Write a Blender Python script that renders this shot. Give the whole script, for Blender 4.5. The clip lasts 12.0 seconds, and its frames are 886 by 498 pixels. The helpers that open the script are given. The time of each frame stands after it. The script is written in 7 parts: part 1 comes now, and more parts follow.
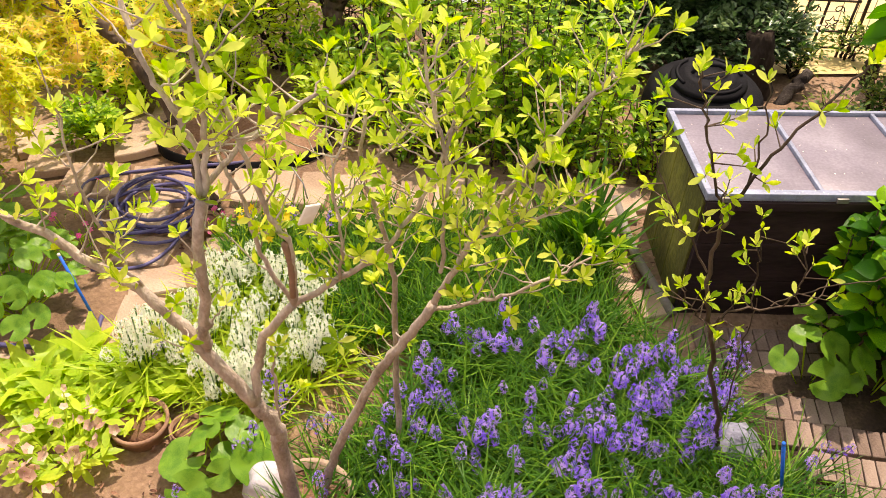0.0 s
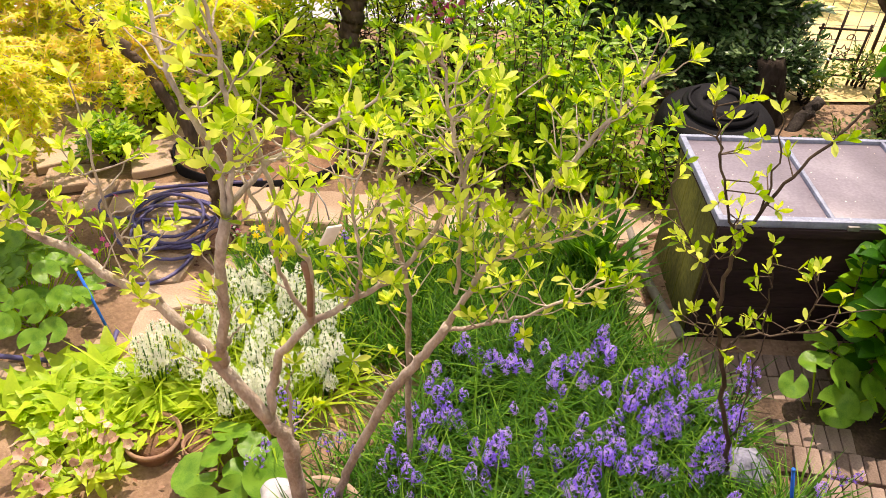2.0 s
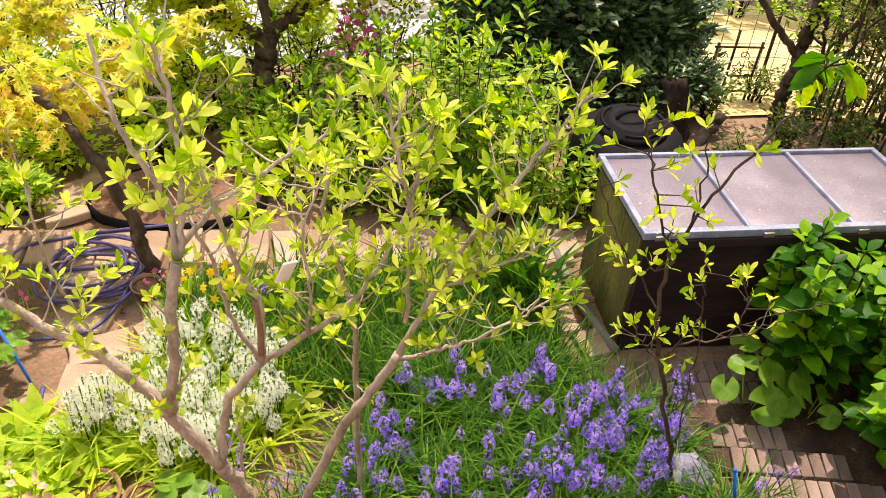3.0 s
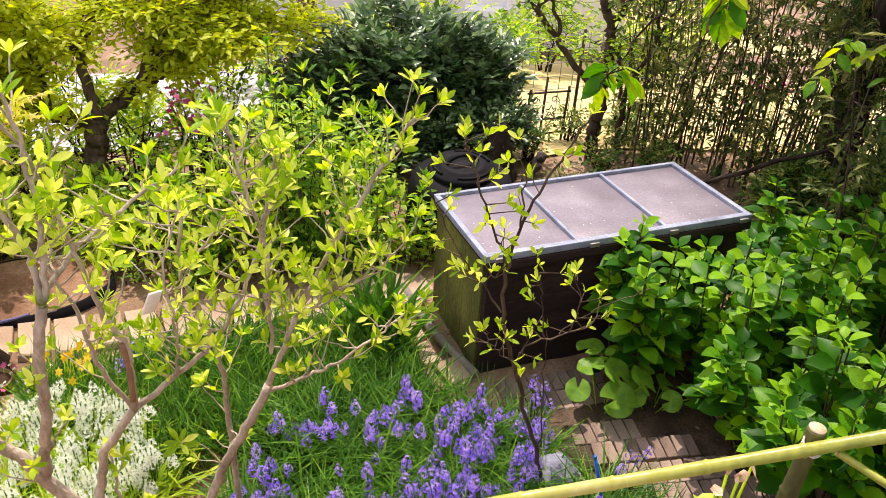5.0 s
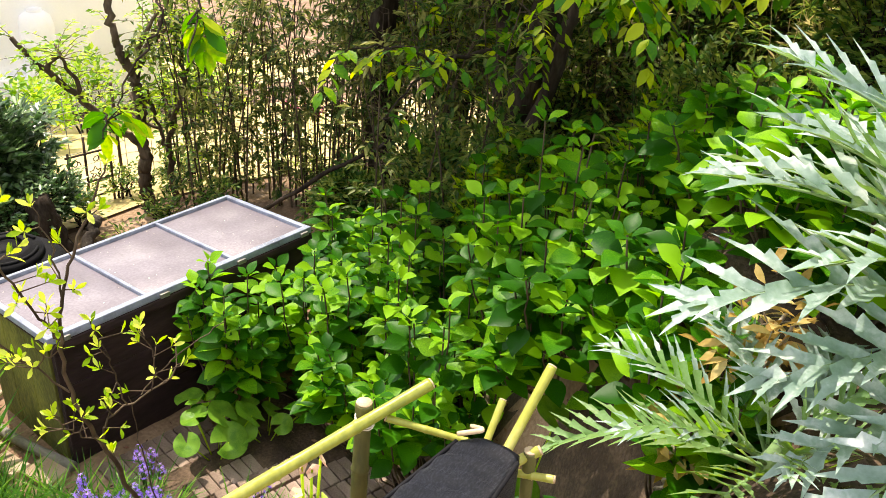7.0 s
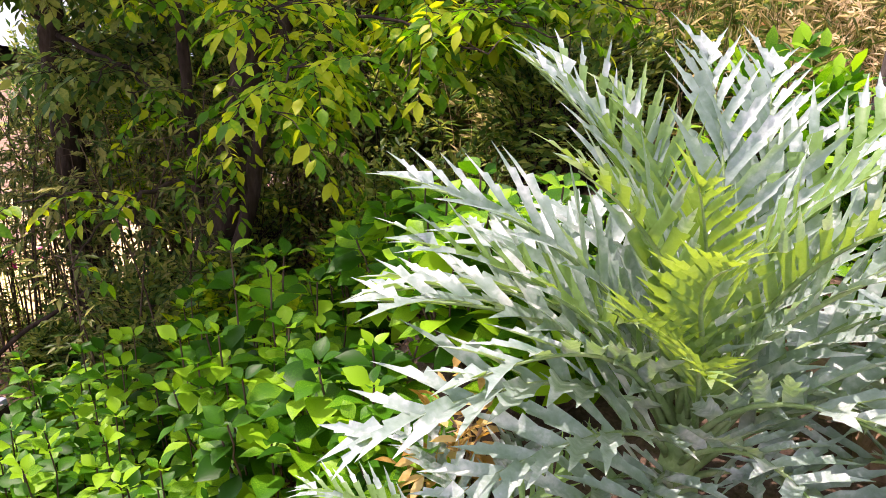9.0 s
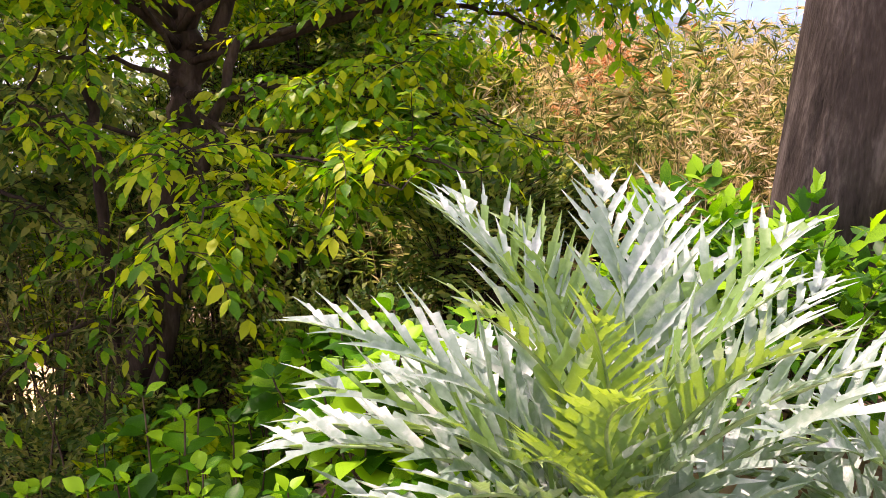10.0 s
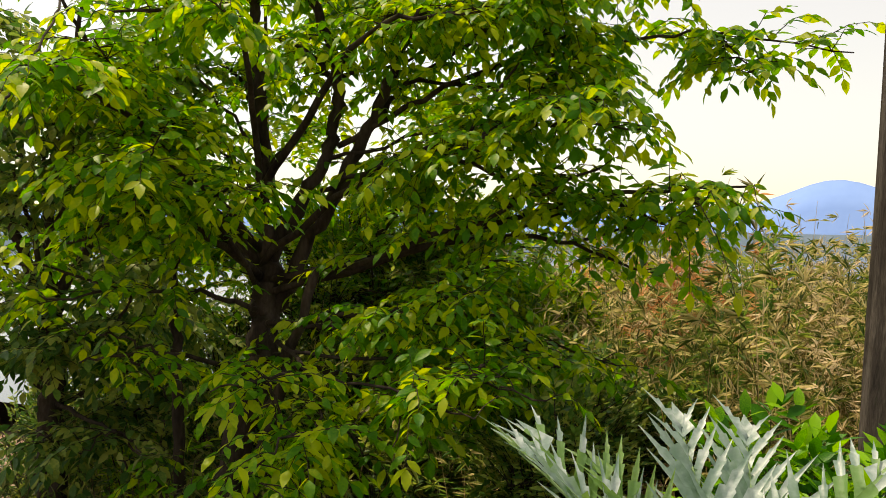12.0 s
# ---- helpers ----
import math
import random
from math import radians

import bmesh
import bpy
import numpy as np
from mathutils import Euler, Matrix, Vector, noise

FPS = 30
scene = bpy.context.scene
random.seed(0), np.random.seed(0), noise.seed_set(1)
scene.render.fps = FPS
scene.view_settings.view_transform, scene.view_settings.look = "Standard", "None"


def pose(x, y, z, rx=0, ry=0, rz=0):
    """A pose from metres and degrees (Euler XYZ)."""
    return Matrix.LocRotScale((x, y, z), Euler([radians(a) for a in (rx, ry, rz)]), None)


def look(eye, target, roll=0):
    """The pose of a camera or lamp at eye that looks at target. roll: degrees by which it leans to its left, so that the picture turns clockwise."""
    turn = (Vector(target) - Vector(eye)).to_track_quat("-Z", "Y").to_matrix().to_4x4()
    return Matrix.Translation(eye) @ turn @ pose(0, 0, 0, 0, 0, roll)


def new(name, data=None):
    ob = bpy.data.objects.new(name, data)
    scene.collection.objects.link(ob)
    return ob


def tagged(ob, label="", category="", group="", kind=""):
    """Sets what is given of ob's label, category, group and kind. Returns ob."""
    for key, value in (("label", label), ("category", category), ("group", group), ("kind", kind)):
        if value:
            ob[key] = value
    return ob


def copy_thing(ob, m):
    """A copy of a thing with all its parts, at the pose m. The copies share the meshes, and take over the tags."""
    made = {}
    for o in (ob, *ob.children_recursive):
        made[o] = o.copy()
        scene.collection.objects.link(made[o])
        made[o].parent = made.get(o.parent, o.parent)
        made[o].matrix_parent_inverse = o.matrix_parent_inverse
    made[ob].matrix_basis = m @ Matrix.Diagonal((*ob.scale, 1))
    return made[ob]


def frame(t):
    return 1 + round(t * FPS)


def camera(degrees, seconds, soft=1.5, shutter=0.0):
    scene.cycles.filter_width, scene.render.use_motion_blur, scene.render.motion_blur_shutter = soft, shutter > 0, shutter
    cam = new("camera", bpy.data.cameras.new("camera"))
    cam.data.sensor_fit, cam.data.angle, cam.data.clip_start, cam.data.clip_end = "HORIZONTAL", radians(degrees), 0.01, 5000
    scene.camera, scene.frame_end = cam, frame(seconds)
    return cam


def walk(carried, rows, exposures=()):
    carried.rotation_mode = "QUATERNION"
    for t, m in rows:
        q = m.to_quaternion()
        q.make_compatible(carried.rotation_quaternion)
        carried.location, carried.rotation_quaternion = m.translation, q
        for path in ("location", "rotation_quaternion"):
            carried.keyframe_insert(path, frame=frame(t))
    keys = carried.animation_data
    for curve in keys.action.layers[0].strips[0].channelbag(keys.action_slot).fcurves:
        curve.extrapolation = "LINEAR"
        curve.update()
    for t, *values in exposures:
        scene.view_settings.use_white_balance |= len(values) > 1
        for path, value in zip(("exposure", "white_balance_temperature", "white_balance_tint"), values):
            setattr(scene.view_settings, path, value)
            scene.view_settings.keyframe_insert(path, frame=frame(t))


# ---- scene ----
cam = camera(53.9, 12.0, soft=0.9)
PATH = [
    (0, (-1.454, -3.306, 3.679), (-1.393, -1.866, 2.292), 2.2),
    (0.5, (-1.458, -3.302, 3.687), (-1.423, -1.869, 2.292), 1.6),
    (1, (-1.464, -3.302, 3.703), (-1.456, -1.858, 2.319), 1.2),
    (1.5, (-1.472, -3.315, 3.712), (-1.474, -1.853, 2.347), 1.6),
    (2, (-1.484, -3.334, 3.715), (-1.441, -1.863, 2.36), 2.6),
    (2.5, (-1.541, -3.336, 3.723), (-1.388, -1.852, 2.391), 3.8),
    (2.7, (-1.57, -3.331, 3.724), (-1.375, -1.841, 2.403), 4.0),
    (4.3, (-1.668, -3.59, 3.722), (-1.255, -2.022, 2.551), 2.7),
    (4.5, (-1.672, -3.603, 3.712), (-1.22, -2.043, 2.546), 2.9),
    (5, (-1.663, -3.674, 3.713), (-1.075, -2.136, 2.577), 3.4),
    (5.5, (-1.666, -3.735, 3.728), (-0.873, -2.255, 2.64), 4.0),
    (6, (-1.633, -3.789, 3.722), (-0.655, -2.402, 2.665), 4.2),
    (6.5, (-1.581, -3.812, 3.712), (-0.432, -2.541, 2.679), 4.1),
    (7, (-1.51, -3.804, 3.697), (-0.168, -2.716, 2.689), 4.3),
    (7.5, (-1.458, -3.793, 3.678), (0.048, -2.91, 2.702), 4.9),
    (7.7, (-1.445, -3.794, 3.677), (0.106, -2.981, 2.712), 4.9),
    (9.3, (-1.256, -3.997, 3.802), (0.494, -3.337, 3.093), 1.7),
    (9.5, (-1.264, -4.01, 3.811), (0.519, -3.38, 3.16), 1.7),
    (10, (-1.258, -4.025, 3.834), (0.585, -3.445, 3.32), 1.4),
    (10.5, (-1.262, -4.031, 3.848), (0.605, -3.41, 3.491), 0.2),
    (11, (-1.274, -4.035, 3.863), (0.591, -3.353, 3.629), -0.6),
    (11.5, (-1.28, -4.031, 3.874), (0.578, -3.303, 3.742), -0.5),
    (12, (-1.29, -4.024, 3.894), (0.56, -3.266, 3.866), 0.2),
]
walk(cam, [(t, look(eye, target, roll)) for t, eye, target, roll in PATH],
     [(0, 0.40, 7500, 26), (2.5, 0.40, 7300, 26), (4.5, 0.38, 7000, 25), (5.5, 0.44, 6700, 25), (7, 0.78, 7000, 14), (7.7, 0.84, 7000, 20), (9.5, 0.90, 6700, 46), (10.5, 0.76, 7900, 36), (11.5, 0.16, 8100, 13), (12, -0.18, 8100, 13)])

# ---- world, sun, exposure ----
SUN_EL, SUN_AZ = radians(63), radians(20)
world = bpy.data.worlds.new("world")
scene.world = world
world.use_nodes = True
wn = world.node_tree.nodes
sky = wn.new("ShaderNodeTexSky")
sky.sky_type = "NISHITA"
sky.sun_disc = False
sky.sun_elevation, sky.sun_rotation = SUN_EL, SUN_AZ
sky.air_density, sky.dust_density = 1.0, 1.2
wn["Background"].inputs["Strength"].default_value = 0.21
haze = wn.new("ShaderNodeMix")  # thin bright cloud over the whole sky
haze.data_type = "RGBA"
haze.inputs[0].default_value = 0.45
haze.inputs[7].default_value = (6.8, 6.7, 6.3, 1)
world.node_tree.links.new(sky.outputs["Color"], haze.inputs[6])
world.node_tree.links.new(haze.outputs[2], wn["Background"].inputs["Color"])
sun_data = bpy.data.lights.new("sun", "SUN")
sun_data.energy, sun_data.angle, sun_data.color = 4.3, radians(0.6), (1.0, 0.93, 0.80)
sun = new("sun", sun_data)
to_sun = Vector((math.sin(SUN_AZ) * math.cos(SUN_EL), math.cos(SUN_AZ) * math.cos(SUN_EL), math.sin(SUN_EL)))
sun.matrix_world = look(to_sun * 30, (0, 0, 0))

# ---- materials ----
rng = np.random.default_rng(7)


def material(name, colors, rough=0.8, scale=6.0, fine=40.0, bump=0.3, metal=0.0, spread=0.0, leaf=0.0, spec=0.4, stretch=(1, 1, 1), coat=0.0, island=True, shine=None):
    """Colours mixed by coarse and fine noise; spread: change from piece to piece; leaf: share of light let through."""
    m = bpy.data.materials.new(name)
    m.use_nodes = True
    n, link = m.node_tree.nodes, m.node_tree.links.new
    b = n["Principled BSDF"]
    co = n.new("ShaderNodeTexCoord")
    mp = n.new("ShaderNodeMapping")
    mp.inputs["Scale"].default_value = stretch
    link(co.outputs["Object"], mp.inputs["Vector"])
    big, small = n.new("ShaderNodeTexNoise"), n.new("ShaderNodeTexNoise")
    for tex, sc in ((big, scale), (small, fine)):
        tex.inputs["Scale"].default_value = sc
        tex.inputs["Detail"].default_value = 4
        link(mp.outputs["Vector"], tex.inputs["Vector"])
    add = n.new("ShaderNodeMath")
    add.operation = "MULTIPLY_ADD"
    link(small.outputs["Fac"], add.inputs[0])
    add.inputs[1].default_value = 0.5
    link(big.outputs["Fac"], add.inputs[2])
    fac = add.outputs[0]
    if spread:
        if island:
            src = n.new("ShaderNodeNewGeometry").outputs["Random Per Island"]
        else:
            src = n.new("ShaderNodeObjectInfo").outputs["Random"]
        sp = n.new("ShaderNodeMath")
        sp.operation = "MULTIPLY_ADD"
        link(src, sp.inputs[0])
        sp.inputs[1].default_value = spread
        link(fac, sp.inputs[2])
        off = n.new("ShaderNodeMath")
        off.operation = "SUBTRACT"
        link(sp.outputs[0], off.inputs[0])
        off.inputs[1].default_value = spread / 2
        fac = off.outputs[0]
    ramp = n.new("ShaderNodeValToRGB")
    ramp.color_ramp.elements[0].position, ramp.color_ramp.elements[1].position = 0.5, 1.0
    while len(ramp.color_ramp.elements) < len(colors):
        ramp.color_ramp.elements.new(0.75)
    for k, c in enumerate(colors):
        ramp.color_ramp.elements[k].position = 0.45 + 0.6 * k / max(1, len(colors) - 1)
        ramp.color_ramp.elements[k].color = (*c, 1)
    link(fac, ramp.inputs["Fac"])
    link(ramp.outputs["Color"], b.inputs["Base Color"])
    b.inputs["Roughness"].default_value = rough
    b.inputs["Metallic"].default_value = metal
    b.inputs["Specular IOR Level"].default_value = spec
    b.inputs["Coat Weight"].default_value = coat
    if bump:
        bp = n.new("ShaderNodeBump")
        bp.inputs["Strength"].default_value = bump
        bp.inputs["Distance"].default_value = 0.01
        link(small.outputs["Fac"], bp.inputs["Height"])
        link(bp.outputs["Normal"], b.inputs["Normal"])
    if leaf:
        tr = n.new("ShaderNodeBsdfTranslucent")
        hs = n.new("ShaderNodeHueSaturation")
        hs.inputs["Hue"].default_value = 0.492
        hs.inputs["Saturation"].default_value = 1.1
        hs.inputs["Value"].default_value = 1.7
        link(ramp.outputs["Color"], hs.inputs["Color"])
        link(hs.outputs["Color"], tr.inputs["Color"])
        if shine:
            for l in list(tr.inputs["Color"].links):
                m.node_tree.links.remove(l)
            tr.inputs["Color"].default_value = (*shine, 1)
        mix = n.new("ShaderNodeMixShader")
        mix.inputs["Fac"].default_value = leaf
        link(b.outputs[0], mix.inputs[1])
        link(tr.outputs[0], mix.inputs[2])
        link(mix.outputs[0], n["Material Output"].inputs["Surface"])
    return m


def leafy(name, c1, c2, through_light=0.4, rough=0.45, c3=None, spread=0.5):
    return material(name, [c1, c2] + ([c3] if c3 else []), rough, 3.0, 60.0, 0.15, 0, spread, through_light, 0.22)


SOIL = material("soil", [(0.10, 0.06, 0.036), (0.235, 0.148, 0.088), (0.38, 0.26, 0.165)], 0.95, 1.6, 45, 0.9)
# dark soil whose colour also holds the shade under the plants
SHADED_SOIL = material("leaf_mould", [(0.022, 0.014, 0.009), (0.065, 0.042, 0.026), (0.15, 0.10, 0.065)], 0.95, 5, 60, 0.9)
BEDSOIL = material("bed_soil", [(0.09, 0.045, 0.025), (0.18, 0.095, 0.052), (0.30, 0.18, 0.11)], 0.95, 4, 60, 0.9)
MULCH = material("mulch", [(0.07, 0.03, 0.018), (0.24, 0.11, 0.065), (0.34, 0.21, 0.13)], 0.9, 9, 80, 0.6, spread=0.7)
SLAB = material("slab_stone", [(0.24, 0.165, 0.105), (0.37, 0.27, 0.185), (0.47, 0.36, 0.26)], 0.9, 3, 70, 0.5, spread=0.35, island=False)
PAVER = material("paver_clay", [(0.13, 0.09, 0.068), (0.255, 0.185, 0.142), (0.37, 0.28, 0.22)], 0.92, 5, 90, 0.6, spread=0.4, island=False)
KERB = material("kerb_concrete", [(0.14, 0.125, 0.10), (0.27, 0.25, 0.21)], 0.9, 5, 60, 0.6)
BARK_PALE = material("bark_pale", [(0.20, 0.155, 0.115), (0.42, 0.34, 0.265), (0.62, 0.53, 0.43)], 0.85, 14, 90, 0.7, stretch=(1, 1, 0.5))
BARK_DARK = material("bark_dark", [(0.010, 0.007, 0.005), (0.036, 0.026, 0.019), (0.07, 0.054, 0.042)], 0.92, 10, 50, 1.0, stretch=(1, 1, 0.3), spec=0.15)
BARK_MID = material("bark_brown", [(0.025, 0.017, 0.011), (0.085, 0.060, 0.040), (0.16, 0.118, 0.082)], 0.9, 10, 50, 0.9, stretch=(1, 1, 0.3), spec=0.2)
BARK_GREY = material("pole_wood", [(0.014, 0.011, 0.010), (0.052, 0.043, 0.036), (0.125, 0.108, 0.094)], 0.92, 9, 70, 1.0, stretch=(1, 1, 0.24), spec=0.15)
L_YOUNG = leafy("leaf_young", (0.19, 0.35, 0.012), (0.42, 0.56, 0.032), 0.45, 0.35, (0.62, 0.69, 0.13), 0.9)
L_SHRUB = leafy("leaf_shrub", (0.075, 0.20, 0.012), (0.24, 0.44, 0.025), 0.42, 0.35, (0.46, 0.60, 0.06), 0.8)
L_MAPLE = leafy("leaf_maple", (0.42, 0.52, 0.03), (0.62, 0.63, 0.06), 0.5, 0.5, (0.76, 0.60, 0.16), 0.6)
L_CAMELLIA = material("leaf_camellia", [(0.03, 0.085, 0.022), (0.085, 0.17, 0.055), (0.19, 0.29, 0.12)], 0.3, 3, 60, 0.15, 0, 0.7, 0.18, 0.6)
L_PINE = leafy("leaf_spindle", (0.32, 0.42, 0.02), (0.56, 0.60, 0.05), 0.55)
L_HYDR = material("leaf_hydrangea", [(0.012, 0.085, 0.002), (0.045, 0.20, 0.004), (0.22, 0.46, 0.012)], 0.42, 3, 250, 0.1, 0, 0.8, 0.36, 0.2)
L_FARF = leafy("leaf_round", (0.030, 0.115, 0.010), (0.068, 0.20, 0.017), 0.24, 0.28, (0.15, 0.31, 0.03))
L_CHERRY = leafy("leaf_cherry", (0.040, 0.17, 0.005), (0.135, 0.32, 0.008), 0.52, 0.42, (0.38, 0.47, 0.016), 0.75)
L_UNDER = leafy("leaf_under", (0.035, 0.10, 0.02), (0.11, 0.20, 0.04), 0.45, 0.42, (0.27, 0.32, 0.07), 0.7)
L_BAMBOO = leafy("leaf_bamboo", (0.026, 0.068, 0.016), (0.095, 0.145, 0.032), 0.48, 0.42, (0.25, 0.26, 0.08), 0.7)
L_DRY = leafy("leaf_dry_bamboo", (0.13, 0.12, 0.035), (0.40, 0.33, 0.165), 0.4, 0.6, (0.70, 0.60, 0.40), 1.0)
L_OLIVE = leafy("leaf_olive_grass", (0.05, 0.085, 0.016), (0.20, 0.225, 0.06), 0.4, 0.6, (0.56, 0.49, 0.24), 1.0)
L_RUST = leafy("leaf_rusty", (0.34, 0.15, 0.05), (0.62, 0.34, 0.15), 0.4, 0.6, (0.72, 0.50, 0.28), 0.8)
L_WITHER = leafy("leaf_withered", (0.36, 0.22, 0.05), (0.56, 0.40, 0.13), 0.4, 0.6, (0.66, 0.52, 0.22), 0.8)
L_GRASS = leafy("blade_green", (0.024, 0.10, 0.008), (0.062, 0.19, 0.013), 0.35, 0.32, (0.17, 0.34, 0.03), 0.8)
L_LILY = leafy("leaf_lily", (0.28, 0.45, 0.03), (0.48, 0.60, 0.05), 0.45, 0.4)
P_BLUE = leafy("petal_violet", (0.33, 0.19, 0.76), (0.50, 0.32, 0.92), 0.35, 0.5, (0.68, 0.49, 0.96), 0.7)
P_WHITE = leafy("petal_white", (0.72, 0.76, 0.62), (0.88, 0.90, 0.82), 0.3, 0.5)
P_PINK = leafy("petal_dusty_pink", (0.46, 0.29, 0.22), (0.62, 0.44, 0.34), 0.35, 0.5, (0.74, 0.58, 0.44), 0.8)
P_YELLOW = leafy("petal_yellow", (0.80, 0.55, 0.02), (0.85, 0.66, 0.05), 0.3, 0.5)
P_MAGENTA = leafy("petal_magenta", (0.55, 0.06, 0.22), (0.75, 0.20, 0.38), 0.3, 0.5)
L_THISTLE = material("leaf_silver", [(0.11, 0.20, 0.155), (0.285, 0.39, 0.35), (0.74, 0.79, 0.77)], 0.38, 9, 45, 0.35, 0, 0.0, 0.28, 0.5, shine=(0.26, 0.48, 0.05))
# base colours greened for sun through the inner leaves, darkened for the interior
L_THISTLE_BACKLIT = material("leaf_silver_backlit", [(0.10, 0.23, 0.06), (0.17, 0.32, 0.11), (0.28, 0.42, 0.2)], 0.45, 4, 70, 0.25, 0, 0.0, 0.36, 0.25, shine=(0.30, 0.48, 0.015))
L_THISTLE_GLOW = material("leaf_silver_glow", [(0.12, 0.26, 0.06), (0.21, 0.36, 0.12), (0.40, 0.52, 0.32)], 0.4, 4, 70, 0.25, 0, 0.0, 0.42, 0.25, shine=(0.36, 0.56, 0.012))
STEM_THISTLE = material("stem_silver", [(0.10, 0.20, 0.06), (0.20, 0.32, 0.12), (0.30, 0.40, 0.2)], 0.6, 10, 60, 0.3)
BAMBOO = material("bamboo_cane", [(0.20, 0.23, 0.03), (0.35, 0.35, 0.05), (0.46, 0.42, 0.14)], 0.35, 5, 60, 0.15, stretch=(1, 1, 0.3))
BAMBOO_OLD = material("bamboo_weathered", [(0.05, 0.055, 0.015), (0.12, 0.115, 0.03), (0.20, 0.17, 0.06)], 0.6, 7, 60, 0.3, stretch=(1, 1, 0.3))
BAMBOO_CUT = material("bamboo_cut", [(0.50, 0.36, 0.20), (0.66, 0.52, 0.34)], 0.8, 20, 120, 0.3)
DARK_WOOD = material("dark_board", [(0.010, 0.006, 0.006), (0.028, 0.016, 0.016), (0.05, 0.03, 0.028)], 0.75, 4, 40, 0.5, stretch=(0.3, 1, 1), spec=0.25)
MOSSY = material("mossy_board", [(0.035, 0.036, 0.008), (0.085, 0.088, 0.014), (0.19, 0.19, 0.03)], 0.85, 2.5, 50, 0.5, stretch=(1, 1, 0.5))
SASH = material("sash_bluegrey", [(0.14, 0.155, 0.20), (0.25, 0.285, 0.37), (0.34, 0.385, 0.48)], 0.5, 7, 60, 0.2)
PANEL = material("dusty_panel", [(0.13, 0.112, 0.13), (0.205, 0.18, 0.205), (0.29, 0.265, 0.29)], 0.35, 2.6, 60, 0.08, spec=0.4)
BLACKPLASTIC = material("black_plastic", [(0.006, 0.006, 0.007), (0.015, 0.015, 0.017)], 0.7, 6, 80, 0.2, spec=0.1)
NET = material("black_net", [(0.006, 0.007, 0.011), (0.022, 0.025, 0.036), (0.07, 0.075, 0.10)], 0.36, 9, 60, 0.5, stretch=(2, 30, 30), spec=0.6)
HOSE = material("hose_violet", [(0.05, 0.045, 0.125), (0.11, 0.10, 0.235)], 0.4, 6, 60, 0.1)
BLUE = material("blue_plastic", [(0.0, 0.10, 0.52), (0.01, 0.16, 0.68)], 0.35, 8, 60, 0.1)
TERRA = material("terracotta", [(0.20, 0.11, 0.065), (0.34, 0.205, 0.13)], 0.9, 9, 60, 0.4)
ROCK = material("rock", [(0.11, 0.12, 0.16), (0.23, 0.24, 0.30), (0.36, 0.37, 0.43)], 0.85, 9, 50, 0.8)
WHITE_STONE = material("white_stone", [(0.36, 0.34, 0.34), (0.56, 0.55, 0.56)], 0.8, 8, 50, 0.5)
IRON = material("rusty_iron", [(0.03, 0.018, 0.013), (0.09, 0.05, 0.035)], 0.8, 20, 80, 0.4)
WIRE = material("wire", [(0.20, 0.19, 0.17), (0.30, 0.29, 0.27)], 0.5, 20, 80, 0.0, metal=0.5)
PLASTER = material("white_plaster", [(0.88, 0.88, 0.90), (0.95, 0.95, 0.96)], 0.8, 1.2, 30, 0.2)
ROOF = material("roof_grey", [(0.20, 0.21, 0.23), (0.33, 0.34, 0.37)], 0.7, 2, 30, 0.3)
GLASS = material("dark_pane", [(0.02, 0.022, 0.025), (0.04, 0.045, 0.05)], 0.1, 2, 30, 0.0, spec=0.6)
LAWN = material("dry_lawn", [(0.44, 0.33, 0.13), (0.62, 0.48, 0.21), (0.72, 0.58, 0.28)], 0.95, 0.8, 25, 0.6)
POLE_BROWN = material("pole_brown", [(0.085, 0.048, 0.04), (0.17, 0.10, 0.085)], 0.7, 3, 40, 0.3, stretch=(1, 1, 0.2))
CONCRETE = material("pale_concrete", [(0.34, 0.33, 0.34), (0.46, 0.45, 0.46)], 0.9, 1.5, 30, 0.3)
TAG = material("tag_paper", [(0.72, 0.64, 0.50), (0.86, 0.80, 0.68)], 0.8, 12, 60, 0.2)
SEA = material("lake_water", [(0.10, 0.14, 0.17), (0.14, 0.18, 0.22)], 0.12, 0.02, 0.4, 0.05)
# distance haze is painted into these two base colours as blue
HAZE_TINT = material("haze_tinted_hill", [(0.20, 0.34, 0.68), (0.25, 0.40, 0.74)], 1.0, 0.002, 0.02, 0.0, spec=0.0)
HAZE_TINT_WOODS = material("haze_tinted_woods", [(0.10, 0.15, 0.20), (0.16, 0.21, 0.26)], 1.0, 0.01, 0.08, 0.0, spec=0.0)


# ---- mesh helpers ----
def part(name, data, mat, parent=None, label="", smooth=True):
    """Links a mesh (a bmesh, or points and faces) as one object, under parent if one is given."""
    me = bpy.data.meshes.new(name)
    if isinstance(data, bmesh.types.BMesh):
        data.to_mesh(me)
        data.free()
    elif len(data) == 3:
        fill(me, *data)
    else:
        me.from_pydata([tuple(v) for v in data[0]], [], [tuple(f) for f in data[1]])
    me.materials.append(mat)
    me.polygons.foreach_set("use_smooth", [smooth] * len(me.polygons))
    me.update()
    ob = new(name, me)
    if parent is not None:
        ob.parent = parent
    if label:
        ob["label"] = label
    return ob


def fill(me, verts, loops, sizes):
    me.vertices.add(len(verts))
    me.vertices.foreach_set("co", np.asarray(verts, np.float32).ravel())
    me.loops.add(len(loops))
    me.loops.foreach_set("vertex_index", np.asarray(loops, np.int32))
    me.polygons.add(len(sizes))
    me.polygons.foreach_set("loop_start", np.concatenate(([0], np.cumsum(sizes)[:-1])).astype(np.int32))
    me.update(calc_edges=True)


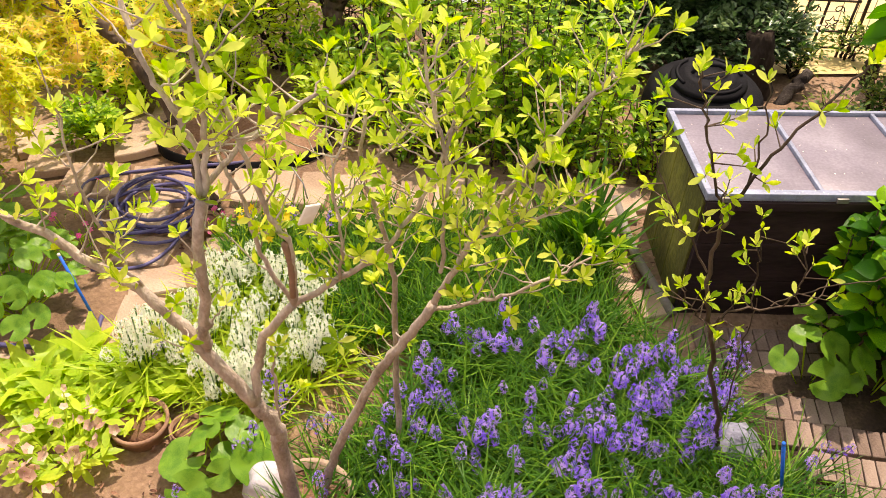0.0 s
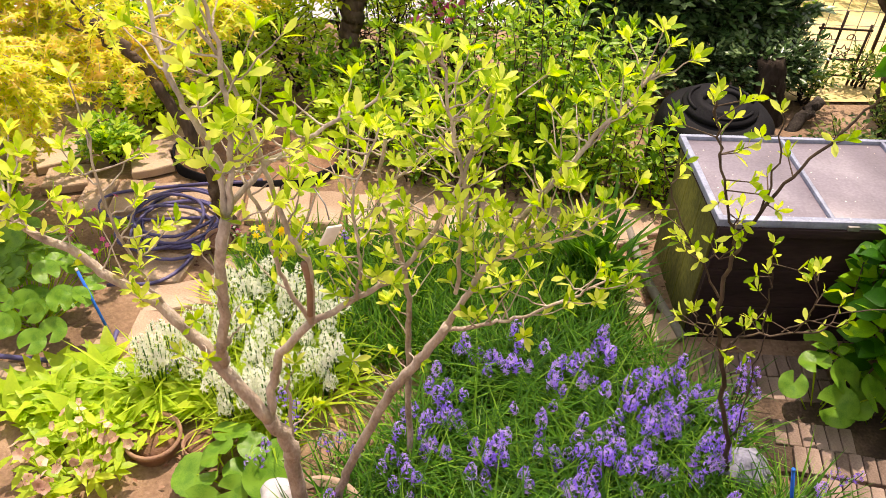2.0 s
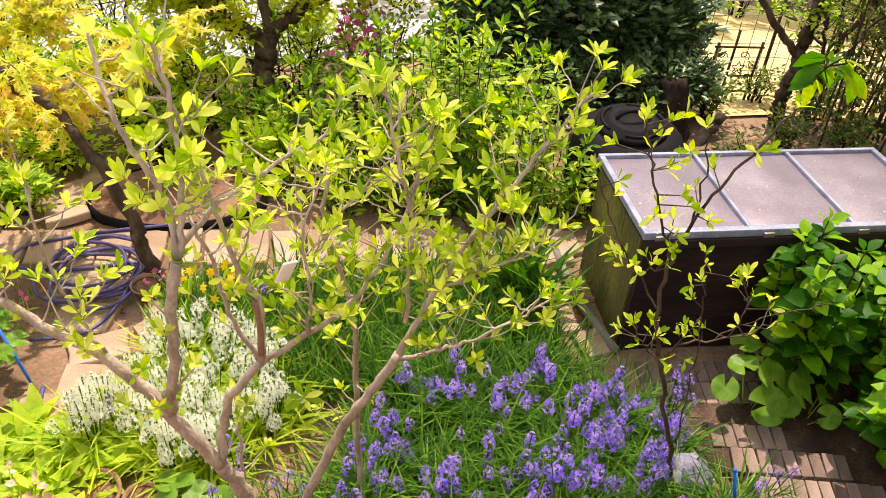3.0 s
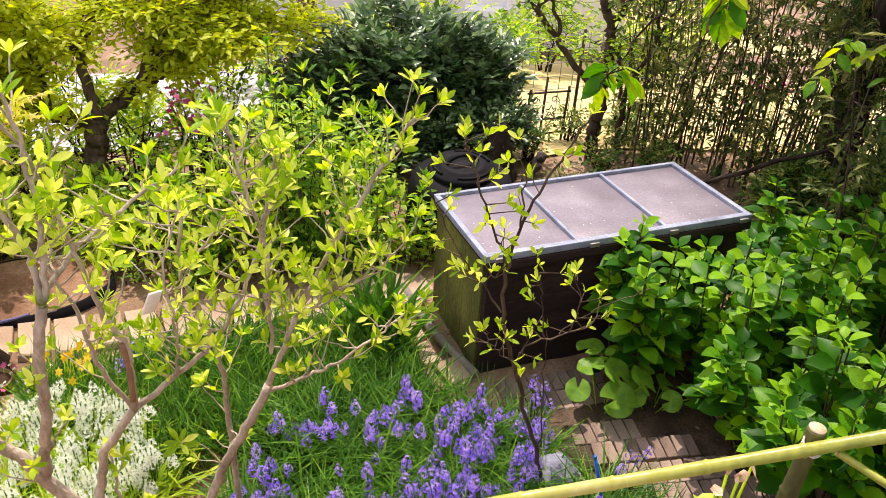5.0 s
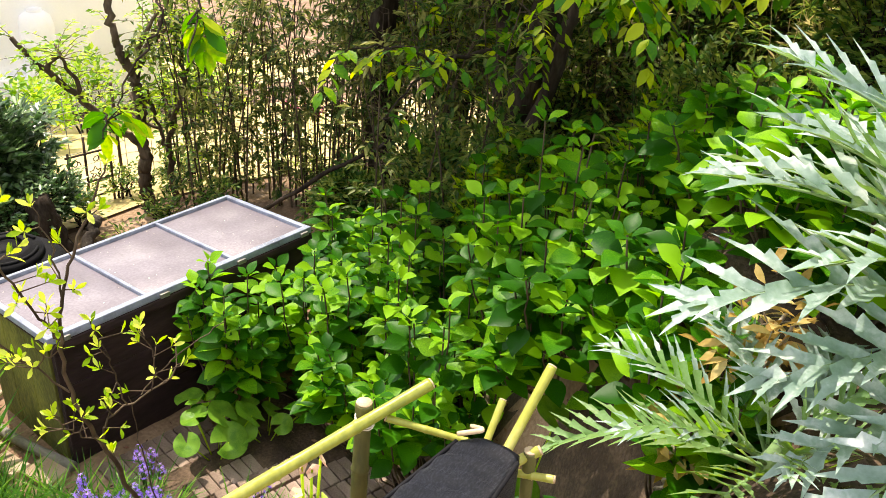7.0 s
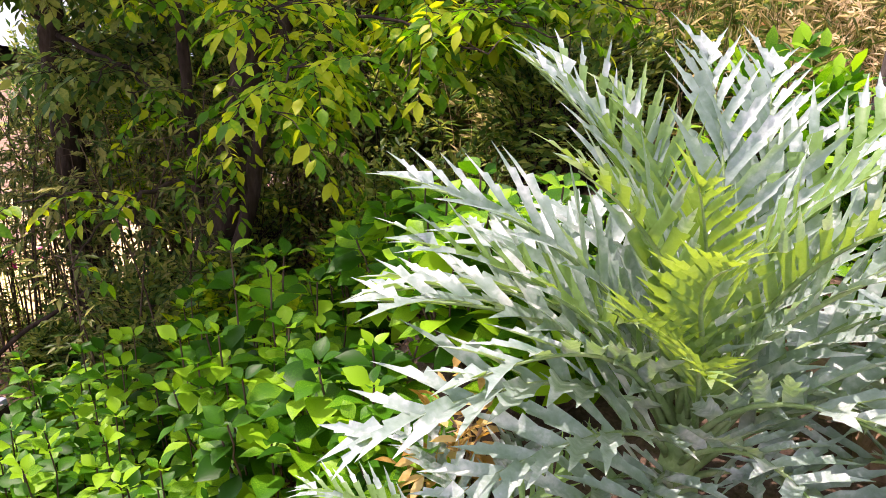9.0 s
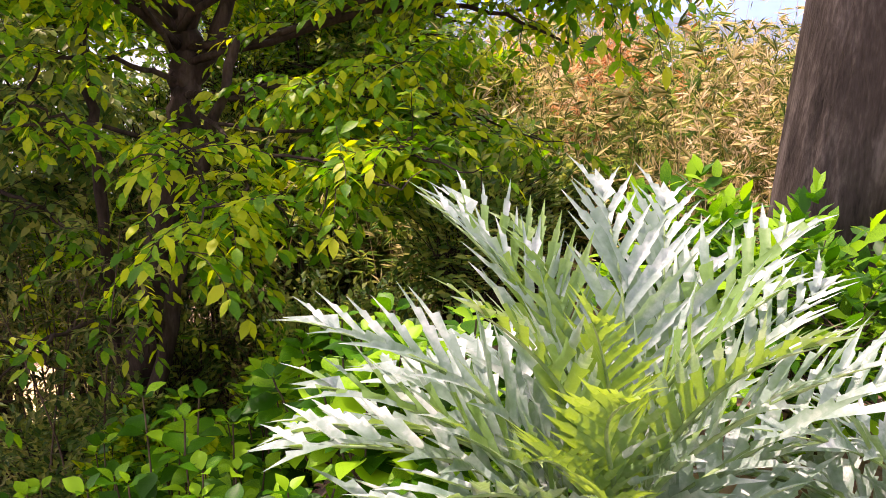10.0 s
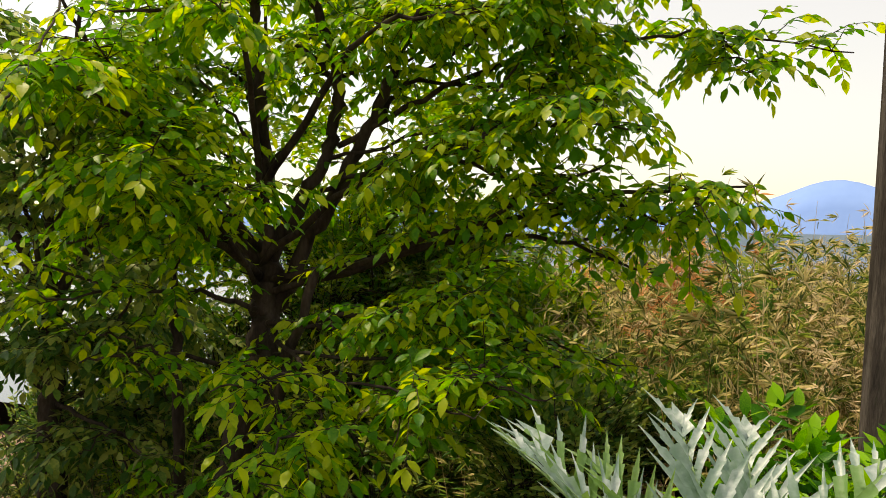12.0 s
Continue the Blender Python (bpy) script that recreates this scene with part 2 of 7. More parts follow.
def thing(name, at, label, category, group="", kind=""):
    ob = new(name)
    ob.location = at
    ob.empty_display_size = 0.1
    return tagged(ob, label, category, group, kind)


def unit(v):
    v = np.asarray(v, float)
    return v / np.maximum(np.linalg.norm(v, axis=-1, keepdims=True), 1e-9)


def blade(length=1.0, width=0.5, segs=3, widest=0.55, fold=0.15, droop=0.15, tip=0.0, wave=0.0):
    """A leaf along +y, facing +z: a folded, drooping strip with a pointed end."""
    v, f = [], []
    for i in range(segs + 1):
        u = i / segs
        w = math.sin(math.pi * min(1, u ** (math.log(0.5) / math.log(widest)))) * width / 2
        if i == 0:
            w = width * 0.06
        if i == segs:
            w = tip * width / 2 + 0.004 * width
        z = -droop * length * u * u
        s = wave * math.sin(u * 9)
        v += [(-w, u * length, z + fold * w + s * w), (0, u * length, z), (w, u * length, z + fold * w - s * w)]
        if i:
            a = 3 * i
            f += [(a - 3, a - 2, a + 1, a), (a - 2, a - 1, a + 2, a + 1)]
    return np.array(v), f


def kite(width=0.4, widest=0.45, fold=0.12, droop=0.1):
    """A small far-off leaf: two faces folded along the middle."""
    return np.array([(0, 0, 0), (width / 2, widest, fold * width), (0, 1, -droop), (-width / 2, widest, fold * width)], float), [(0, 1, 2), (0, 2, 3)]


def star(points=5, inner=0.35):
    """A lobed leaf or an open flower with pointed lobes, facing +z, its stalk at the origin."""
    v, f = [(0, 0, 0)], []
    for i in range(points * 2):
        a = math.pi * i / points
        r = 1.0 if i % 2 == 0 else inner
        v.append((r * math.sin(a), r * math.cos(a), -0.18 * r * r))
    for i in range(points * 2):
        f.append((0, 1 + (i + 1) % (points * 2), 1 + i))
    return np.array(v, float), f


def strew(template, pos, axis, up, size):
    """Many copies of one leaf in one mesh: at pos, along axis, facing up as far as it can."""
    tv, tf = template
    pos, axis, up = np.asarray(pos, float), unit(axis), np.asarray(up, float)
    size = np.broadcast_to(np.asarray(size, float), (len(pos),))
    x = unit(np.cross(axis, up))
    z = np.cross(x, axis)
    out = pos[:, None] + size[:, None, None] * (tv[None, :, 0, None] * x[:, None] + tv[None, :, 1, None] * axis[:, None] + tv[None, :, 2, None] * z[:, None])
    flat = np.concatenate([np.array(q) for q in tf])
    loops = (flat[None] + (np.arange(len(pos)) * len(tv))[:, None]).ravel()
    return out.reshape(-1, 3), loops, np.tile([len(q) for q in tf], len(pos))


def join(*meshes):
    v, l, s, k = [], [], [], 0
    for a, b, c in meshes:
        v.append(a), l.append(np.asarray(b) + k), s.append(c)
        k += len(a)
    return np.concatenate(v), np.concatenate(l), np.concatenate(s)


def tube(pts, r, sides=6, cap=True):
    """A round rod along pts with the radii r."""
    pts = np.asarray(pts, float)
    r = np.broadcast_to(np.asarray(r, float), (len(pts),))
    d = unit(np.gradient(pts, axis=0))
    ref = np.array((0.31, 0.77, 0.2)) if abs(d[0][2]) > 0.8 else np.array((0, 0, 1.0))
    x = unit(np.cross(d, ref))
    y = np.cross(d, x)
    a = np.arange(sides) * 2 * math.pi / sides
    v = pts[:, None] + r[:, None, None] * (np.cos(a)[None, :, None] * x[:, None] + np.sin(a)[None, :, None] * y[:, None])
    v = v.reshape(-1, 3)
    loops = []
    for i in range(len(pts) - 1):
        for k in range(sides):
            q, w = i * sides + k, i * sides + (k + 1) % sides
            loops += [q, w, w + sides, q + sides]
    sizes = [4] * ((len(pts) - 1) * sides)
    if cap:
        loops += list(range(sides))[::-1] + [(len(pts) - 1) * sides + k for k in range(sides)]
        sizes += [sides, sides]
    return v, np.array(loops), np.array(sizes)


def bend(*pts, n=5, jit=0.0):
    """A smooth line through pts (Catmull-Rom) with a little unevenness."""
    p = np.array(pts, float)
    if len(p) == 2:
        p = np.array([p[0], (p[0] + p[1]) / 2, p[1]])
    e = np.vstack([2 * p[0] - p[1], p, 2 * p[-1] - p[-2]])
    out = []
    for i in range(1, len(e) - 2):
        for u in np.arange(n) / n:
            a, b, c, d = e[i - 1:i + 3]
            out.append(0.5 * (2 * b + (c - a) * u + (2 * a - 5 * b + 4 * c - d) * u * u + (3 * b - a - 3 * c + d) * u ** 3))
    out.append(p[-1])
    out = np.array(out)
    if jit:
        out[1:-1] += rng.normal(0, jit, (len(out) - 2, 3))
    return out


def box(bm, lo, hi, bevel=0.004):
    """A box from corner to corner with softened edges, added to bm."""
    lo, hi = Vector(lo), Vector(hi)
    made = bmesh.ops.create_cube(bm, size=1, matrix=Matrix.Translation((lo + hi) / 2) @ Matrix.Diagonal((*(hi - lo), 1)))
    if bevel:
        edges = {e for v in made["verts"] for e in v.link_edges}
        bmesh.ops.bevel(bm, geom=list(edges), offset=bevel, segments=2, profile=0.5, affect="EDGES")
    return bm


def lathe(profile, sides=24):
    """A turned body from (radius, height) pairs."""
    v, f = [], []
    for r, z in profile:
        v += [(r * math.cos(2 * math.pi * k / sides), r * math.sin(2 * math.pi * k / sides), z) for k in range(sides)]
    for i in range(len(profile) - 1):
        for k in range(sides):
            a, b = i * sides + k, i * sides + (k + 1) % sides
            f.append((a, b, b + sides, a + sides))
    f.append(tuple(range(sides))[::-1])
    f.append(tuple((len(profile) - 1) * sides + k for k in range(sides)))
    return v, f


def lump(radius, squash=(1, 1, 1), rough=0.2, seed=0, sub=3):
    bm = bmesh.new()
    bmesh.ops.create_icosphere(bm, subdivisions=sub, radius=1)
    for v in bm.verts:
        k = 1 + rough * noise.noise(v.co * 1.4 + Vector((seed * 7.3, 0, 0))) + 0.3 * rough * noise.noise(v.co * 5 + Vector((0, seed * 3.1, 0)))
        v.co = Vector((v.co.x * squash[0], v.co.y * squash[1], v.co.z * squash[2])) * radius * k
    return bm


# ---- ground ----
def ease(a):
    a = np.clip(a, 0, 1)
    return a * a * (3 - 2 * a) * 0.5 + a * 0.5


def height(x, y):
    """The garden falls gently away from the terrace on which one stands; a bank joins the two."""
    x, y = np.asarray(x, float), np.asarray(y, float)
    foot = -1.35 - 0.75 * ease((x + 0.6) / 0.8) * ease((1.3 - x) / 0.7)
    z = -0.1 * np.clip(y, 0, 3) - 0.25 * np.clip(y - 3, 0, 8) - 0.06 * np.clip(y - 11, 0, 60)
    z = z + 2.2 * ease((foot - y) / 1.5)
    z = z - 0.16 * np.clip(x - 2.6, 0, 8) - 0.22 * np.clip(x - 10.6, 0, 120)
    w = ease((x - 3.8) / 2.5) * ease((2.2 - y) / 2.5)
    z = z * (1 - w) + w * (1.95 - 0.22 * np.clip(x - 11.5, 0, 120))
    z = z - 0.05 * np.clip(-x - 8, 0, 100)
    z = np.where(np.hypot(x, y) > 60, np.minimum(z, -6), z)
    return np.maximum(z, -34)


def ground_at(x, y):
    return float(height(x, y))


def make_ground():
    near = np.arange(-8, 10.01, 0.125)
    far = 10 * 1.32 ** np.arange(1, 23)
    xs = np.concatenate([(-far + 2)[::-1], near, far])
    ys = np.concatenate([(-far)[::-1], np.arange(-8, 10.01, 0.125), far])
    gx, gy = np.meshgrid(xs, ys)
    gz = height(gx, gy)
    close = (np.abs(gx) < 11) & (np.abs(gy) < 11)
    bumpy = np.array([[noise.noise((a * 2.2, b * 2.2, 0)) * 0.012 + noise.noise((a * 7, b * 7, 3)) * 0.008 for a, b in zip(r1, r2)] for r1, r2 in zip(gx, gy)])
    gz = gz + np.where(close, bumpy - 0.012, 0)
    n, m = gx.shape
    v = np.stack([gx, gy, gz], -1).reshape(-1, 3)
    i, j = np.meshgrid(np.arange(n - 1), np.arange(m - 1), indexing="ij")
    a = (i * m + j).ravel()
    loops = np.stack([a, a + 1, a + m + 1, a + m], 1).ravel()
    return part("ground", (v, loops, np.full(len(a), 4)), SOIL)


tagged(make_ground(), "brown garden soil sloping down from a terrace", "ground", kind="structure")


def surface(name, inside, mat, label, category, step=0.25, x0=-8, x1=14, y0=-8, y1=30, lift=0.014):
    """A patch that lies on the ground wherever inside(x, y) holds."""
    xs, ys = np.arange(x0, x1, step), np.arange(y0, y1, step)
    v, f, seen = [], [], {}
    for a in xs:
        for b in ys:
            if not inside(a + step / 2, b + step / 2):
                continue
            q = []
            for p in ((a, b), (a + step, b), (a + step, b + step), (a, b + step)):
                k = (round(p[0], 3), round(p[1], 3))
                if k not in seen:
                    seen[k] = len(v)
                    w = noise.noise((k[0] * 1.3, k[1] * 1.3, 5)) * 0.4 * step
                    v.append((k[0] + w, k[1] - w, ground_at(*k) + lift + 0.01 * noise.noise((k[0] * 3, k[1] * 3, 1))))
                q.append(seen[k])
            f.append(q)
    return tagged(part(name, (v, f), mat), label, category, kind="structure")


surface("lawn", lambda x, y: y > 2.95 and x > 1.45, LAWN, "sunlit dry straw-coloured lawn beyond the fence", "lawn", 0.25, -2, 16, 3, 18)
HILLGRASS = material("hill_grass", [(0.20, 0.27, 0.05), (0.40, 0.42, 0.10), (0.58, 0.50, 0.22)], 0.95, 0.9, 25, 0.6)
surface("slope", lambda x, y: x > 6.2 and y > 1.2 and y < 2.95 + 0.0 * x, HILLGRASS, "sunlit grass on the slope behind the bamboo", "grass", 0.25, 6, 16, 1, 3)
# bank patch: brown soil, darkened further in colour for the shrubs' shade
surface("leaf_mould", lambda x, y: -3.3 < y < -0.3 and 0.25 + 0.1 * math.sin(4 * y) < x < 2.9 and not (x < 1.35 - 0.42 * (y + 1.9) - 1.0 and y > -1.95), SHADED_SOIL, "dark brown soil under the shrubs on the bank, its colour also darkened for their shade", "soil", 0.12, 0, 3, -3.4, -0.2)
# shade below the cardoons, laid on as a darker soil patch
surface("leaf_mould", lambda x, y: ((x - 0.95) / 0.75) ** 2 + ((y + 3.75) / 0.62) ** 2 < 1, SHADED_SOIL, "earth under the cardoons, coloured darker for the shade of their leaves", "soil", 0.1, 0, 2, -4.6, -3)
surface("yard", lambda x, y: y > 5.2 and x < 1.0 - 0.1 * y, CONCRETE, "pale concrete yard behind the shrubs", "yard", 0.5, -14, 2, 5, 12)

# lake, far shore and mountain
lake = part("water", ([(90, -900, -20), (2600, -1800, -20), (2600, 2400, -20), (90, 900, -20)], [(0, 1, 2, 3)]), SEA)
tagged(lake, "pale bright lake far below the hillside", "lake", kind="structure")


def ridge(name, dist, base, peaks, mat, label, depth=200):
    """A far range across the lake: a wall of hills with real depth, its skyline from a few broad summits."""
    v, f = [], []
    ns = 160
    for i in range(ns):
        a = radians(-60 + 150 * i / (ns - 1))
        h = base + sum(q * math.exp(-((math.degrees(a) - c) / w) ** 2) for c, q, w in peaks)
        h += dist * 0.0012 * noise.noise((i * 0.23, dist * 0.01, 0)) + dist * 0.0006 * noise.noise((i * 0.9, 0, dist * 0.01))
        for k, (r, z) in enumerate(((dist, -22), (dist + depth * 0.5, h * 0.55 - 8), (dist + depth, h), (dist + depth * 2, -22))):
            v.append((r * math.cos(a), r * math.sin(a), z))
        if i:
            q = 4 * i
            f += [(q - 4 + k, q + k, q + k + 1, q - 3 + k) for k in range(3)]
    return tagged(part(name, (v, f), mat), label, "mountain", kind="structure")


ridge("backdrop", 2600, 40, [(-2, 70, 3.2), (-3, 55, 8), (9, 40, 8), (25, 70, 14), (-18, 90, 9), (60, 90, 16)], HAZE_TINT, "mountain range across the lake, coloured blue for distance haze")
ridge("far_shore", 1500, 6, [(8, 10, 8), (30, 16, 12), (-10, 8, 6)], HAZE_TINT_WOODS, "low dark wooded shore across the lake, tinted blue for haze", 120)

# ---- cold frame box with a glazed lid ----
def cold_frame():
    t = thing("cold_frame", (0, 0, 0), "dark wooden cold frame with a dusty glazed sloping lid", "cold frame")
    top = lambda y: 0.86 - 0.118 * y
    bot = lambda y: -0.1 * max(y, 0) - 0.03

    def board(name, corners, thick, mat, label=""):
        """A board from four corners, thickened along its normal."""
        bm = bmesh.new()
        vs = [bm.verts.new(c) for c in corners]
        bm.faces.new(vs)
        bm.normal_update()
        bmesh.ops.solidify(bm, geom=bm.faces[:], thickness=thick)
        bmesh.ops.bevel(bm, geom=bm.edges[:], offset=0.004, segments=1, affect="EDGES")
        return part(name, bm, mat, t, label, smooth=False)

    for k in range(3):
        a, b = k / 3, (k + 1) / 3 - 0.005
        z0, z1 = bot(0.03), top(0.03) - 0.035
        board("front_board", [(0.03, 0.035, z0 + (z1 - z0) * a), (1.77, 0.035, z0 + (z1 - z0) * a), (1.77, 0.035, z0 + (z1 - z0) * b), (0.03, 0.035, z0 + (z1 - z0) * b)], -0.02, DARK_WOOD)
    for k, (y0, y1) in enumerate(((0.06, 0.33), (0.335, 0.60), (0.605, 0.86))):
        board("side_board", [(0.035, y0, bot(y0)), (0.035, y1, bot(y1)), (0.035, y1, top(y1) - 0.035), (0.035, y0, top(y0) - 0.035)], 0.02, MOSSY, "mossy green side board")
    board("end_board", [(1.765, 0.06, bot(0)), (1.765, 0.86, bot(0.86)), (1.765, 0.86, top(0.86) - 0.035), (1.765, 0.06, top(0.06) - 0.035)], -0.02, DARK_WOOD)
    board("back_board", [(0.04, 0.865, bot(0.86)), (1.76, 0.865, bot(0.86)), (1.76, 0.865, top(0.86) - 0.035), (0.04, 0.865, top(0.86) - 0.035)], 0.02, DARK_WOOD)
    for x, y in ((0.03, 0.03), (1.735, 0.03), (0.03, 0.84), (1.735, 0.84)):
        part("corner_post", box(bmesh.new(), (x, y, bot(y)), (x + 0.045, y + 0.045, top(y + 0.045) - 0.04)), DARK_WOOD, t)
    lid = part("lid", box(bmesh.new(), (0.0, 0.0, -0.034), (1.8, 0.905, -0.022), 0.002), DARK_WOOD, t, "glazed lid with a blue-grey sash")
    lid.matrix_local = pose(0, 0, 0.872, math.degrees(math.atan(-0.118)), 0, 0)
    for name, lo, hi in (("bottom_rail", (0, 0, -0.022), (1.8, 0.045, 0.022)), ("top_rail", (0, 0.875, -0.022), (1.8, 0.905, 0.02)), ("stile", (0, 0.046, -0.022), (0.034, 0.874, 0.02)), ("stile", (1.766, 0.046, -0.022), (1.8, 0.874, 0.02)),
                         ("glazing_bar", (0.59, 0.046, -0.01), (0.612, 0.874, 0.019)), ("glazing_bar", (1.188, 0.046, -0.01), (1.21, 0.874, 0.019))):
        part(name, box(bmesh.new(), lo, hi, 0.004), SASH, lid)
    for x0, x1 in ((0.0345, 0.5895), (0.6125, 1.1875), (1.2105, 1.7655)):
        part("pane", box(bmesh.new(), (x0, 0.0465, -0.012), (x1, 0.8745, -0.004), 0.001), PANEL, lid, "dusty translucent pane")
    part("trim_strip", box(bmesh.new(), (0.01, -0.012, -0.075), (1.79, -0.001, -0.024), 0.003), DARK_WOOD, lid)
    for x in (0.06, 0.66, 1.2, 1.7):
        part("hinge", box(bmesh.new(), (x, -0.018, -0.02), (x + 0.06, -0.001, 0.006), 0.002), WIRE, lid, "worn steel hinge")
    grit = [(rng.uniform(0.05, 1.75), rng.uniform(0.05, 0.86), -0.003) for _ in range(80)] + [(rng.uniform(0.02, 1.78), rng.uniform(0.002, 0.045), 0.0225) for _ in range(70)]
    ax = rng.normal(0, 1, (len(grit), 3)) * (1, 1, 0.1)
    part("petal_litter", strew(blade(1, 0.8, 2), grit, ax, [(0, 0, 1)] * len(grit), rng.uniform(0.004, 0.011, len(grit))), TAG, lid, "pale fallen petals")["kind"] = "stuff"


cold_frame()


def pebble(name, at, r, squash, mat, label, seed):
    ob = part(name, lump(r, squash, 0.35, seed), mat)
    ob.location = at
    return tagged(ob, label, "stone")


pebble("boulder", (0.09, -0.93, 0.08), 0.135, (1, 0.9, 0.85), ROCK, "rounded blue-grey stone at the foot of the sapling", 1)
pebble("rock", (-2.13, -1.16, 0.08), 0.13, (0.9, 0.9, 1.0), WHITE_STONE, "white angular stone beside the planter", 2)
pebble("rock", (-0.08, -0.86, 0.03), 0.05, (1.2, 0.9, 0.7), WHITE_STONE, "small pale stone in the flower bed", 3)

# kerb and log edging beside the box
kerb = part("kerb", tube(bend((-0.13, 1.1, -0.08), (-0.11, 0.5, -0.02), (0.0, -0.02, 0.02), n=4), [0.03] * 9, 8), KERB)
tagged(kerb, "weathered round edging beside the cold frame", "edging")


# ---- compost bin and logs ----
def compost_bin(x, y, r, h):
    z = ground_at(x, y)
    t = thing("compost_bin", (x, y, z - 0.02), "black plastic compost bin with a screw lid", "compost bin")
    part("body", lathe([(r * 1.02, 0), (r * 1.0, h * 0.3), (r * 0.97, h * 0.7), (r * 0.93, h * 0.86), (r * 0.85, h * 0.93), (r * 0.62, h), (r * 0.60, h)], 36), BLACKPLASTIC, t)
    lid = part("lid", lathe([(r * 0.60, h - 0.01), (r * 0.62, h + 0.02), (r * 0.60, h + 0.045), (r * 0.45, h + 0.05), (r * 0.43, h + 0.07), (r * 0.28, h + 0.075), (r * 0.26, h + 0.055), (r * 0.02, h + 0.055)], 36), BLACKPLASTIC, t)
    a = np.linspace(0, math.pi, 9)
    part("handle", tube([(r * 0.3 * math.cos(q), 0, h + 0.05 + 0.09 * math.sin(q)) for q in a], 0.015, 8), BLACKPLASTIC, lid)
    for k in range(3):
        q = np.linspace(k * 2.1, k * 2.1 + 1.5, 8)
        part("grip_rib", tube([(r * 0.52 * math.cos(b), r * 0.52 * math.sin(b), h + 0.055) for b in q], 0.012, 6), BLACKPLASTIC, lid)
    return t


compost_bin(0.56, 1.83, 0.43, 0.57)


def log(name, p0, p1, r0, r1, mat, label):
    pts = bend(p0, p1, n=6, jit=0.012)
    return tagged(part(name, tube(pts, np.linspace(r0, r1, len(pts)) * rng.uniform(0.93, 1.07, len(pts)), 12), mat), label, "log")


log("log", (1.30, 2.62, -0.42), (1.22, 2.75, 0.24), 0.15, 0.11, BARK_DARK, "weathered dark tree stump behind the cold frame")
log("log", (1.42, 2.5, -0.3), (1.72, 2.72, -0.10), 0.05, 0.045, BARK_GREY, "grey cut branch lying on the stump")
log("pole", (2.2, 1.75, -0.1), (3.3, 0.72, 0.86), 0.022, 0.016, BARK_DARK, "long brown pole leaning in the bamboo")


# ---- fence and gate ----
def iron_gate():
    t = thing("gate", (1.86, 3.45, ground_at(2, 3.45)), "rusty wrought-iron gate leaning at the garden fence", "gate")
    for x in (0, 0.17, 0.42):
        part("upright", tube([(x, 0, 0), (x + 0.03, 0.02, 0.72 if x == 0.17 else 0.6)], 0.012, 6), IRON, t)
    for z in (0.12, 0.28, 0.57):
        part("crossbar", tube([(-0.01, 0, z), (0.47, 0.01, z - 0.02)], 0.010, 6), IRON, t)
    for x in (0.07, 0.27):
        a = np.linspace(0, 2 * math.pi, 17)
        part("rosette", tube([((0.045 + 0.02 * math.sin(5 * q)) * math.cos(q) + x, 0.005, (0.045 + 0.02 * math.sin(5 * q)) * math.sin(q) + 0.35) for q in a], 0.006, 5), IRON, t)
    for x in (0.09, 0.30):
        a = np.linspace(0, 3.6, 12)
        part("scroll", tube([(x + 0.05 * (1 - q / 5) * math.cos(2 * q), 0.005, 0.46 + 0.012 * q + 0.05 * (1 - q / 5) * math.sin(2 * q)) for q in a], 0.005, 5), IRON, t)


iron_gate()


def wire_fence():
    t = thing("fence", (0, 0, 0), "thin wire mesh fence on slim rusty posts", "fence")
    xs = np.arange(1.4, 8.01, 1.1)
    line = lambda x: 3.75 - 0.04 * x
    for x in xs:
        z = ground_at(x, line(x))
        part("post", tube([(x, line(x), z - 0.05), (x, line(x), z + 1.15)], 0.016, 6), IRON, t)
    wires = []
    for k in range(8):
        wires.append(tube([(x, line(x), ground_at(x, line(x)) + 0.12 + 0.14 * k) for x in np.arange(1.4, 8.0, 0.3)], 0.0035, 4))
    for x in np.arange(1.45, 8, 0.14):
        z = ground_at(x, line(x))
        wires.append(tube([(x, line(x), z + 0.1), (x, line(x), z + 1.12)], 0.0035, 4))
    part("wire_mesh", join(*wires), WIRE, t, "rusted wire mesh")["kind"] = "stuff"


wire_fence()


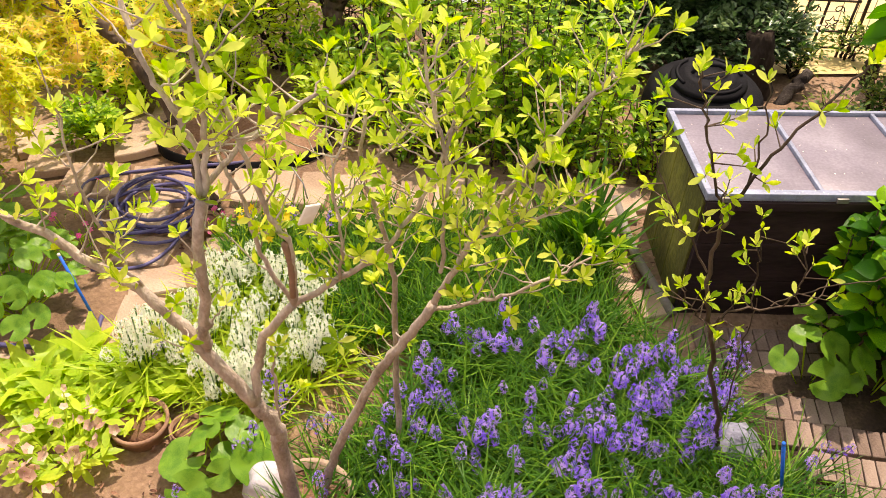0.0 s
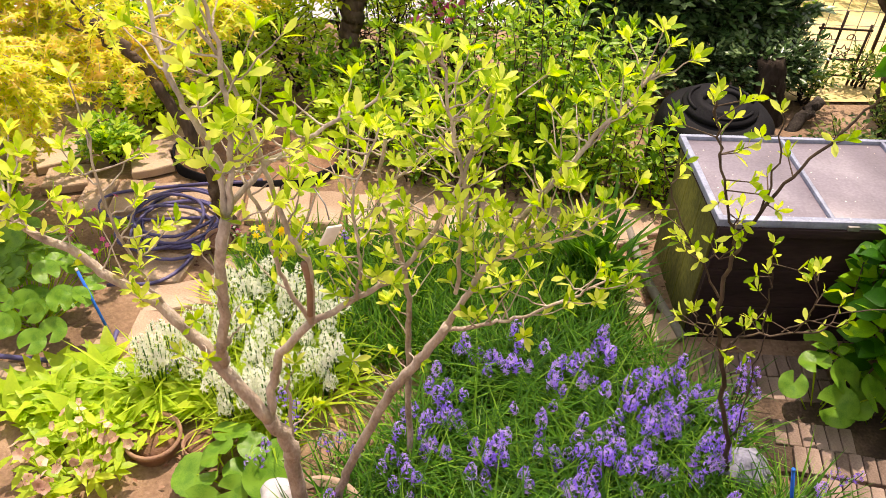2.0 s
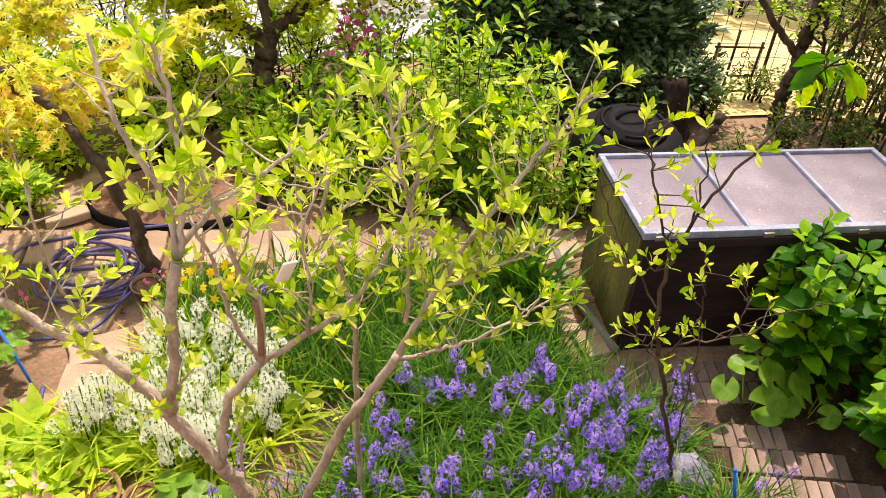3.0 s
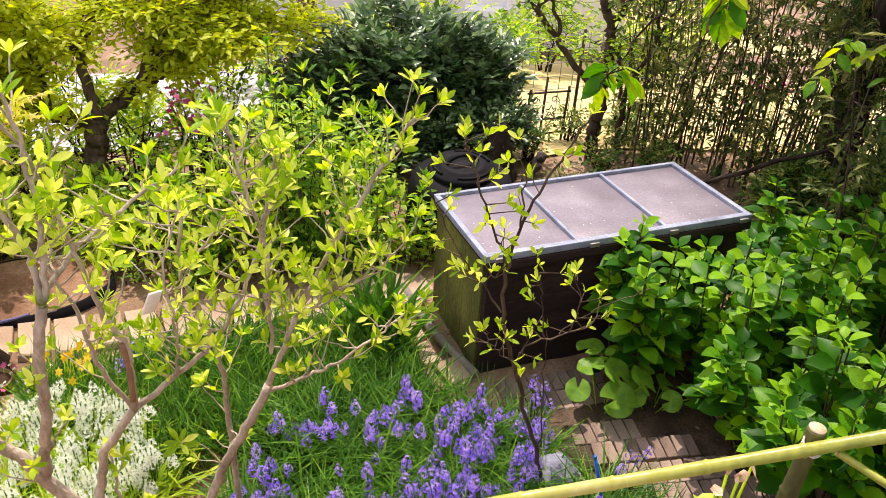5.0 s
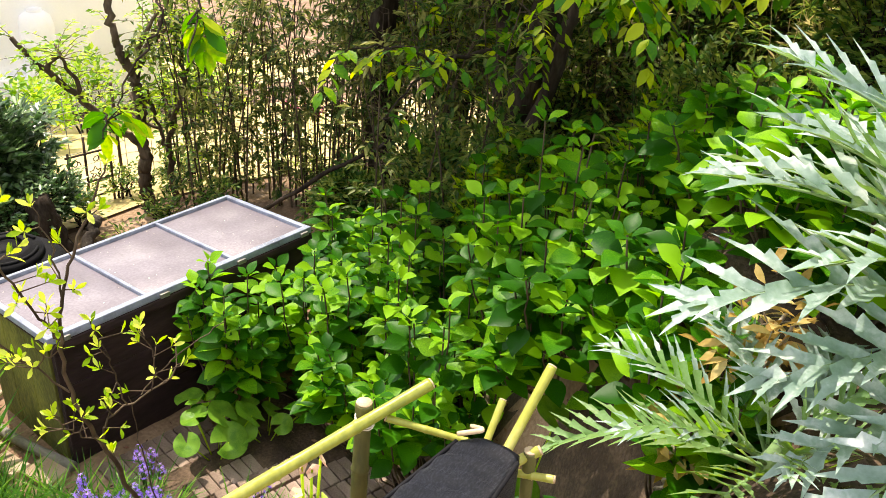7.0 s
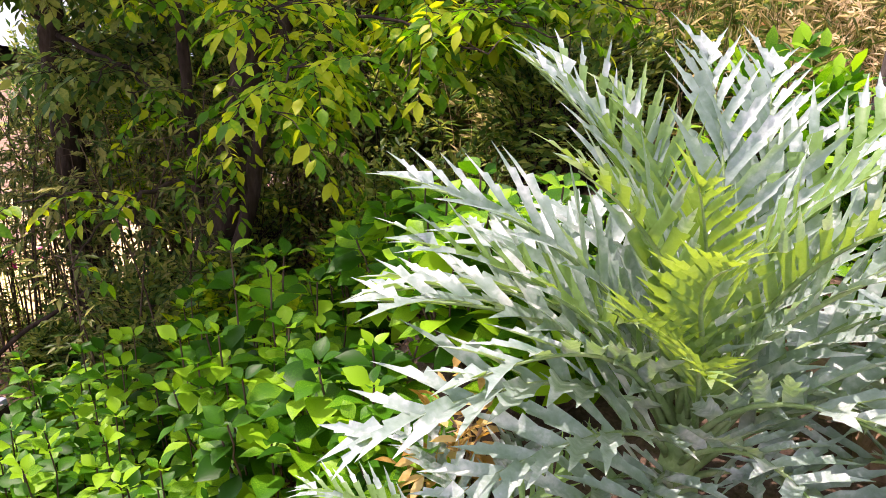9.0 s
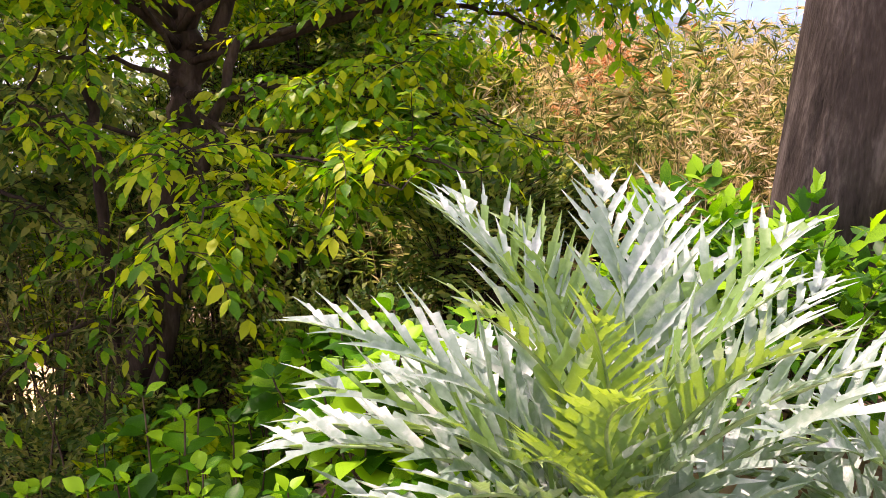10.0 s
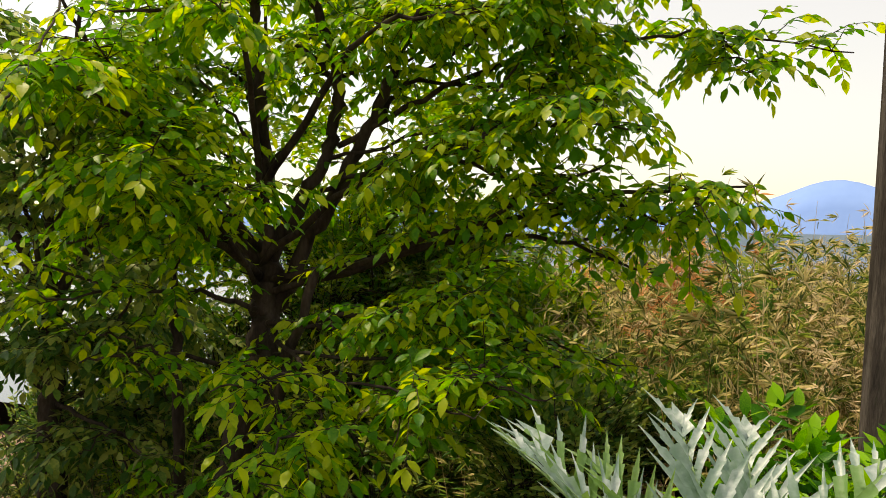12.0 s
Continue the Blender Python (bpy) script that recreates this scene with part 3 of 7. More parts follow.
# ---- house beyond the lawn ----
def house(x, y, w, d, h, yaw, label, floors=1):
    z = ground_at(x, y) - 0.1
    t = thing("house", (x, y, z), label, "house")
    t.rotation_euler = (0, 0, radians(yaw))
    part("wall", box(bmesh.new(), (0, 0, 0), (w, d, h), 0.02), PLASTER, t, "white plastered wall")
    v = [(-0.4, -0.5, h - 0.05), (w + 0.4, -0.5, h - 0.05), (w + 0.4, d + 0.5, h - 0.05), (-0.4, d + 0.5, h - 0.05), (-0.4, d / 2, h + d * 0.3), (w + 0.4, d / 2, h + d * 0.3)]
    part("roof", (v, [(0, 1, 5, 4), (2, 3, 4, 5), (1, 2, 5), (3, 0, 4), (3, 2, 1, 0)]), ROOF, t, "grey pitched roof", smooth=False)
    for k in range(int(w // 2.2)):
        for f in range(floors):
            x0, z0 = 0.8 + 2.2 * k, 2.5 + 2.6 * f
            win = part("window", box(bmesh.new(), (x0, -0.04, z0), (x0 + 1.0, -0.001, z0 + 1.0), 0.005), SASH, t)
            part("pane", box(bmesh.new(), (x0 + 0.06, -0.05, z0 + 0.06), (x0 + 0.47, -0.041, z0 + 0.94), 0.002), GLASS, win)
            part("pane", box(bmesh.new(), (x0 + 0.53, -0.05, z0 + 0.06), (x0 + 0.94, -0.041, z0 + 0.94), 0.002), GLASS, win)
            part("sill", box(bmesh.new(), (x0 - 0.05, -0.09, z0 - 0.05), (x0 + 1.05, -0.001, z0 - 0.005), 0.004), SASH, win)
    return t


house(-0.6, 13.7, 8.4, 6, 4.6, -25, "white plastered house with a grey roof beyond the lawn", 1)
tank = thing("water_tank", (5.2, 10.9, ground_at(5.2, 10.9)), "tall pale cylindrical water tank beside the house", "water tank")
part("body", lathe([(0.27, 0), (0.28, 0.05), (0.28, 1.75), (0.25, 1.9), (0.15, 1.98), (0.05, 2.0)], 28), PLASTER, tank)
part("cap", lathe([(0.12, 1.97), (0.13, 2.03), (0.05, 2.04)], 16), PLASTER, tank)
unit_box = thing("air_conditioner", (4.15, 11.15, ground_at(4.15, 11.15)), "white outdoor air conditioner by the house wall", "air conditioner")
unit_box.rotation_euler = (0, 0, radians(-25))
part("casing", box(bmesh.new(), (0, 0, 0.1), (0.8, 0.3, 0.75), 0.02), PLASTER, unit_box)
for k in range(2):
    part("foot", box(bmesh.new(), (0.1 + 0.5 * k, 0.02, 0), (0.2 + 0.5 * k, 0.28, 0.099), 0.005), SASH, unit_box)
part("fan_grille", tube([(0.3 + 0.22 * math.cos(a), -0.008, 0.42 + 0.22 * math.sin(a)) for a in np.linspace(0, 2 * math.pi, 20)], 0.012, 5), SASH, unit_box)
post_far = part("utility_pole", tube([(0.42, 7.2, ground_at(0.42, 7.2) - 0.1), (0.42, 7.2, 4.5)], [0.12, 0.10], 14), POLE_BROWN)
tagged(post_far, "brown utility pole behind the shrubs", "pole")

# ---- big pole beside the terrace ----
pz = ground_at(2.95, -4.45)
def weathered_pole(pts, r0, r1, sides=96, rows=60):
    line = bend(*pts, n=rows // 2)
    v, l, s = tube(line, np.linspace(r0, r1, len(line)), sides)
    k = np.arange(len(line) * sides)
    a, c = 2 * math.pi * (k % sides) / sides, np.repeat(line, sides, axis=0)
    grow = []
    for q, z in zip(a, c[:, 2]):
        e = (math.cos(q) * 6, math.sin(q) * 6, z * 0.35)
        f = (math.cos(q) * 16, math.sin(q) * 16, z * 0.6)
        check = max(0, 0.12 - abs(noise.noise(e))) / 0.12
        grow.append(1 + 0.02 * noise.noise(f) - 0.055 * check ** 2 + 0.03 * noise.noise((math.cos(q), math.sin(q), z)))
    v = np.array(v)
    v[:len(c)] = c + (v[:len(c)] - c) * np.array(grow)[:, None]
    return v, l, s


big = part("pole", weathered_pole(((2.95, -4.54, pz - 0.1), (2.99, -4.61, 4.0), (3.05, -4.77, 7.5)), 0.315, 0.26), BARK_GREY)
tagged(big, "thick weathered grey wooden pole beside the terrace", "pole")


# ---- hose, stakes, pots ----
def hose_coil():
    pts = []
    for k in range(150):
        a = k * 2 * math.pi / 25
        r = 0.265 + 0.035 * math.sin(k * 0.37) + 0.02 * math.sin(k * 0.11)
        cx, cy = -3.10 + 0.05 * math.sin(k * 0.05), 0.92 + 0.09 * math.cos(k * 0.043)
        x, y = cx + r * math.cos(a), cy + r * 1.05 * math.sin(a)
        pts.append((x, y, ground_at(x, y) + 0.05 + 0.01 * (k // 25) + 0.006 * math.sin(k * 1.3)))
    lead = bend((-2.62, 1.45, -0.08), (-2.75, 1.42, -0.08), (-3.1, 1.38, -0.085), (-3.6, 1.25, -0.08), (-3.62, 1.05, -0.07), (-3.35, 0.95, -0.04), pts[0], n=6)
    tail = bend(pts[-1], (-2.9, 0.6, 0.0), (-3.05, 0.35, 0.005), (-3.35, 0.30, 0.01), n=6)
    return tagged(part("garden_hose", tube(np.vstack([lead[:-1], pts, tail[1:]]), 0.0115, 6), HOSE), "violet-blue garden hose coiled on the stone path", "hose")


hose_coil()
tagged(part("garden_hose", tube(bend((-3.9, -0.26, 0.03), (-3.6, -0.30, 0.045), (-3.34, -0.31, 0.045), (-3.19, -0.22, 0.045), (-3.18, -0.08, 0.035), n=6), 0.014, 8), HOSE), "violet-blue garden hose lying by the leafy bed", "hose")


def stake(p0, p1, label):
    t = tagged(part("stake", tube([p0, p1], 0.0085, 8), BLUE), label, "stake")
    part("cap", tube([p1, tuple(np.array(p1) + 0.014 * unit(np.array(p1) - p0))], 0.0092, 8), TAG if p0[0] < -1 else BLUE, t)


stake((-3.19, -0.13, 0), (-3.33, 0.0, 0.42), "slanting blue plastic garden stake with a pale cap")
stake((0.27, -1.22, 0), (0.16, -1.18, 0.46), "upright blue plastic garden stake beside the pavers")


def pot(x, y, r, h, z, mat, label, fillmat):
    t = thing("flower_pot", (x, y, z), label, "pot")
    part("body", lathe([(r * 0.75, 0), (r * 0.97, h * 0.85), (r * 1.06, h * 0.86), (r * 1.07, h), (r * 0.95, h), (r * 0.92, h * 0.7), (0.01, h * 0.69)], 32), mat, t)
    part("soil", lathe([(r * 0.905, h * 0.80), (r * 0.6, h * 0.88), (0.02, h * 0.90)], 24), fillmat, t, "dry soil")
    return t


pot(-2.80, -0.80, 0.135, 0.2, -0.11, TERRA, "terracotta pot sunk in the soil, filled with dry earth", BEDSOIL)
pot(-2.56, -0.84, 0.08, 0.12, -0.03, TERRA, "small terracotta pot half under leaves", BEDSOIL)
pot(-1.93, -1.27, 0.2, 0.22, -0.06, SLAB, "pale round planter at the foot of the young tree", BEDSOIL)
pot(-2.76, 0.72, 0.09, 0.1, -0.07, TERRA, "small terracotta pot beside the hose", BEDSOIL)


# ---- round raised bed ----
def raised_bed():
    cx, cy, rx, ry = -2.70, 1.78, 0.62, 0.36
    z = ground_at(cx, cy)
    t = thing("raised_bed", (cx, cy, z), "low oval bed of bare brown soil with black edging", "garden bed")
    a = np.linspace(0, 2 * math.pi, 49)[:-1]
    v, f = [], []
    for q in a:
        for s, h in ((1, -0.08), (1, 0.10), (0.97, 0.10), (0.97, -0.08)):
            w = 1 + 0.012 * math.sin(40 * q)
            v.append((rx * s * w * math.cos(q), ry * s * w * math.sin(q), h))
    for i in range(48):
        j = (i + 1) % 48
        f += [(4 * i + k, 4 * j + k, 4 * j + (k + 1) % 4, 4 * i + (k + 1) % 4) for k in range(4)]
    part("edging", (v, f), BLACKPLASTIC, t, "black corrugated plastic edging")
    v, f = [], []
    rings = 14
    for i in range(rings + 1):
        for q in a:
            s = 0.968 * i / rings
            x, y = rx * s * math.cos(q), ry * s * math.sin(q)
            v.append((x, y, 0.095 + 0.02 * noise.noise((x * 9, y * 9, 2)) + 0.012 * noise.noise((x * 25, y * 25, 4))))
    for i in range(rings):
        for k in range(48):
            j = (k + 1) % 48
            f.append((i * 48 + k, (i + 1) * 48 + k, (i + 1) * 48 + j, i * 48 + j))
    part("soil", (v, f), BEDSOIL, t, "bare reddish soil")


raised_bed()


# ---- bamboo rail and black net on the terrace edge ----
def cane(name, p0, p1, r, parent=None, mat=None):
    """A bamboo cane: swollen nodes, a cut end."""
    p0, p1 = np.array(p0, float), np.array(p1, float)
    length = np.linalg.norm(p1 - p0)
    pts, rr = [], []
    nodes = max(2, int(length / 0.19))
    for k in range(nodes):
        for u, s in ((0.0, 1.0), (0.03, 1.14), (0.06, 0.97), (0.5, 0.95), (0.97, 1.02)):
            pts.append(p0 + (p1 - p0) * (k + u) / nodes)
            rr.append(r * s)
    pts.append(p1)
    rr.append(r)
    ob = part(name, tube(pts, rr, 14), mat or BAMBOO, parent)
    d = unit(p1 - p0)
    part("cut_end", tube([p1 + d * 0.0005, p1 + d * 0.004], r * 0.92, 14), BAMBOO_CUT, ob, "pale sawn end")
    return ob


rail = thing("bamboo_rail", (0, 0, 0), "low rail of greenish yellow bamboo canes lashed to posts", "fence")
cane("top_rail", (-1.58, -2.354, 1.980), (-0.25, -2.775, 2.375), 0.0155, rail)
cane("post", (-0.46, -2.72, 1.35), (-0.385, -2.69, 2.345), 0.021, rail, BAMBOO_OLD)
cane("thin_cane", (-0.25, -2.90, 2.275), (-0.36, -2.74, 2.315), 0.009, rail)
cane("long_cane", (-0.42, -3.02, 2.16), (-0.06, -2.985, 2.44), 0.0125, rail)
cane("short_cane", (-0.36, -2.98, 2.2), (-0.16, -2.925, 2.36), 0.0095, rail)
cane("post", (-0.20, -3.06, 1.75), (-0.185, -3.035, 2.29), 0.016, rail, BAMBOO_OLD)
cane("short_cane", (-0.248, -2.981, 2.229), (-0.171, -3.050, 2.294), 0.013, rail)
cane("short_cane", (-0.211, -3.003, 2.222), (-0.172, -3.099, 2.238), 0.010, rail)
for k in range(3):
    a = np.linspace(0, 2 * math.pi, 14)
    part("lashing", tube([(-0.392 + 0.024 * math.cos(q), -2.70 + 0.03 * math.sin(q) * 0.7, 2.30 + 0.006 * k + 0.012 * math.sin(q)) for q in a], 0.002, 5), TAG, rail)


def net_roll():
    """Black shade net folded over the rail: a ribbed sheet with a flat top and hanging sides."""
    bm = bmesh.new()
    n, m = 60, 40
    rows = []
    for i in range(n):
        u = i / (n - 1)
        row = []
        c = Vector((-0.30 - 0.55 * u, -3.00 + 0.03 * u, 2.375 - 0.20 * u))
        half = 0.065 + 0.075 * u
        for j in range(m):
            w = j / (m - 1)
            s = (w - 0.5) * 2
            flat = min(abs(s) / 0.55, 1.0)
            over = max(0.0, abs(s) - 0.55) / 0.45
            side = half * flat * (1 if s > 0 else -1)
            p = c + Vector((0.35 * side, -side, -0.02 * flat * flat - over * (0.22 + 0.06 * u)))
            p.z += 0.004 * math.sin(u * 75 + 2 * s) + 0.008 * noise.noise((u * 6, w * 6, 1))
            p += Vector((0, -0.012, 0)) * over * math.sin(u * 14) * (1 if s > 0 else -1)
            row.append(bm.verts.new(p))
        rows.append(row)
    for i in range(n - 1):
        for j in range(m - 1):
            bm.faces.new((rows[i][j], rows[i + 1][j], rows[i + 1][j + 1], rows[i][j + 1]))
    bmesh.ops.solidify(bm, geom=bm.faces[:], thickness=0.005)
    t = thing("shade_net", (0, 0, 0), "black shade net folded over the bamboo rail", "net")
    part("sheet", bm, NET, t)
    for s in (-1, 1):
        hem = [(-0.30 - 0.55 * u - 0.35 * s * (0.065 + 0.075 * u) * 0.9, -3.00 + 0.03 * u + s * (0.065 + 0.075 * u) * 1.04, 2.375 - 0.20 * u - 0.02) for u in np.linspace(0.02, 0.98, 24)]
        part("hem", tube(hem, 0.006, 6), BLACKPLASTIC, t, "stiff black hem")
    part("tie", tube(bend((-0.33, -2.93, 2.37), (-0.31, -2.98, 2.40), (-0.28, -2.93, 2.36), n=4), 0.006, 6), BAMBOO_CUT, t, "frayed pale string tie")


net_roll()


# ---- plants ----
class Growth:
    """Gathers the limbs and the leaves of one plant."""

    def __init__(self):
        self.limbs, self.pos, self.axis, self.up, self.size = [], [], [], [], []

    def limb(self, pts, r0, r1, sides=6):
        pts = np.asarray(pts, float)
        v, l, s = tube(pts, np.linspace(r0, r1, len(pts)), sides, r0 > 0.01)
        if r0 > 0.05:
            c = np.repeat(pts, sides, axis=0)
            k = np.array([1 + 0.35 * noise.noise((q[0] * 9, q[1] * 9, q[2] * 2.5)) + 0.2 * noise.noise((q[0] * 24, q[1] * 24, q[2] * 5)) for q in v])
            v = c + (v - c) * k[:, None]
        self.limbs.append((v, l, s))
        return pts

    def leaf(self, p, a, u, s):
        self.pos.append(p), self.axis.append(a), self.up.append(u), self.size.append(s)

    def rosette(self, p, d, n, size, spread=0.9, up=0.3):
        """Leaves all round the end of a twig that points along d."""
        d = unit(d)
        x = unit(np.cross(d, (0.3, 0.5, 0.8)))
        y = np.cross(d, x)
        a0 = rng.uniform(0, 6.28)
        for k in range(n):
            a = a0 + 2 * math.pi * k / n + rng.uniform(-0.3, 0.3)
            side = math.cos(a) * x + math.sin(a) * y
            ax = unit(side * spread * rng.uniform(0.6, 1.2) + d * rng.uniform(0.35, 1.0) + np.array((0, 0, up)))
            self.leaf(p - d * rng.uniform(0, 0.02), ax, unit(d + 0.3 * rng.normal(0, 1, 3)), size * rng.uniform(0.65, 1.15))

    def along(self, pts, step, size, lift=0.2, hang=0.0, start=0.15):
        """Leaves on either side of a twig."""
        pts = np.asarray(pts)
        seg = np.linalg.norm(np.diff(pts, axis=0), axis=1)
        total = seg.sum()
        s, k = total * start, 0
        cum = np.concatenate([[0], np.cumsum(seg)])
        while s < total:
            i = min(np.searchsorted(cum, s) - 1, len(seg) - 1)
            i = max(i, 0)
            d = unit(pts[i + 1] - pts[i])
            p = pts[i] + d * (s - cum[i])
            side = unit(np.cross(d, (0, 0, 1))) * (1 if k % 2 else -1)
            ax = unit(side * rng.uniform(0.6, 1.1) + d * rng.uniform(0.3, 0.8) + np.array((0, 0, lift * rng.uniform(-0.5, 1.2) - hang)))
            self.leaf(p, ax, np.array((0, 0, 1.0)) + 0.45 * rng.normal(0, 1, 3), size * rng.uniform(0.6, 1.15))
            s += step * rng.uniform(0.7, 1.3)
            k += 1
        self.leaf(pts[-1], unit(pts[-1] - pts[-2]), (0, 0, 1), size)

    def wood(self, name, mat, parent, label=""):
        return part(name, join(*self.limbs), mat, parent, label)

    def foliage(self, name, template, mat, parent, label=""):
        return part(name, strew(template, self.pos, self.axis, self.up, self.size), mat, parent, label)


LEAF_YOUNG = blade(1, 0.38, 4, 0.62, 0.25, 0.12, 0.25)
LEAF_OVAL = blade(1, 0.45, 2, 0.5, 0.2, 0.15)
LEAF_WIDE = blade(1, 0.72, 4, 0.45, 0.18, 0.14)
LEAF_LOW = kite(0.5, 0.45)


def offset(p, d):
    return np.asarray(p, float) + np.asarray(d, float)


# young tree with several leaders: limbs as (points, thick, thin, density of twigs)
def young_tree():
    base = (-1.95, -1.27, 0.2)
    t = thing("young_tree", base, "young tree with crooked pale branches and fresh yellow-green leaves", "tree")
    g = Growth()
    limbs = [([(-1.98, -1.30, 0.15), (-2.0, -1.30, 0.58), (-2.0, -1.31, 0.78), (-2.06, -1.32, 0.95)], 0.036, 0.030, 0), ([(-2.06, -1.32, 0.95), (-2.22, -1.31, 1.28), (-2.36, -1.28, 1.50), (-2.51, -1.28, 1.66), (-2.67, -1.3, 1.84), (-2.85, -1.32, 1.98)], 0.027, 0.010, 5), ([(-2.20, -1.31, 1.25), (-2.16, -1.38, 1.44), (-2.11, -1.44, 1.70), (-2.075, -1.5, 1.97), (-2.03, -1.52, 2.14)], 0.019, 0.016, 2), ([(-2.03, -1.52, 2.14), (-2.03, -1.5, 2.30), (-2.06, -1.5, 2.42), (-2.12, -1.48, 2.56), (-2.16, -1.4, 2.75)], 0.012, 0.005, 4)] + [([(-2.03, -1.52, 2.14), (-1.99, -1.52, 2.36), (-1.98, -1.5, 2.55), (-2.0, -1.5, 2.78)], 0.010, 0.005, 4), ([(-2.06, -1.31, 0.95), (-2.04, -1.27, 1.11), (-1.98, -1.27, 1.30), (-1.87, -1.29, 1.47)], 0.019, 0.015, 0), ([(-1.87, -1.29, 1.47), (-1.71, -1.27, 1.57), (-1.56, -1.25, 1.70), (-1.45, -1.22, 1.86), (-1.36, -1.2, 2.1), (-1.30, -1.15, 2.34)], 0.012, 0.005, 11), ([(-1.87, -1.29, 1.47), (-1.85, -1.34, 1.79), (-1.89, -1.38, 1.95), (-1.93, -1.42, 2.23), (-1.96, -1.46, 2.5), (-2.03, -1.5, 2.72)], 0.012, 0.004, 4)] + [([(-1.87, -1.29, 1.47), (-1.95, -1.3, 1.72), (-1.97, -1.32, 1.95), (-2.02, -1.3, 2.15), (-1.9, -1.2, 2.25)], 0.009, 0.004, 4), ([(-1.87, -1.20, 0.12), (-1.75, -1.2, 0.56), (-1.60, -1.2, 0.98), (-1.49, -1.2, 1.18), (-1.39, -1.19, 1.37)], 0.020, 0.018, 0), ([(-1.39, -1.19, 1.37), (-1.28, -1.17, 1.63), (-1.10, -1.12, 1.93), (-0.95, -1.08, 2.15), (-0.79, -1.05, 2.36)], 0.013, 0.006, 14), ([(-1.42, -1.19, 1.33), (-1.26, -1.18, 1.36), (-1.12, -1.16, 1.39), (-0.95, -1.15, 1.48), (-0.82, -1.12, 1.55)], 0.009, 0.004, 7)] + [([(-1.37, -1.18, 1.52), (-1.36, -1.2, 1.99), (-1.42, -1.2, 2.26), (-1.45, -1.2, 2.5)], 0.008, 0.004, 11), ([(-1.52, -0.92, 0.1), (-1.54, -0.9, 0.75), (-1.54, -0.92, 1.11), (-1.57, -0.95, 1.48), (-1.64, -0.98, 1.8), (-1.62, -1.05, 2.1)], 0.016, 0.006, 6), ([(-2.04, -1.45, 2.12), (-1.93, -1.42, 2.24), (-1.78, -1.42, 2.36), (-1.6, -1.4, 2.47)], 0.010, 0.004, 5), ([(-2.36, -1.28, 1.50), (-2.42, -1.3, 1.75), (-2.45, -1.32, 2.05), (-2.43, -1.34, 2.3)], 0.007, 0.003, 5)] + [([(-1.71, -1.27, 1.57), (-1.69, -1.3, 1.8), (-1.70, -1.33, 2.05), (-1.62, -1.3, 2.3)], 0.006, 0.003, 6), ([(-1.28, -1.17, 1.63), (-1.16, -1.2, 1.75), (-1.0, -1.2, 1.82), (-0.86, -1.2, 1.95)], 0.006, 0.003, 9), ([(-1.99, -1.29, 0.75), (-1.985, -1.25, 1.0), (-1.99, -1.22, 1.22)], 0.008, 0.004, 1), ([(-1.64, -0.98, 1.8), (-1.5, -0.95, 1.95), (-1.35, -0.9, 2.1)], 0.006, 0.003, 5), ([(-2.67, -1.3, 1.84), (-2.7, -1.4, 2.02), (-2.62, -1.45, 2.2)], 0.006, 0.003, 5)]
    for pts, r0, r1, many in limbs:
        line = g.limb(bend(*pts, n=6, jit=0.004), r0, r1, 9)
        for k in range(int(many * 2.5)):
            i = int((0.15 + 0.85 * (k + rng.uniform(0, 1)) / (many * 2.5)) * (len(line) - 1))
            p = line[i]
            d = unit(rng.normal(0, 1, 3) * (1, 0.8, 0.35) + np.array((0, 0, 0.75)))
            q = bend(p, offset(p, d * 0.06), offset(p, d * rng.uniform(0.08, 0.22) + np.array((0, 0, 0.03))), n=3, jit=0.003)
            g.limb(q, 0.0038, 0.002, 5)
            g.rosette(q[-1], q[-1] - q[-2], rng.integers(6, 10), 0.058)
            if rng.uniform() < 0.5:
                g.rosette(q[len(q) // 2], q[-1] - q[-2], 3, 0.062)
        if many:
            g.rosette(line[-1], line[-1] - line[-3], 8, 0.066)
    p = bend((-1.6, -1.2, 1.0), (-1.66, -1.22, 1.15), (-1.74, -1.23, 1.2), n=4)
    g.limb(p, 0.003, 0.002, 5)
    g.rosette(p[-1], (0, -0.6, 0.8), 7, 0.07, 1.6, 0)
    for l in g.limbs:
        l[0][:] -= base
    g.pos = [np.asarray(q) - base for q in g.pos]
    g.wood("trunk", BARK_PALE, t, "crooked pale brown stems")
    g.foliage("crown", LEAF_YOUNG, L_YOUNG, t)
    label = part("plant_tag", box(bmesh.new(), (-0.022, -0.004, -0.045), (0.022, 0.004, 0.045), 0.003), TAG, t, "folded pale paper tag")
    label.matrix_local = pose(0.21, -0.30, 1.93, 20, 12, 30)
    tie = part("wire_tie", tube([(0.21, -0.30, 1.985), (0.20, -0.28, 2.02), (0.17, -0.25, 2.05)], 0.002, 5), WIRE, t)
    part("hose_wrap", tube(bend((0.085, -0.04, 1.33), (0.095, -0.06, 1.5), (0.09, -0.09, 1.62), n=4), 0.011, 8), TERRA, t, "orange-brown rubber sleeve")


young_tree()


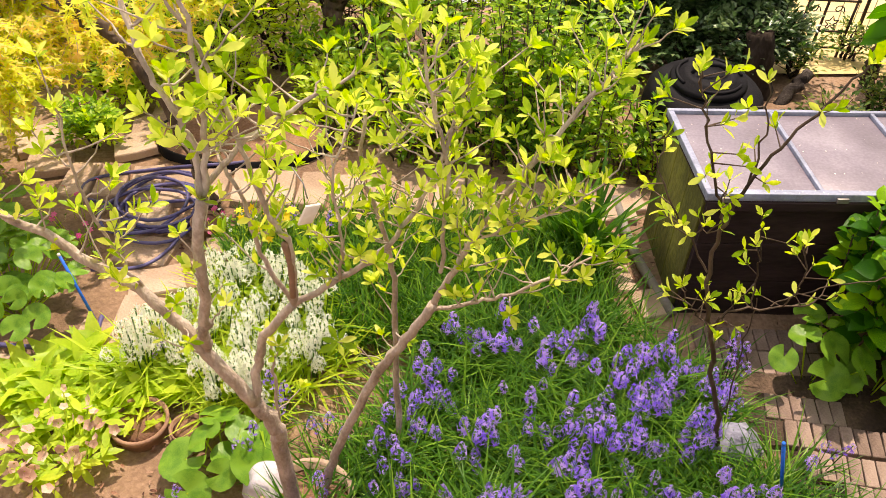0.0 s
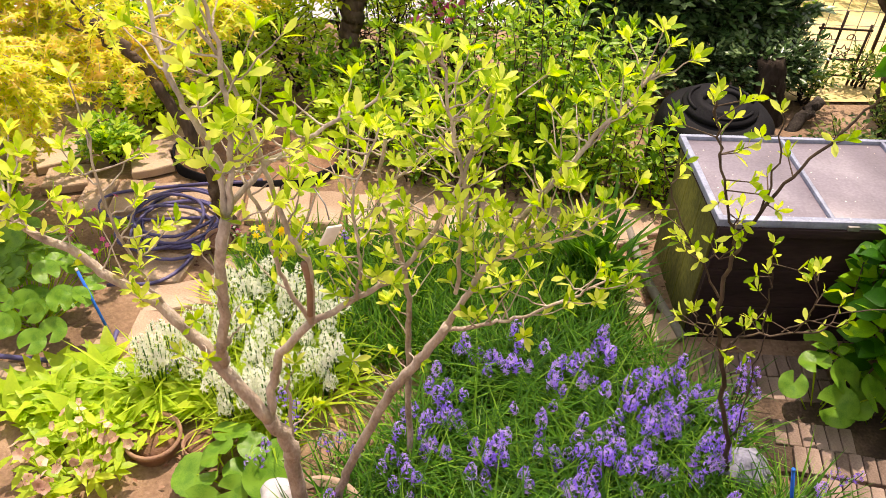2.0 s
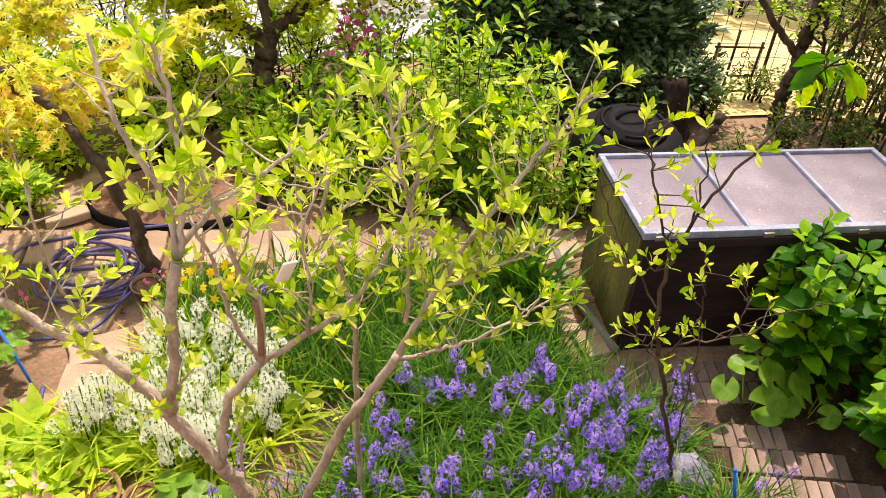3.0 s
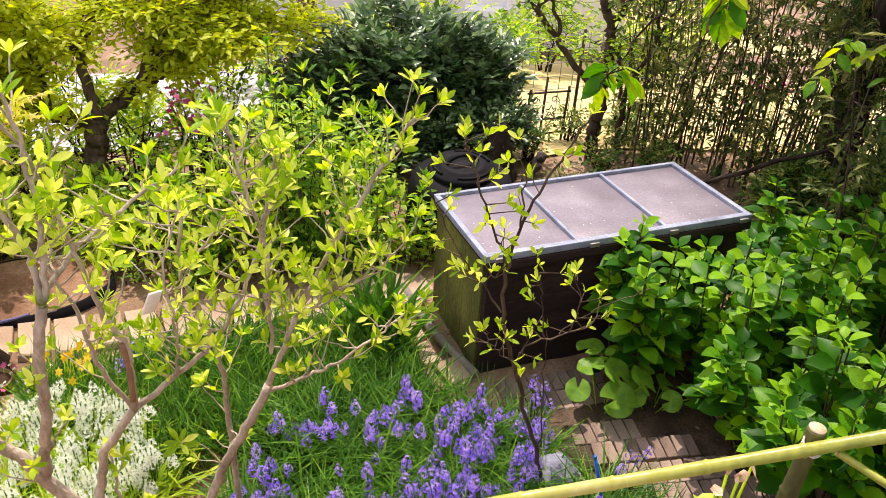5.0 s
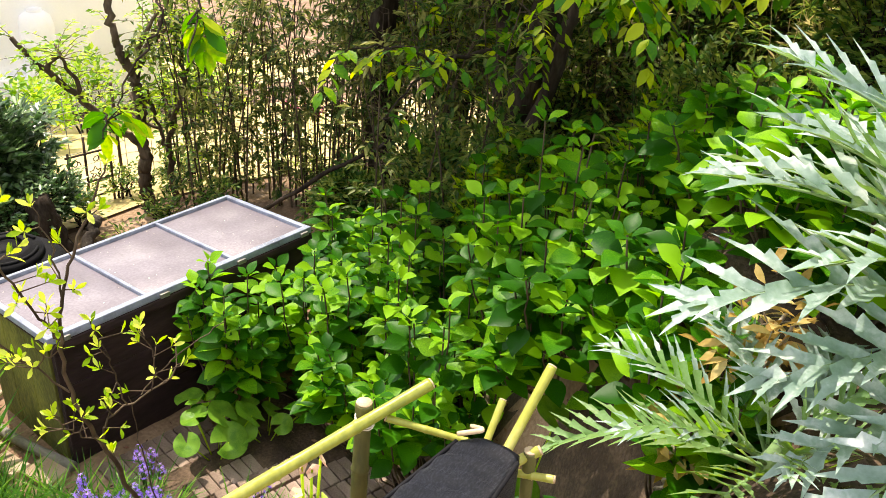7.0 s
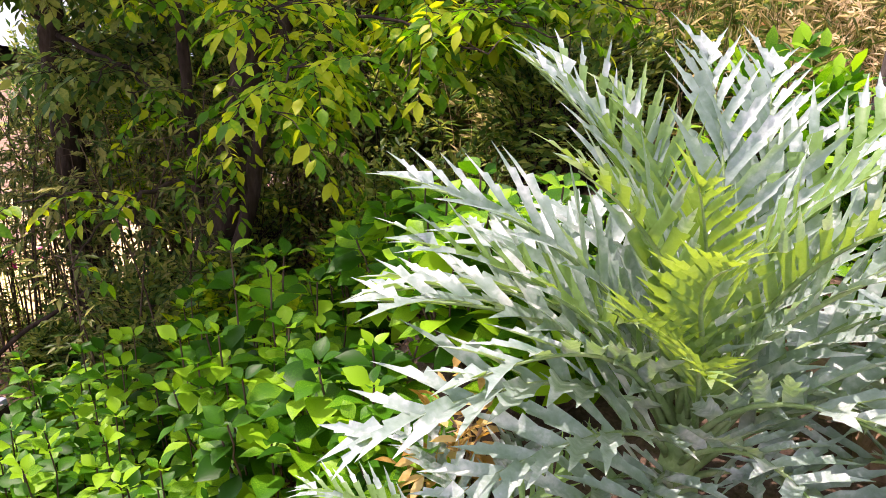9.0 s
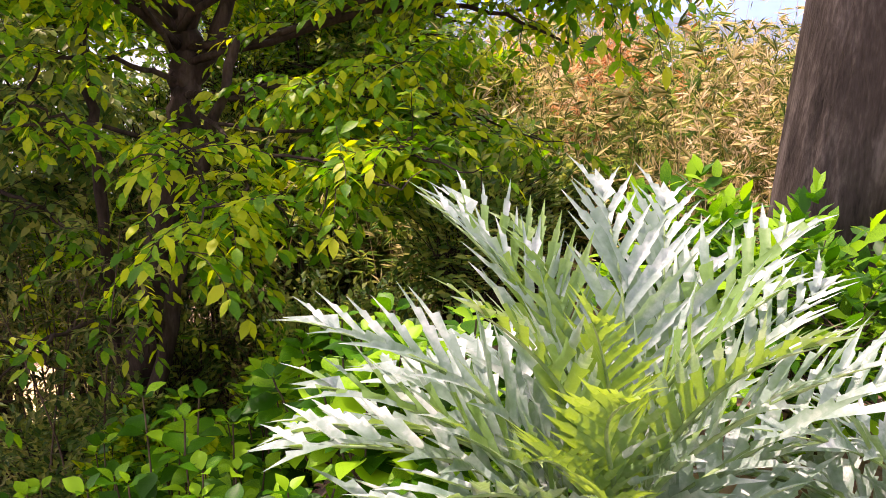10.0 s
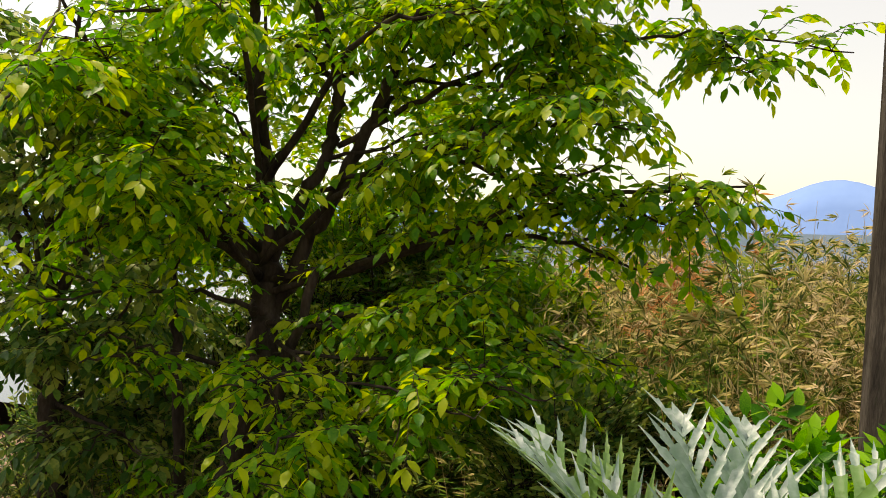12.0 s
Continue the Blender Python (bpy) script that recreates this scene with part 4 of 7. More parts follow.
def sapling():
    base = (0.05, -0.95, 0.0)
    t = thing("sapling", base, "slender sapling with sparse budding leaves", "tree")
    g = Growth()
    limbs = [([(0.05, -0.97, -0.02), (-0.13, -1.0, 0.57), (-0.24, -1.0, 0.96), (-0.34, -1.0, 1.29)], 0.016, 0.012, 1), ([(-0.34, -1.0, 1.29), (-0.35, -1.0, 1.61), (-0.28, -1.0, 1.87), (-0.17, -1.0, 2.08), (-0.06, -1.0, 2.27)], 0.012, 0.005, 3), ([(-0.35, -1.0, 1.61), (-0.43, -1.02, 1.79), (-0.54, -1.04, 2.08), (-0.60, -1.05, 2.28)], 0.008, 0.004, 8), ([(-0.31, -1.0, 1.78), (-0.31, -1.0, 2.0), (-0.36, -1.0, 2.2)], 0.006, 0.003, 1), ([(-0.26, -1.0, 1.0), (-0.19, -1.0, 1.13), (0.03, -1.0, 1.16), (0.20, -1.0, 1.23)], 0.008, 0.004, 4)] + [([(-0.12, -1.0, 1.15), (-0.17, -1.0, 1.42), (-0.22, -1.0, 1.64)], 0.005, 0.003, 3), ([(0.0, -1.0, 1.16), (0.02, -1.02, 1.35), (-0.02, -1.0, 1.5)], 0.005, 0.003, 3), ([(-0.26, -1.0, 1.02), (-0.36, -1.0, 1.15), (-0.44, -1.02, 1.3)], 0.005, 0.003, 4), ([(-0.35, -1.0, 1.35), (-0.50, -1.0, 1.6), (-0.64, -1.0, 1.85), (-0.72, -1.0, 2.05)], 0.006, 0.003, 3), ([(-0.1, -0.95, 0.0), (0.0, -0.9, 0.35), (-0.02, -0.88, 0.75), (-0.06, -0.9, 1.1)], 0.006, 0.003, 0), ([(-0.05, -1.0, 1.16), (0.12, -1.0, 1.27), (0.40, -1.0, 1.33)], 0.004, 0.003, 0)] + [([(-0.35, -1.0, 1.61), (-0.42, -0.95, 1.5), (-0.5, -0.9, 1.55)], 0.004, 0.002, 3)]
    for pts, r0, r1, many in limbs:
        line = g.limb(bend(*pts, n=6, jit=0.006), r0 * 0.75, r1 * 0.75, 8)
        for k in range(int(many * 2.2)):
            p = line[int((0.2 + 0.8 * (k + rng.uniform(0, 1)) / (many * 2.2)) * (len(line) - 1))]
            d = unit(rng.normal(0, 1, 3) * (1, 1, 0.4) + np.array((0, 0, 0.6)))
            q = bend(p, offset(p, d * rng.uniform(0.04, 0.13)), n=2)
            g.limb(q, 0.003, 0.002, 5)
            g.rosette(q[-1], d, rng.integers(3, 6), 0.056, 0.7)
        if many:
            g.rosette(line[-1], line[-1] - line[-3], 5, 0.055, 0.7)
    for l in g.limbs:
        l[0][:] -= base
    g.pos = [np.asarray(q) - base for q in g.pos]
    g.wood("trunk", BARK_MID, t)
    g.foliage("crown", LEAF_YOUNG, L_YOUNG, t)


sapling()


def bush(name, at, size, stems, twigs, leaf, leaf_size, mat, bark, label, category="shrub", upright=0.6, per=8, group="", solid=0.55):
    """A shrub: stems from the base, twigs out to an uneven shell, leaves along the twigs."""
    t = thing(name, at, label, category, group)
    g = Growth()
    sx, sy, sz = size
    ph = rng.uniform(0, 6.28, 6)
    for k in range(stems):
        a = 2 * math.pi * k / stems + rng.uniform(-0.4, 0.4)
        e = np.array((sx * 0.45 * math.cos(a), sy * 0.45 * math.sin(a), sz * rng.uniform(0.5, 0.85)))
        line = g.limb(bend((0.08 * sx * math.cos(a), 0.08 * sy * math.sin(a), -0.05), e * (0.5, 0.5, 0.45), e, n=5, jit=0.01), 0.012 + 0.006 * sz, 0.005, 6)
        for j in range(twigs // stems):
            p = line[rng.integers(len(line) // 3, len(line))]
            th, v = rng.uniform(0, 6.28), rng.uniform(-0.35, 1.0)
            bulge = 1 + 0.14 * math.sin(3 * th + ph[0]) + 0.12 * math.sin(5 * th + ph[1] + 4 * v) + 0.1 * math.sin(7 * v + ph[2])
            rr = math.sqrt(max(0.05, 1 - v * v * 0.8)) * bulge * rng.uniform(solid, 1.0)
            q = np.array((sx * rr * math.cos(th), sy * rr * math.sin(th), sz * (0.5 + 0.5 * v * bulge)))
            d = q - p
            ln = np.linalg.norm(d)
            s = q - unit(d) * min(ln, rng.uniform(0.12, 0.3))
            line2 = bend(s, (s + q) / 2 + np.array((0, 0, 0.02)), q + np.array((0, 0, 0.04 * upright)), n=2)
            if rng.uniform() < 0.4:
                g.limb([p, s, q], 0.005, 0.002, 3)
            g.along(line2, np.linalg.norm(line2[-1] - line2[0]) / per, leaf_size, 0.3 * upright)
    g.wood("branchwork", bark, t)["kind"] = "stuff"
    g.foliage("foliage", leaf, mat, t)
    return t


def on_ground(x, y, dz=0.0):
    return (x, y, ground_at(x, y) + dz)


def shoot_shrub(name, at, w, h, shoots, leaf_size, mat, bark, label, group):
    """A shrub of upright shoots from the base, pointed leaves set round each shoot and crowded at its tip."""
    t = thing(name, at, label, "shrub", group)
    g = Growth()
    for k in range(shoots):
        a, r = 2.4 * k + rng.uniform(-0.4, 0.4), w * math.sqrt((k + 0.5) / shoots)
        tall = h * rng.uniform(0.62, 1.08) * (1 - 0.35 * (r / w) ** 2)
        foot = np.array((0.45 * r * math.cos(a), 0.45 * r * math.sin(a), -0.03))
        top = np.array((r * math.cos(a), r * math.sin(a), tall)) + rng.normal(0, 0.03, 3)
        line = g.limb(bend(foot, (foot + top) / 2 + rng.normal(0, 0.03, 3), top, n=6, jit=0.006), 0.007, 0.003, 5)
        n = int(tall * 0.8 / 0.022)
        for j in range(n):
            s = 0.2 + 0.8 * (j / n) ** 0.8
            i = min(int(s * (len(line) - 1)), len(line) - 2)
            p = line[i] + (line[i + 1] - line[i]) * (s * (len(line) - 1) - i)
            b = j * 2.4 + rng.uniform(-0.3, 0.3)
            flat = rng.uniform(-0.1, 0.5) + 0.9 * max(0, s - 0.85) / 0.15
            g.leaf(p + np.array((math.cos(b), math.sin(b), 0)) * rng.uniform(0, 0.05), (math.cos(b), math.sin(b), flat), np.array((0, 0, 1)) + rng.normal(0, 0.3, 3), leaf_size * rng.uniform(0.6, 1.2) * (1 - 0.25 * s))
        g.rosette(line[-1], line[-1] - line[-3], 6, leaf_size * 0.85, 0.6)
    g.wood("branchwork", bark, t)["kind"] = "stuff"
    g.foliage("foliage", LEAF_SPEAR, mat, t)
    return t


LEAF_SPEAR = blade(1, 0.36, 3, 0.45, 0.28, 0.2)
# bright shrub screen behind the path
for x, y, w, h, n in ((-1.75, 2.25, 0.42, 0.85, 16), (-1.2, 2.05, 0.42, 1.15, 18), (-0.72, 1.85, 0.36, 1.72, 20), (-0.25, 2.15, 0.40, 1.3, 18), (-0.30, 1.55, 0.32, 0.95, 14), (-0.98, 1.75, 0.36, 0.95, 14), (0.06, 1.55, 0.26, 0.7, 11), (-1.5, 1.75, 0.3, 0.7, 11)):
    shoot_shrub("shrub", on_ground(x, y), w, h, n, 0.115, L_SHRUB, BARK_MID, "upright shrub with bright green pointed leaves behind the path", "bright green shrubs")
for x, y in ((-1.95, 1.85), (-1.55, 1.62), (-1.2, 1.58), (-0.85, 1.52), (-0.55, 1.5), (-0.2, 1.45), (0.1, 1.42)):
    shoot_shrub("shrub", on_ground(x, y), 0.2, 0.36, 9, 0.075, L_SHRUB, BARK_MID, "low leafy growth at the foot of the shrubs", "shrub skirts")
# dark evergreen
for x, y, w, h in ((0.60, 3.65, 0.9, 1.42), (1.12, 3.5, 0.62, 1.25), (-0.05, 3.6, 0.7, 1.15)):
    bush("camellia", on_ground(x, y), (w, w * 0.8, h), 9, 620, LEAF_LOW, 0.125, L_CAMELLIA, BARK_DARK, "dense dark evergreen camellia bush with glossy leaves", "shrub", 0.3, 8, "dark evergreen bushes", 0.65)
for x, y, w, h in ((0.75, 3.0, 0.35, 0.55), (1.15, 2.9, 0.4, 0.6), (1.5, 3.1, 0.35, 0.6), (0.35, 3.0, 0.4, 0.6)):
    bush("shrub", on_ground(x, y), (w, w * 0.8, h), 6, 160, LEAF_LOW, 0.075, L_CAMELLIA, BARK_DARK, "low dark evergreen shrub at the foot of the camellias", "shrub", 0.4, 7, "low evergreens")
# low shrubs at the far left and behind the bed
for x, y, w, h, m in ((-3.9, 2.6, 0.5, 0.6, L_SHRUB), (-3.2, 2.9, 0.5, 0.7, L_SHRUB), (-2.6, 3.0, 0.45, 0.8, L_LILY), (-1.9, 3.3, 0.5, 0.9, L_SHRUB), (-4.4, 0.9, 0.4, 0.5, L_SHRUB), (-3.75, 1.75, 0.24, 0.3, L_SHRUB), (-4.2, 3.3, 0.6, 0.9, L_LILY), (-1.2, 3.2, 0.5, 1.0, L_SHRUB), (-5.0, 2.2, 0.5, 0.7, L_SHRUB), (-3.6, 2.35, 0.3, 0.4, L_LILY), (-2.2, 2.55, 0.4, 0.55, L_SHRUB), (-2.9, 2.45, 0.35, 0.45, L_LILY), (-4.5, 2.7, 0.5, 0.6, L_LILY), (-3.0, 3.5, 0.5, 0.8, L_SHRUB), (-4.6, 1.7, 0.4, 0.5, L_LILY), (-2.1, 2.2, 0.3, 0.4, L_LILY), (-3.7, 3.3, 0.5, 0.7, L_SHRUB), (-2.9, 4.3, 0.6, 1.25, L_LILY), (-2.3, 4.5, 0.6, 1.2, L_SHRUB), (-3.6, 4.3, 0.6, 1.3, L_SHRUB), (-4.4, 4.1, 0.6, 1.3, L_LILY), (-1.75, 4.2, 0.4, 0.8, L_LILY)):
    bush("shrub", on_ground(x, y), (w, w, h), 6, 110, LEAF_LOW, 0.07, m, BARK_DARK, "low leafy green shrub at the back of the garden", "shrub", 0.6, 7, "low back shrubs")
for x, y in ((1.7, 3.0), (2.1, 2.3), (2.6, 2.2), (1.6, 1.9), (2.9, 3.3), (0.1, 2.7), (1.9, 1.4), (2.35, 3.4), (3.3, 3.7), (1.3, 3.05)):
    bush("fern", on_ground(x, y), (0.28, 0.28, 0.35), 5, 50, LEAF_LOW, 0.06, L_UNDER if x > 1.5 else L_SHRUB, BARK_DARK, "low green undergrowth near the fence", "shrub", 0.4, 6, "low greenery")
# rhododendron with red buds
azalea = bush("azalea", on_ground(-1.35, 3.0), (0.3, 0.3, 0.95), 5, 60, LEAF_LOW, 0.06, L_SHRUB, BARK_DARK, "azalea with dusky pink flowers behind the shrubs", "shrub", 0.6, 6)
fl = rng.normal(0, 1, (70, 3)) * (0.12, 0.12, 0.1) + (0, 0, 0.85)
part("blossom", strew(star(5, 0.5), fl, rng.normal(0, 1, (70, 3)), rng.normal(0, 0.5, (70, 3)) + (0, -0.4, 1), 0.035), P_MAGENTA, azalea, "dusky pink flowers")["kind"] = "stuff"


def tree(name, base, limbs, label, leaf, leaf_size, mat, bark, twigs, reach, hang=0.1, per=7, lift=0.2, fork=2, sides=16):
    """A tree: given main limbs, each with forks and leafy twigs on its outer part."""
    t = thing(name, base, label, "tree")
    g = Growth()
    base = np.array(base, float)
    for pts, r0, r1, share, *own in limbs:
        far = own[0] if own else reach
        line = g.limb(bend(*pts, n=12 if r0 > 0.05 else 7, jit=0.012) - base, r0, r1, sides if r0 > 0.05 else 8)
        if r0 > 0.1:
            for k in range(18):
                p = line[int(len(line) * rng.uniform(0.62, 0.99))]
                q = p + unit(rng.normal(0, 1, 3) * (1, 1, 0.4) + (0, 0, 0.3)) * rng.uniform(0.25, 0.55)
                tw = g.limb(bend(p, (p + q) / 2 + (0, 0, 0.04), q, n=2), 0.005, 0.002, 4)
                g.along(tw, 0.06, leaf_size * 0.9, lift, hang, 0.4)
        subs = [(line, share)]
        for k in range(fork if share and not own else 0):
            p = line[int(len(line) * (0.35 + 0.5 * (k + 0.5) / fork))]
            d = unit(line[-1] - line[0])
            q = p + (d * rng.uniform(0.2, 0.6) + rng.normal(0, 0.45, 3) * (1, 1, 0.7)) * reach * 1.6
            sub = g.limb(bend(p, (p + q) / 2 + (0, 0, 0.06), q, n=5, jit=0.012), r1 * 1.1 + 0.004, 0.004, 6)
            subs.append((sub, share))
        for ln, sh in subs:
            for k in range(int(twigs * sh)):
                p = ln[int(len(ln) * (0.3 + 0.7 * rng.uniform()) - 0.01)]
                d = unit(rng.normal(0, 1, 3) * (1, 1, 0.32) + (0, 0, 0.12 - hang * 0.7))
                q = p + d * far * rng.uniform(0.35, 1.0)
                tw = bend(p, (p + q) / 2 + (0, 0, 0.03), q - (0, 0, hang * 0.25), n=2, jit=0.006)
                g.limb(tw, 0.004, 0.0015, 3)
                g.along(tw, far / per * 0.68, leaf_size, lift, hang)
    g.wood("trunk", bark, t)
    g.foliage("crown", leaf, mat, t)
    return t


# spreading yellow-green tree behind the shrubs
tree("garden_tree", on_ground(-2.16, 2.98, 0.33), [([(-2.16, 2.98, -0.17), (-2.11, 3.00, 0.28), (-2.06, 3.07, 0.51)], 0.10, 0.085, 0), ([(-2.06, 3.07, 0.51), (-1.75, 3.21, 0.69), (-1.30, 3.34, 0.82), (-0.71, 3.43, 1.05)], 0.07, 0.025, 1.2), ([(-2.06, 3.07, 0.46), (-2.42, 3.16, 0.55), (-2.83, 3.25, 0.78), (-3.28, 3.34, 1.09)], 0.06, 0.02, 1.2), ([(-1.75, 3.21, 0.69), (-1.48, 3.25, 1.09), (-1.03, 3.43, 1.36), (-0.49, 3.52, 1.36)], 0.04, 0.012, 1.2), ([(-2.06, 3.07, 0.51), (-2.11, 3.25, 1.00), (-1.84, 3.43, 1.36), (-1.39, 3.52, 1.54)], 0.05, 0.012, 1.2)] + [([(-2.42, 3.16, 0.55), (-2.47, 3.34, 1.00), (-2.74, 3.52, 1.36)], 0.04, 0.012, 1.2), ([(-1.84, 3.43, 1.36), (-1.66, 3.79, 1.54), (-1.12, 4.06, 1.63)], 0.03, 0.012, 1.0), ([(-1.75, 3.21, 0.69), (-1.39, 3.16, 1.09), (-0.85, 3.16, 1.23)], 0.03, 0.012, 1.2), ([(-2.11, 3.25, 1.00), (-2.38, 3.07, 1.27), (-2.83, 2.98, 1.41)], 0.03, 0.012, 1.2)],
    "old garden tree with a flat yellow-green crown", LEAF_LOW, 0.085, L_PINE, BARK_MID, 105, 0.42, 0.0, 8, 0.5)
# maple
tree("maple", on_ground(-4.22, 1.05, -0.05), [([(-4.22, 1.05, -0.2), (-4.2, 1.06, 0.35), (-4.15, 1.1, 0.75)], 0.075, 0.06, 0), ([(-4.15, 1.1, 0.75), (-3.8, 1.15, 0.95), (-3.4, 1.15, 1.0), (-3.0, 1.1, 1.0)], 0.035, 0.008, 1), ([(-4.15, 1.1, 0.75), (-3.8, 1.4, 1.1), (-3.3, 1.7, 1.25)], 0.03, 0.008, 1), ([(-4.15, 1.1, 0.75), (-4.1, 0.8, 1.1), (-3.7, 0.7, 1.25)], 0.03, 0.008, 1), ([(-4.15, 1.1, 0.7), (-4.5, 1.2, 1.1), (-4.9, 1.3, 1.3)], 0.03, 0.008, 1), ([(-4.15, 1.1, 0.75), (-4.0, 1.3, 1.2), (-3.6, 1.5, 1.5)], 0.03, 0.008, 1)] + [([(-4.18, 1.1, 0.55), (-4.0, 1.25, 0.6), (-3.75, 1.35, 0.55)], 0.02, 0.006, 0.3), ([(-4.18, 1.1, 0.5), (-4.4, 1.0, 0.6), (-4.6, 0.95, 0.5)], 0.02, 0.006, 0.7)],
    "maple with golden and orange young leaves", star(5, 0.28), 0.050, L_MAPLE, BARK_PALE, 60, 0.4, 0.1, 11, 0.1, 2)
# leaning dark trunk behind the young tree
tree("leaning_tree", on_ground(-2.72, 0.88, -0.05), [
    ([(-2.72, 0.88, -0.15), (-2.78, 0.9, 0.15), (-2.80, 0.9, 0.43), (-2.94, 0.9, 0.85), (-3.12, 0.98, 1.15), (-3.35, 1.05, 1.32)], 0.05, 0.022, 0),
    ([(-3.12, 0.98, 1.15), (-3.3, 1.0, 1.22), (-3.5, 1.05, 1.3)], 0.012, 0.006, 0.4)],
    "slim tree with a dark leaning trunk beside the path", star(5, 0.28), 0.05, L_MAPLE, BARK_MID, 14, 0.25, 0.1, 9)
# slim tree by the gate
tree("gate_tree", on_ground(2.30, 2.85, -0.05), [
    ([(2.30, 2.85, -0.4), (2.28, 2.83, 0.0), (2.28, 2.8, 0.36), (2.29, 2.8, 0.75), (2.27, 2.8, 1.02), (2.16, 2.8, 1.3), (2.1, 2.8, 1.8)], 0.06, 0.03, 0.2),
    ([(2.27, 2.8, 0.40), (1.98, 2.8, 0.70), (1.56, 2.8, 1.2), (1.30, 2.8, 1.55)], 0.035, 0.018, 0.35),
    ([(2.27, 2.8, 1.0), (2.5, 2.85, 1.3), (2.8, 2.9, 1.7)], 0.03, 0.012, 0.4),
    ([(2.62, 2.9, -0.35), (2.58, 2.85, 0.3), (2.72, 2.8, 0.8), (2.7, 2.7, 1.3)], 0.035, 0.012, 0.3),
    ([(2.60, 2.85, 0.1), (2.45, 2.8, 0.5), (2.38, 2.8, 0.9)], 0.02, 0.01, 0.2)],
    "slim dark-trunked tree with sparse spring leaves by the gate", LEAF_LOW, 0.07, L_SHRUB, BARK_MID, 40, 0.4, 0.05, 7)
# shrubs on the lawn before the house
for x, y, w, h in ((3.2, 7.2, 0.7, 0.9), (4.6, 8.5, 0.9, 1.2), (2.3, 8.2, 0.9, 1.3), (6.2, 8.0, 0.9, 1.0), (1.3, 6.6, 0.8, 1.2), (7.6, 9.5, 1.2, 1.6), (-0.6, 7.8, 0.9, 1.0)):
    bush("shrub", on_ground(x, y), (w, w, h), 6, 110, LEAF_LOW, 0.12, L_SHRUB if x > 2 else L_LILY, BARK_DARK, "rounded green shrub in the yard by the house", "shrub", 0.5, 7, "yard shrubs")


def bamboo_clump(x, y, n, spread, tall, label):
    at = on_ground(x, y, -0.05)
    t = thing("bamboo_clump", at, label, "bamboo", "bamboo thicket")
    g = Growth()
    for k in range(n):
        b = rng.normal(0, spread, 2)
        h = tall * rng.uniform(0.65, 1.1)
        lean = rng.normal(0, 0.12, 2) * h
        p0 = np.array((b[0], b[1], ground_at(x + b[0], y + b[1]) - at[2] - 0.05))
        line = g.limb(bend(p0, p0 + (lean[0] * 0.3, lean[1] * 0.3, h * 0.55), p0 + (lean[0], lean[1], h), n=4), 0.010, 0.003, 5)
        for j in range(24):
            p = line[rng.integers(int(len(line) * 0.15), len(line))]
            d = unit(rng.normal(0, 1, 3) * (1, 1, 0.4))
            q = p + d * rng.uniform(0.12, 0.32)
            g.limb([p, q], 0.0025, 0.001, 3)
            for i in range(7):
                g.leaf(p + (q - p) * rng.uniform(0.4, 1), unit(d + rng.normal(0, 0.7, 3) - (0, 0, 0.25)), (0, 0, 1), rng.uniform(0.055, 0.11))
    g.wood("cane_growth", BARK_MID, t, "thin dark culms")["kind"] = "stuff"
    g.foliage("foliage", kite(0.34, 0.42, 0.2, 0.15), L_BAMBOO, t)
    return t


for x, y, n in ((2.95, 2.75, 14), (3.35, 2.3, 15), (3.6, 1.75, 13), (3.85, 1.2, 13), (4.3, 2.0, 8), (4.4, 0.8, 16), (4.2, 0.0, 22), (2.95, -0.35, 8), (3.6, 3.1, 10), (4.9, 1.4, 5), (5.0, -0.6, 20)):
    bamboo_clump(x, y, n, 0.24, 2.6, "dense thicket of thin dark bamboo with narrow leaves")

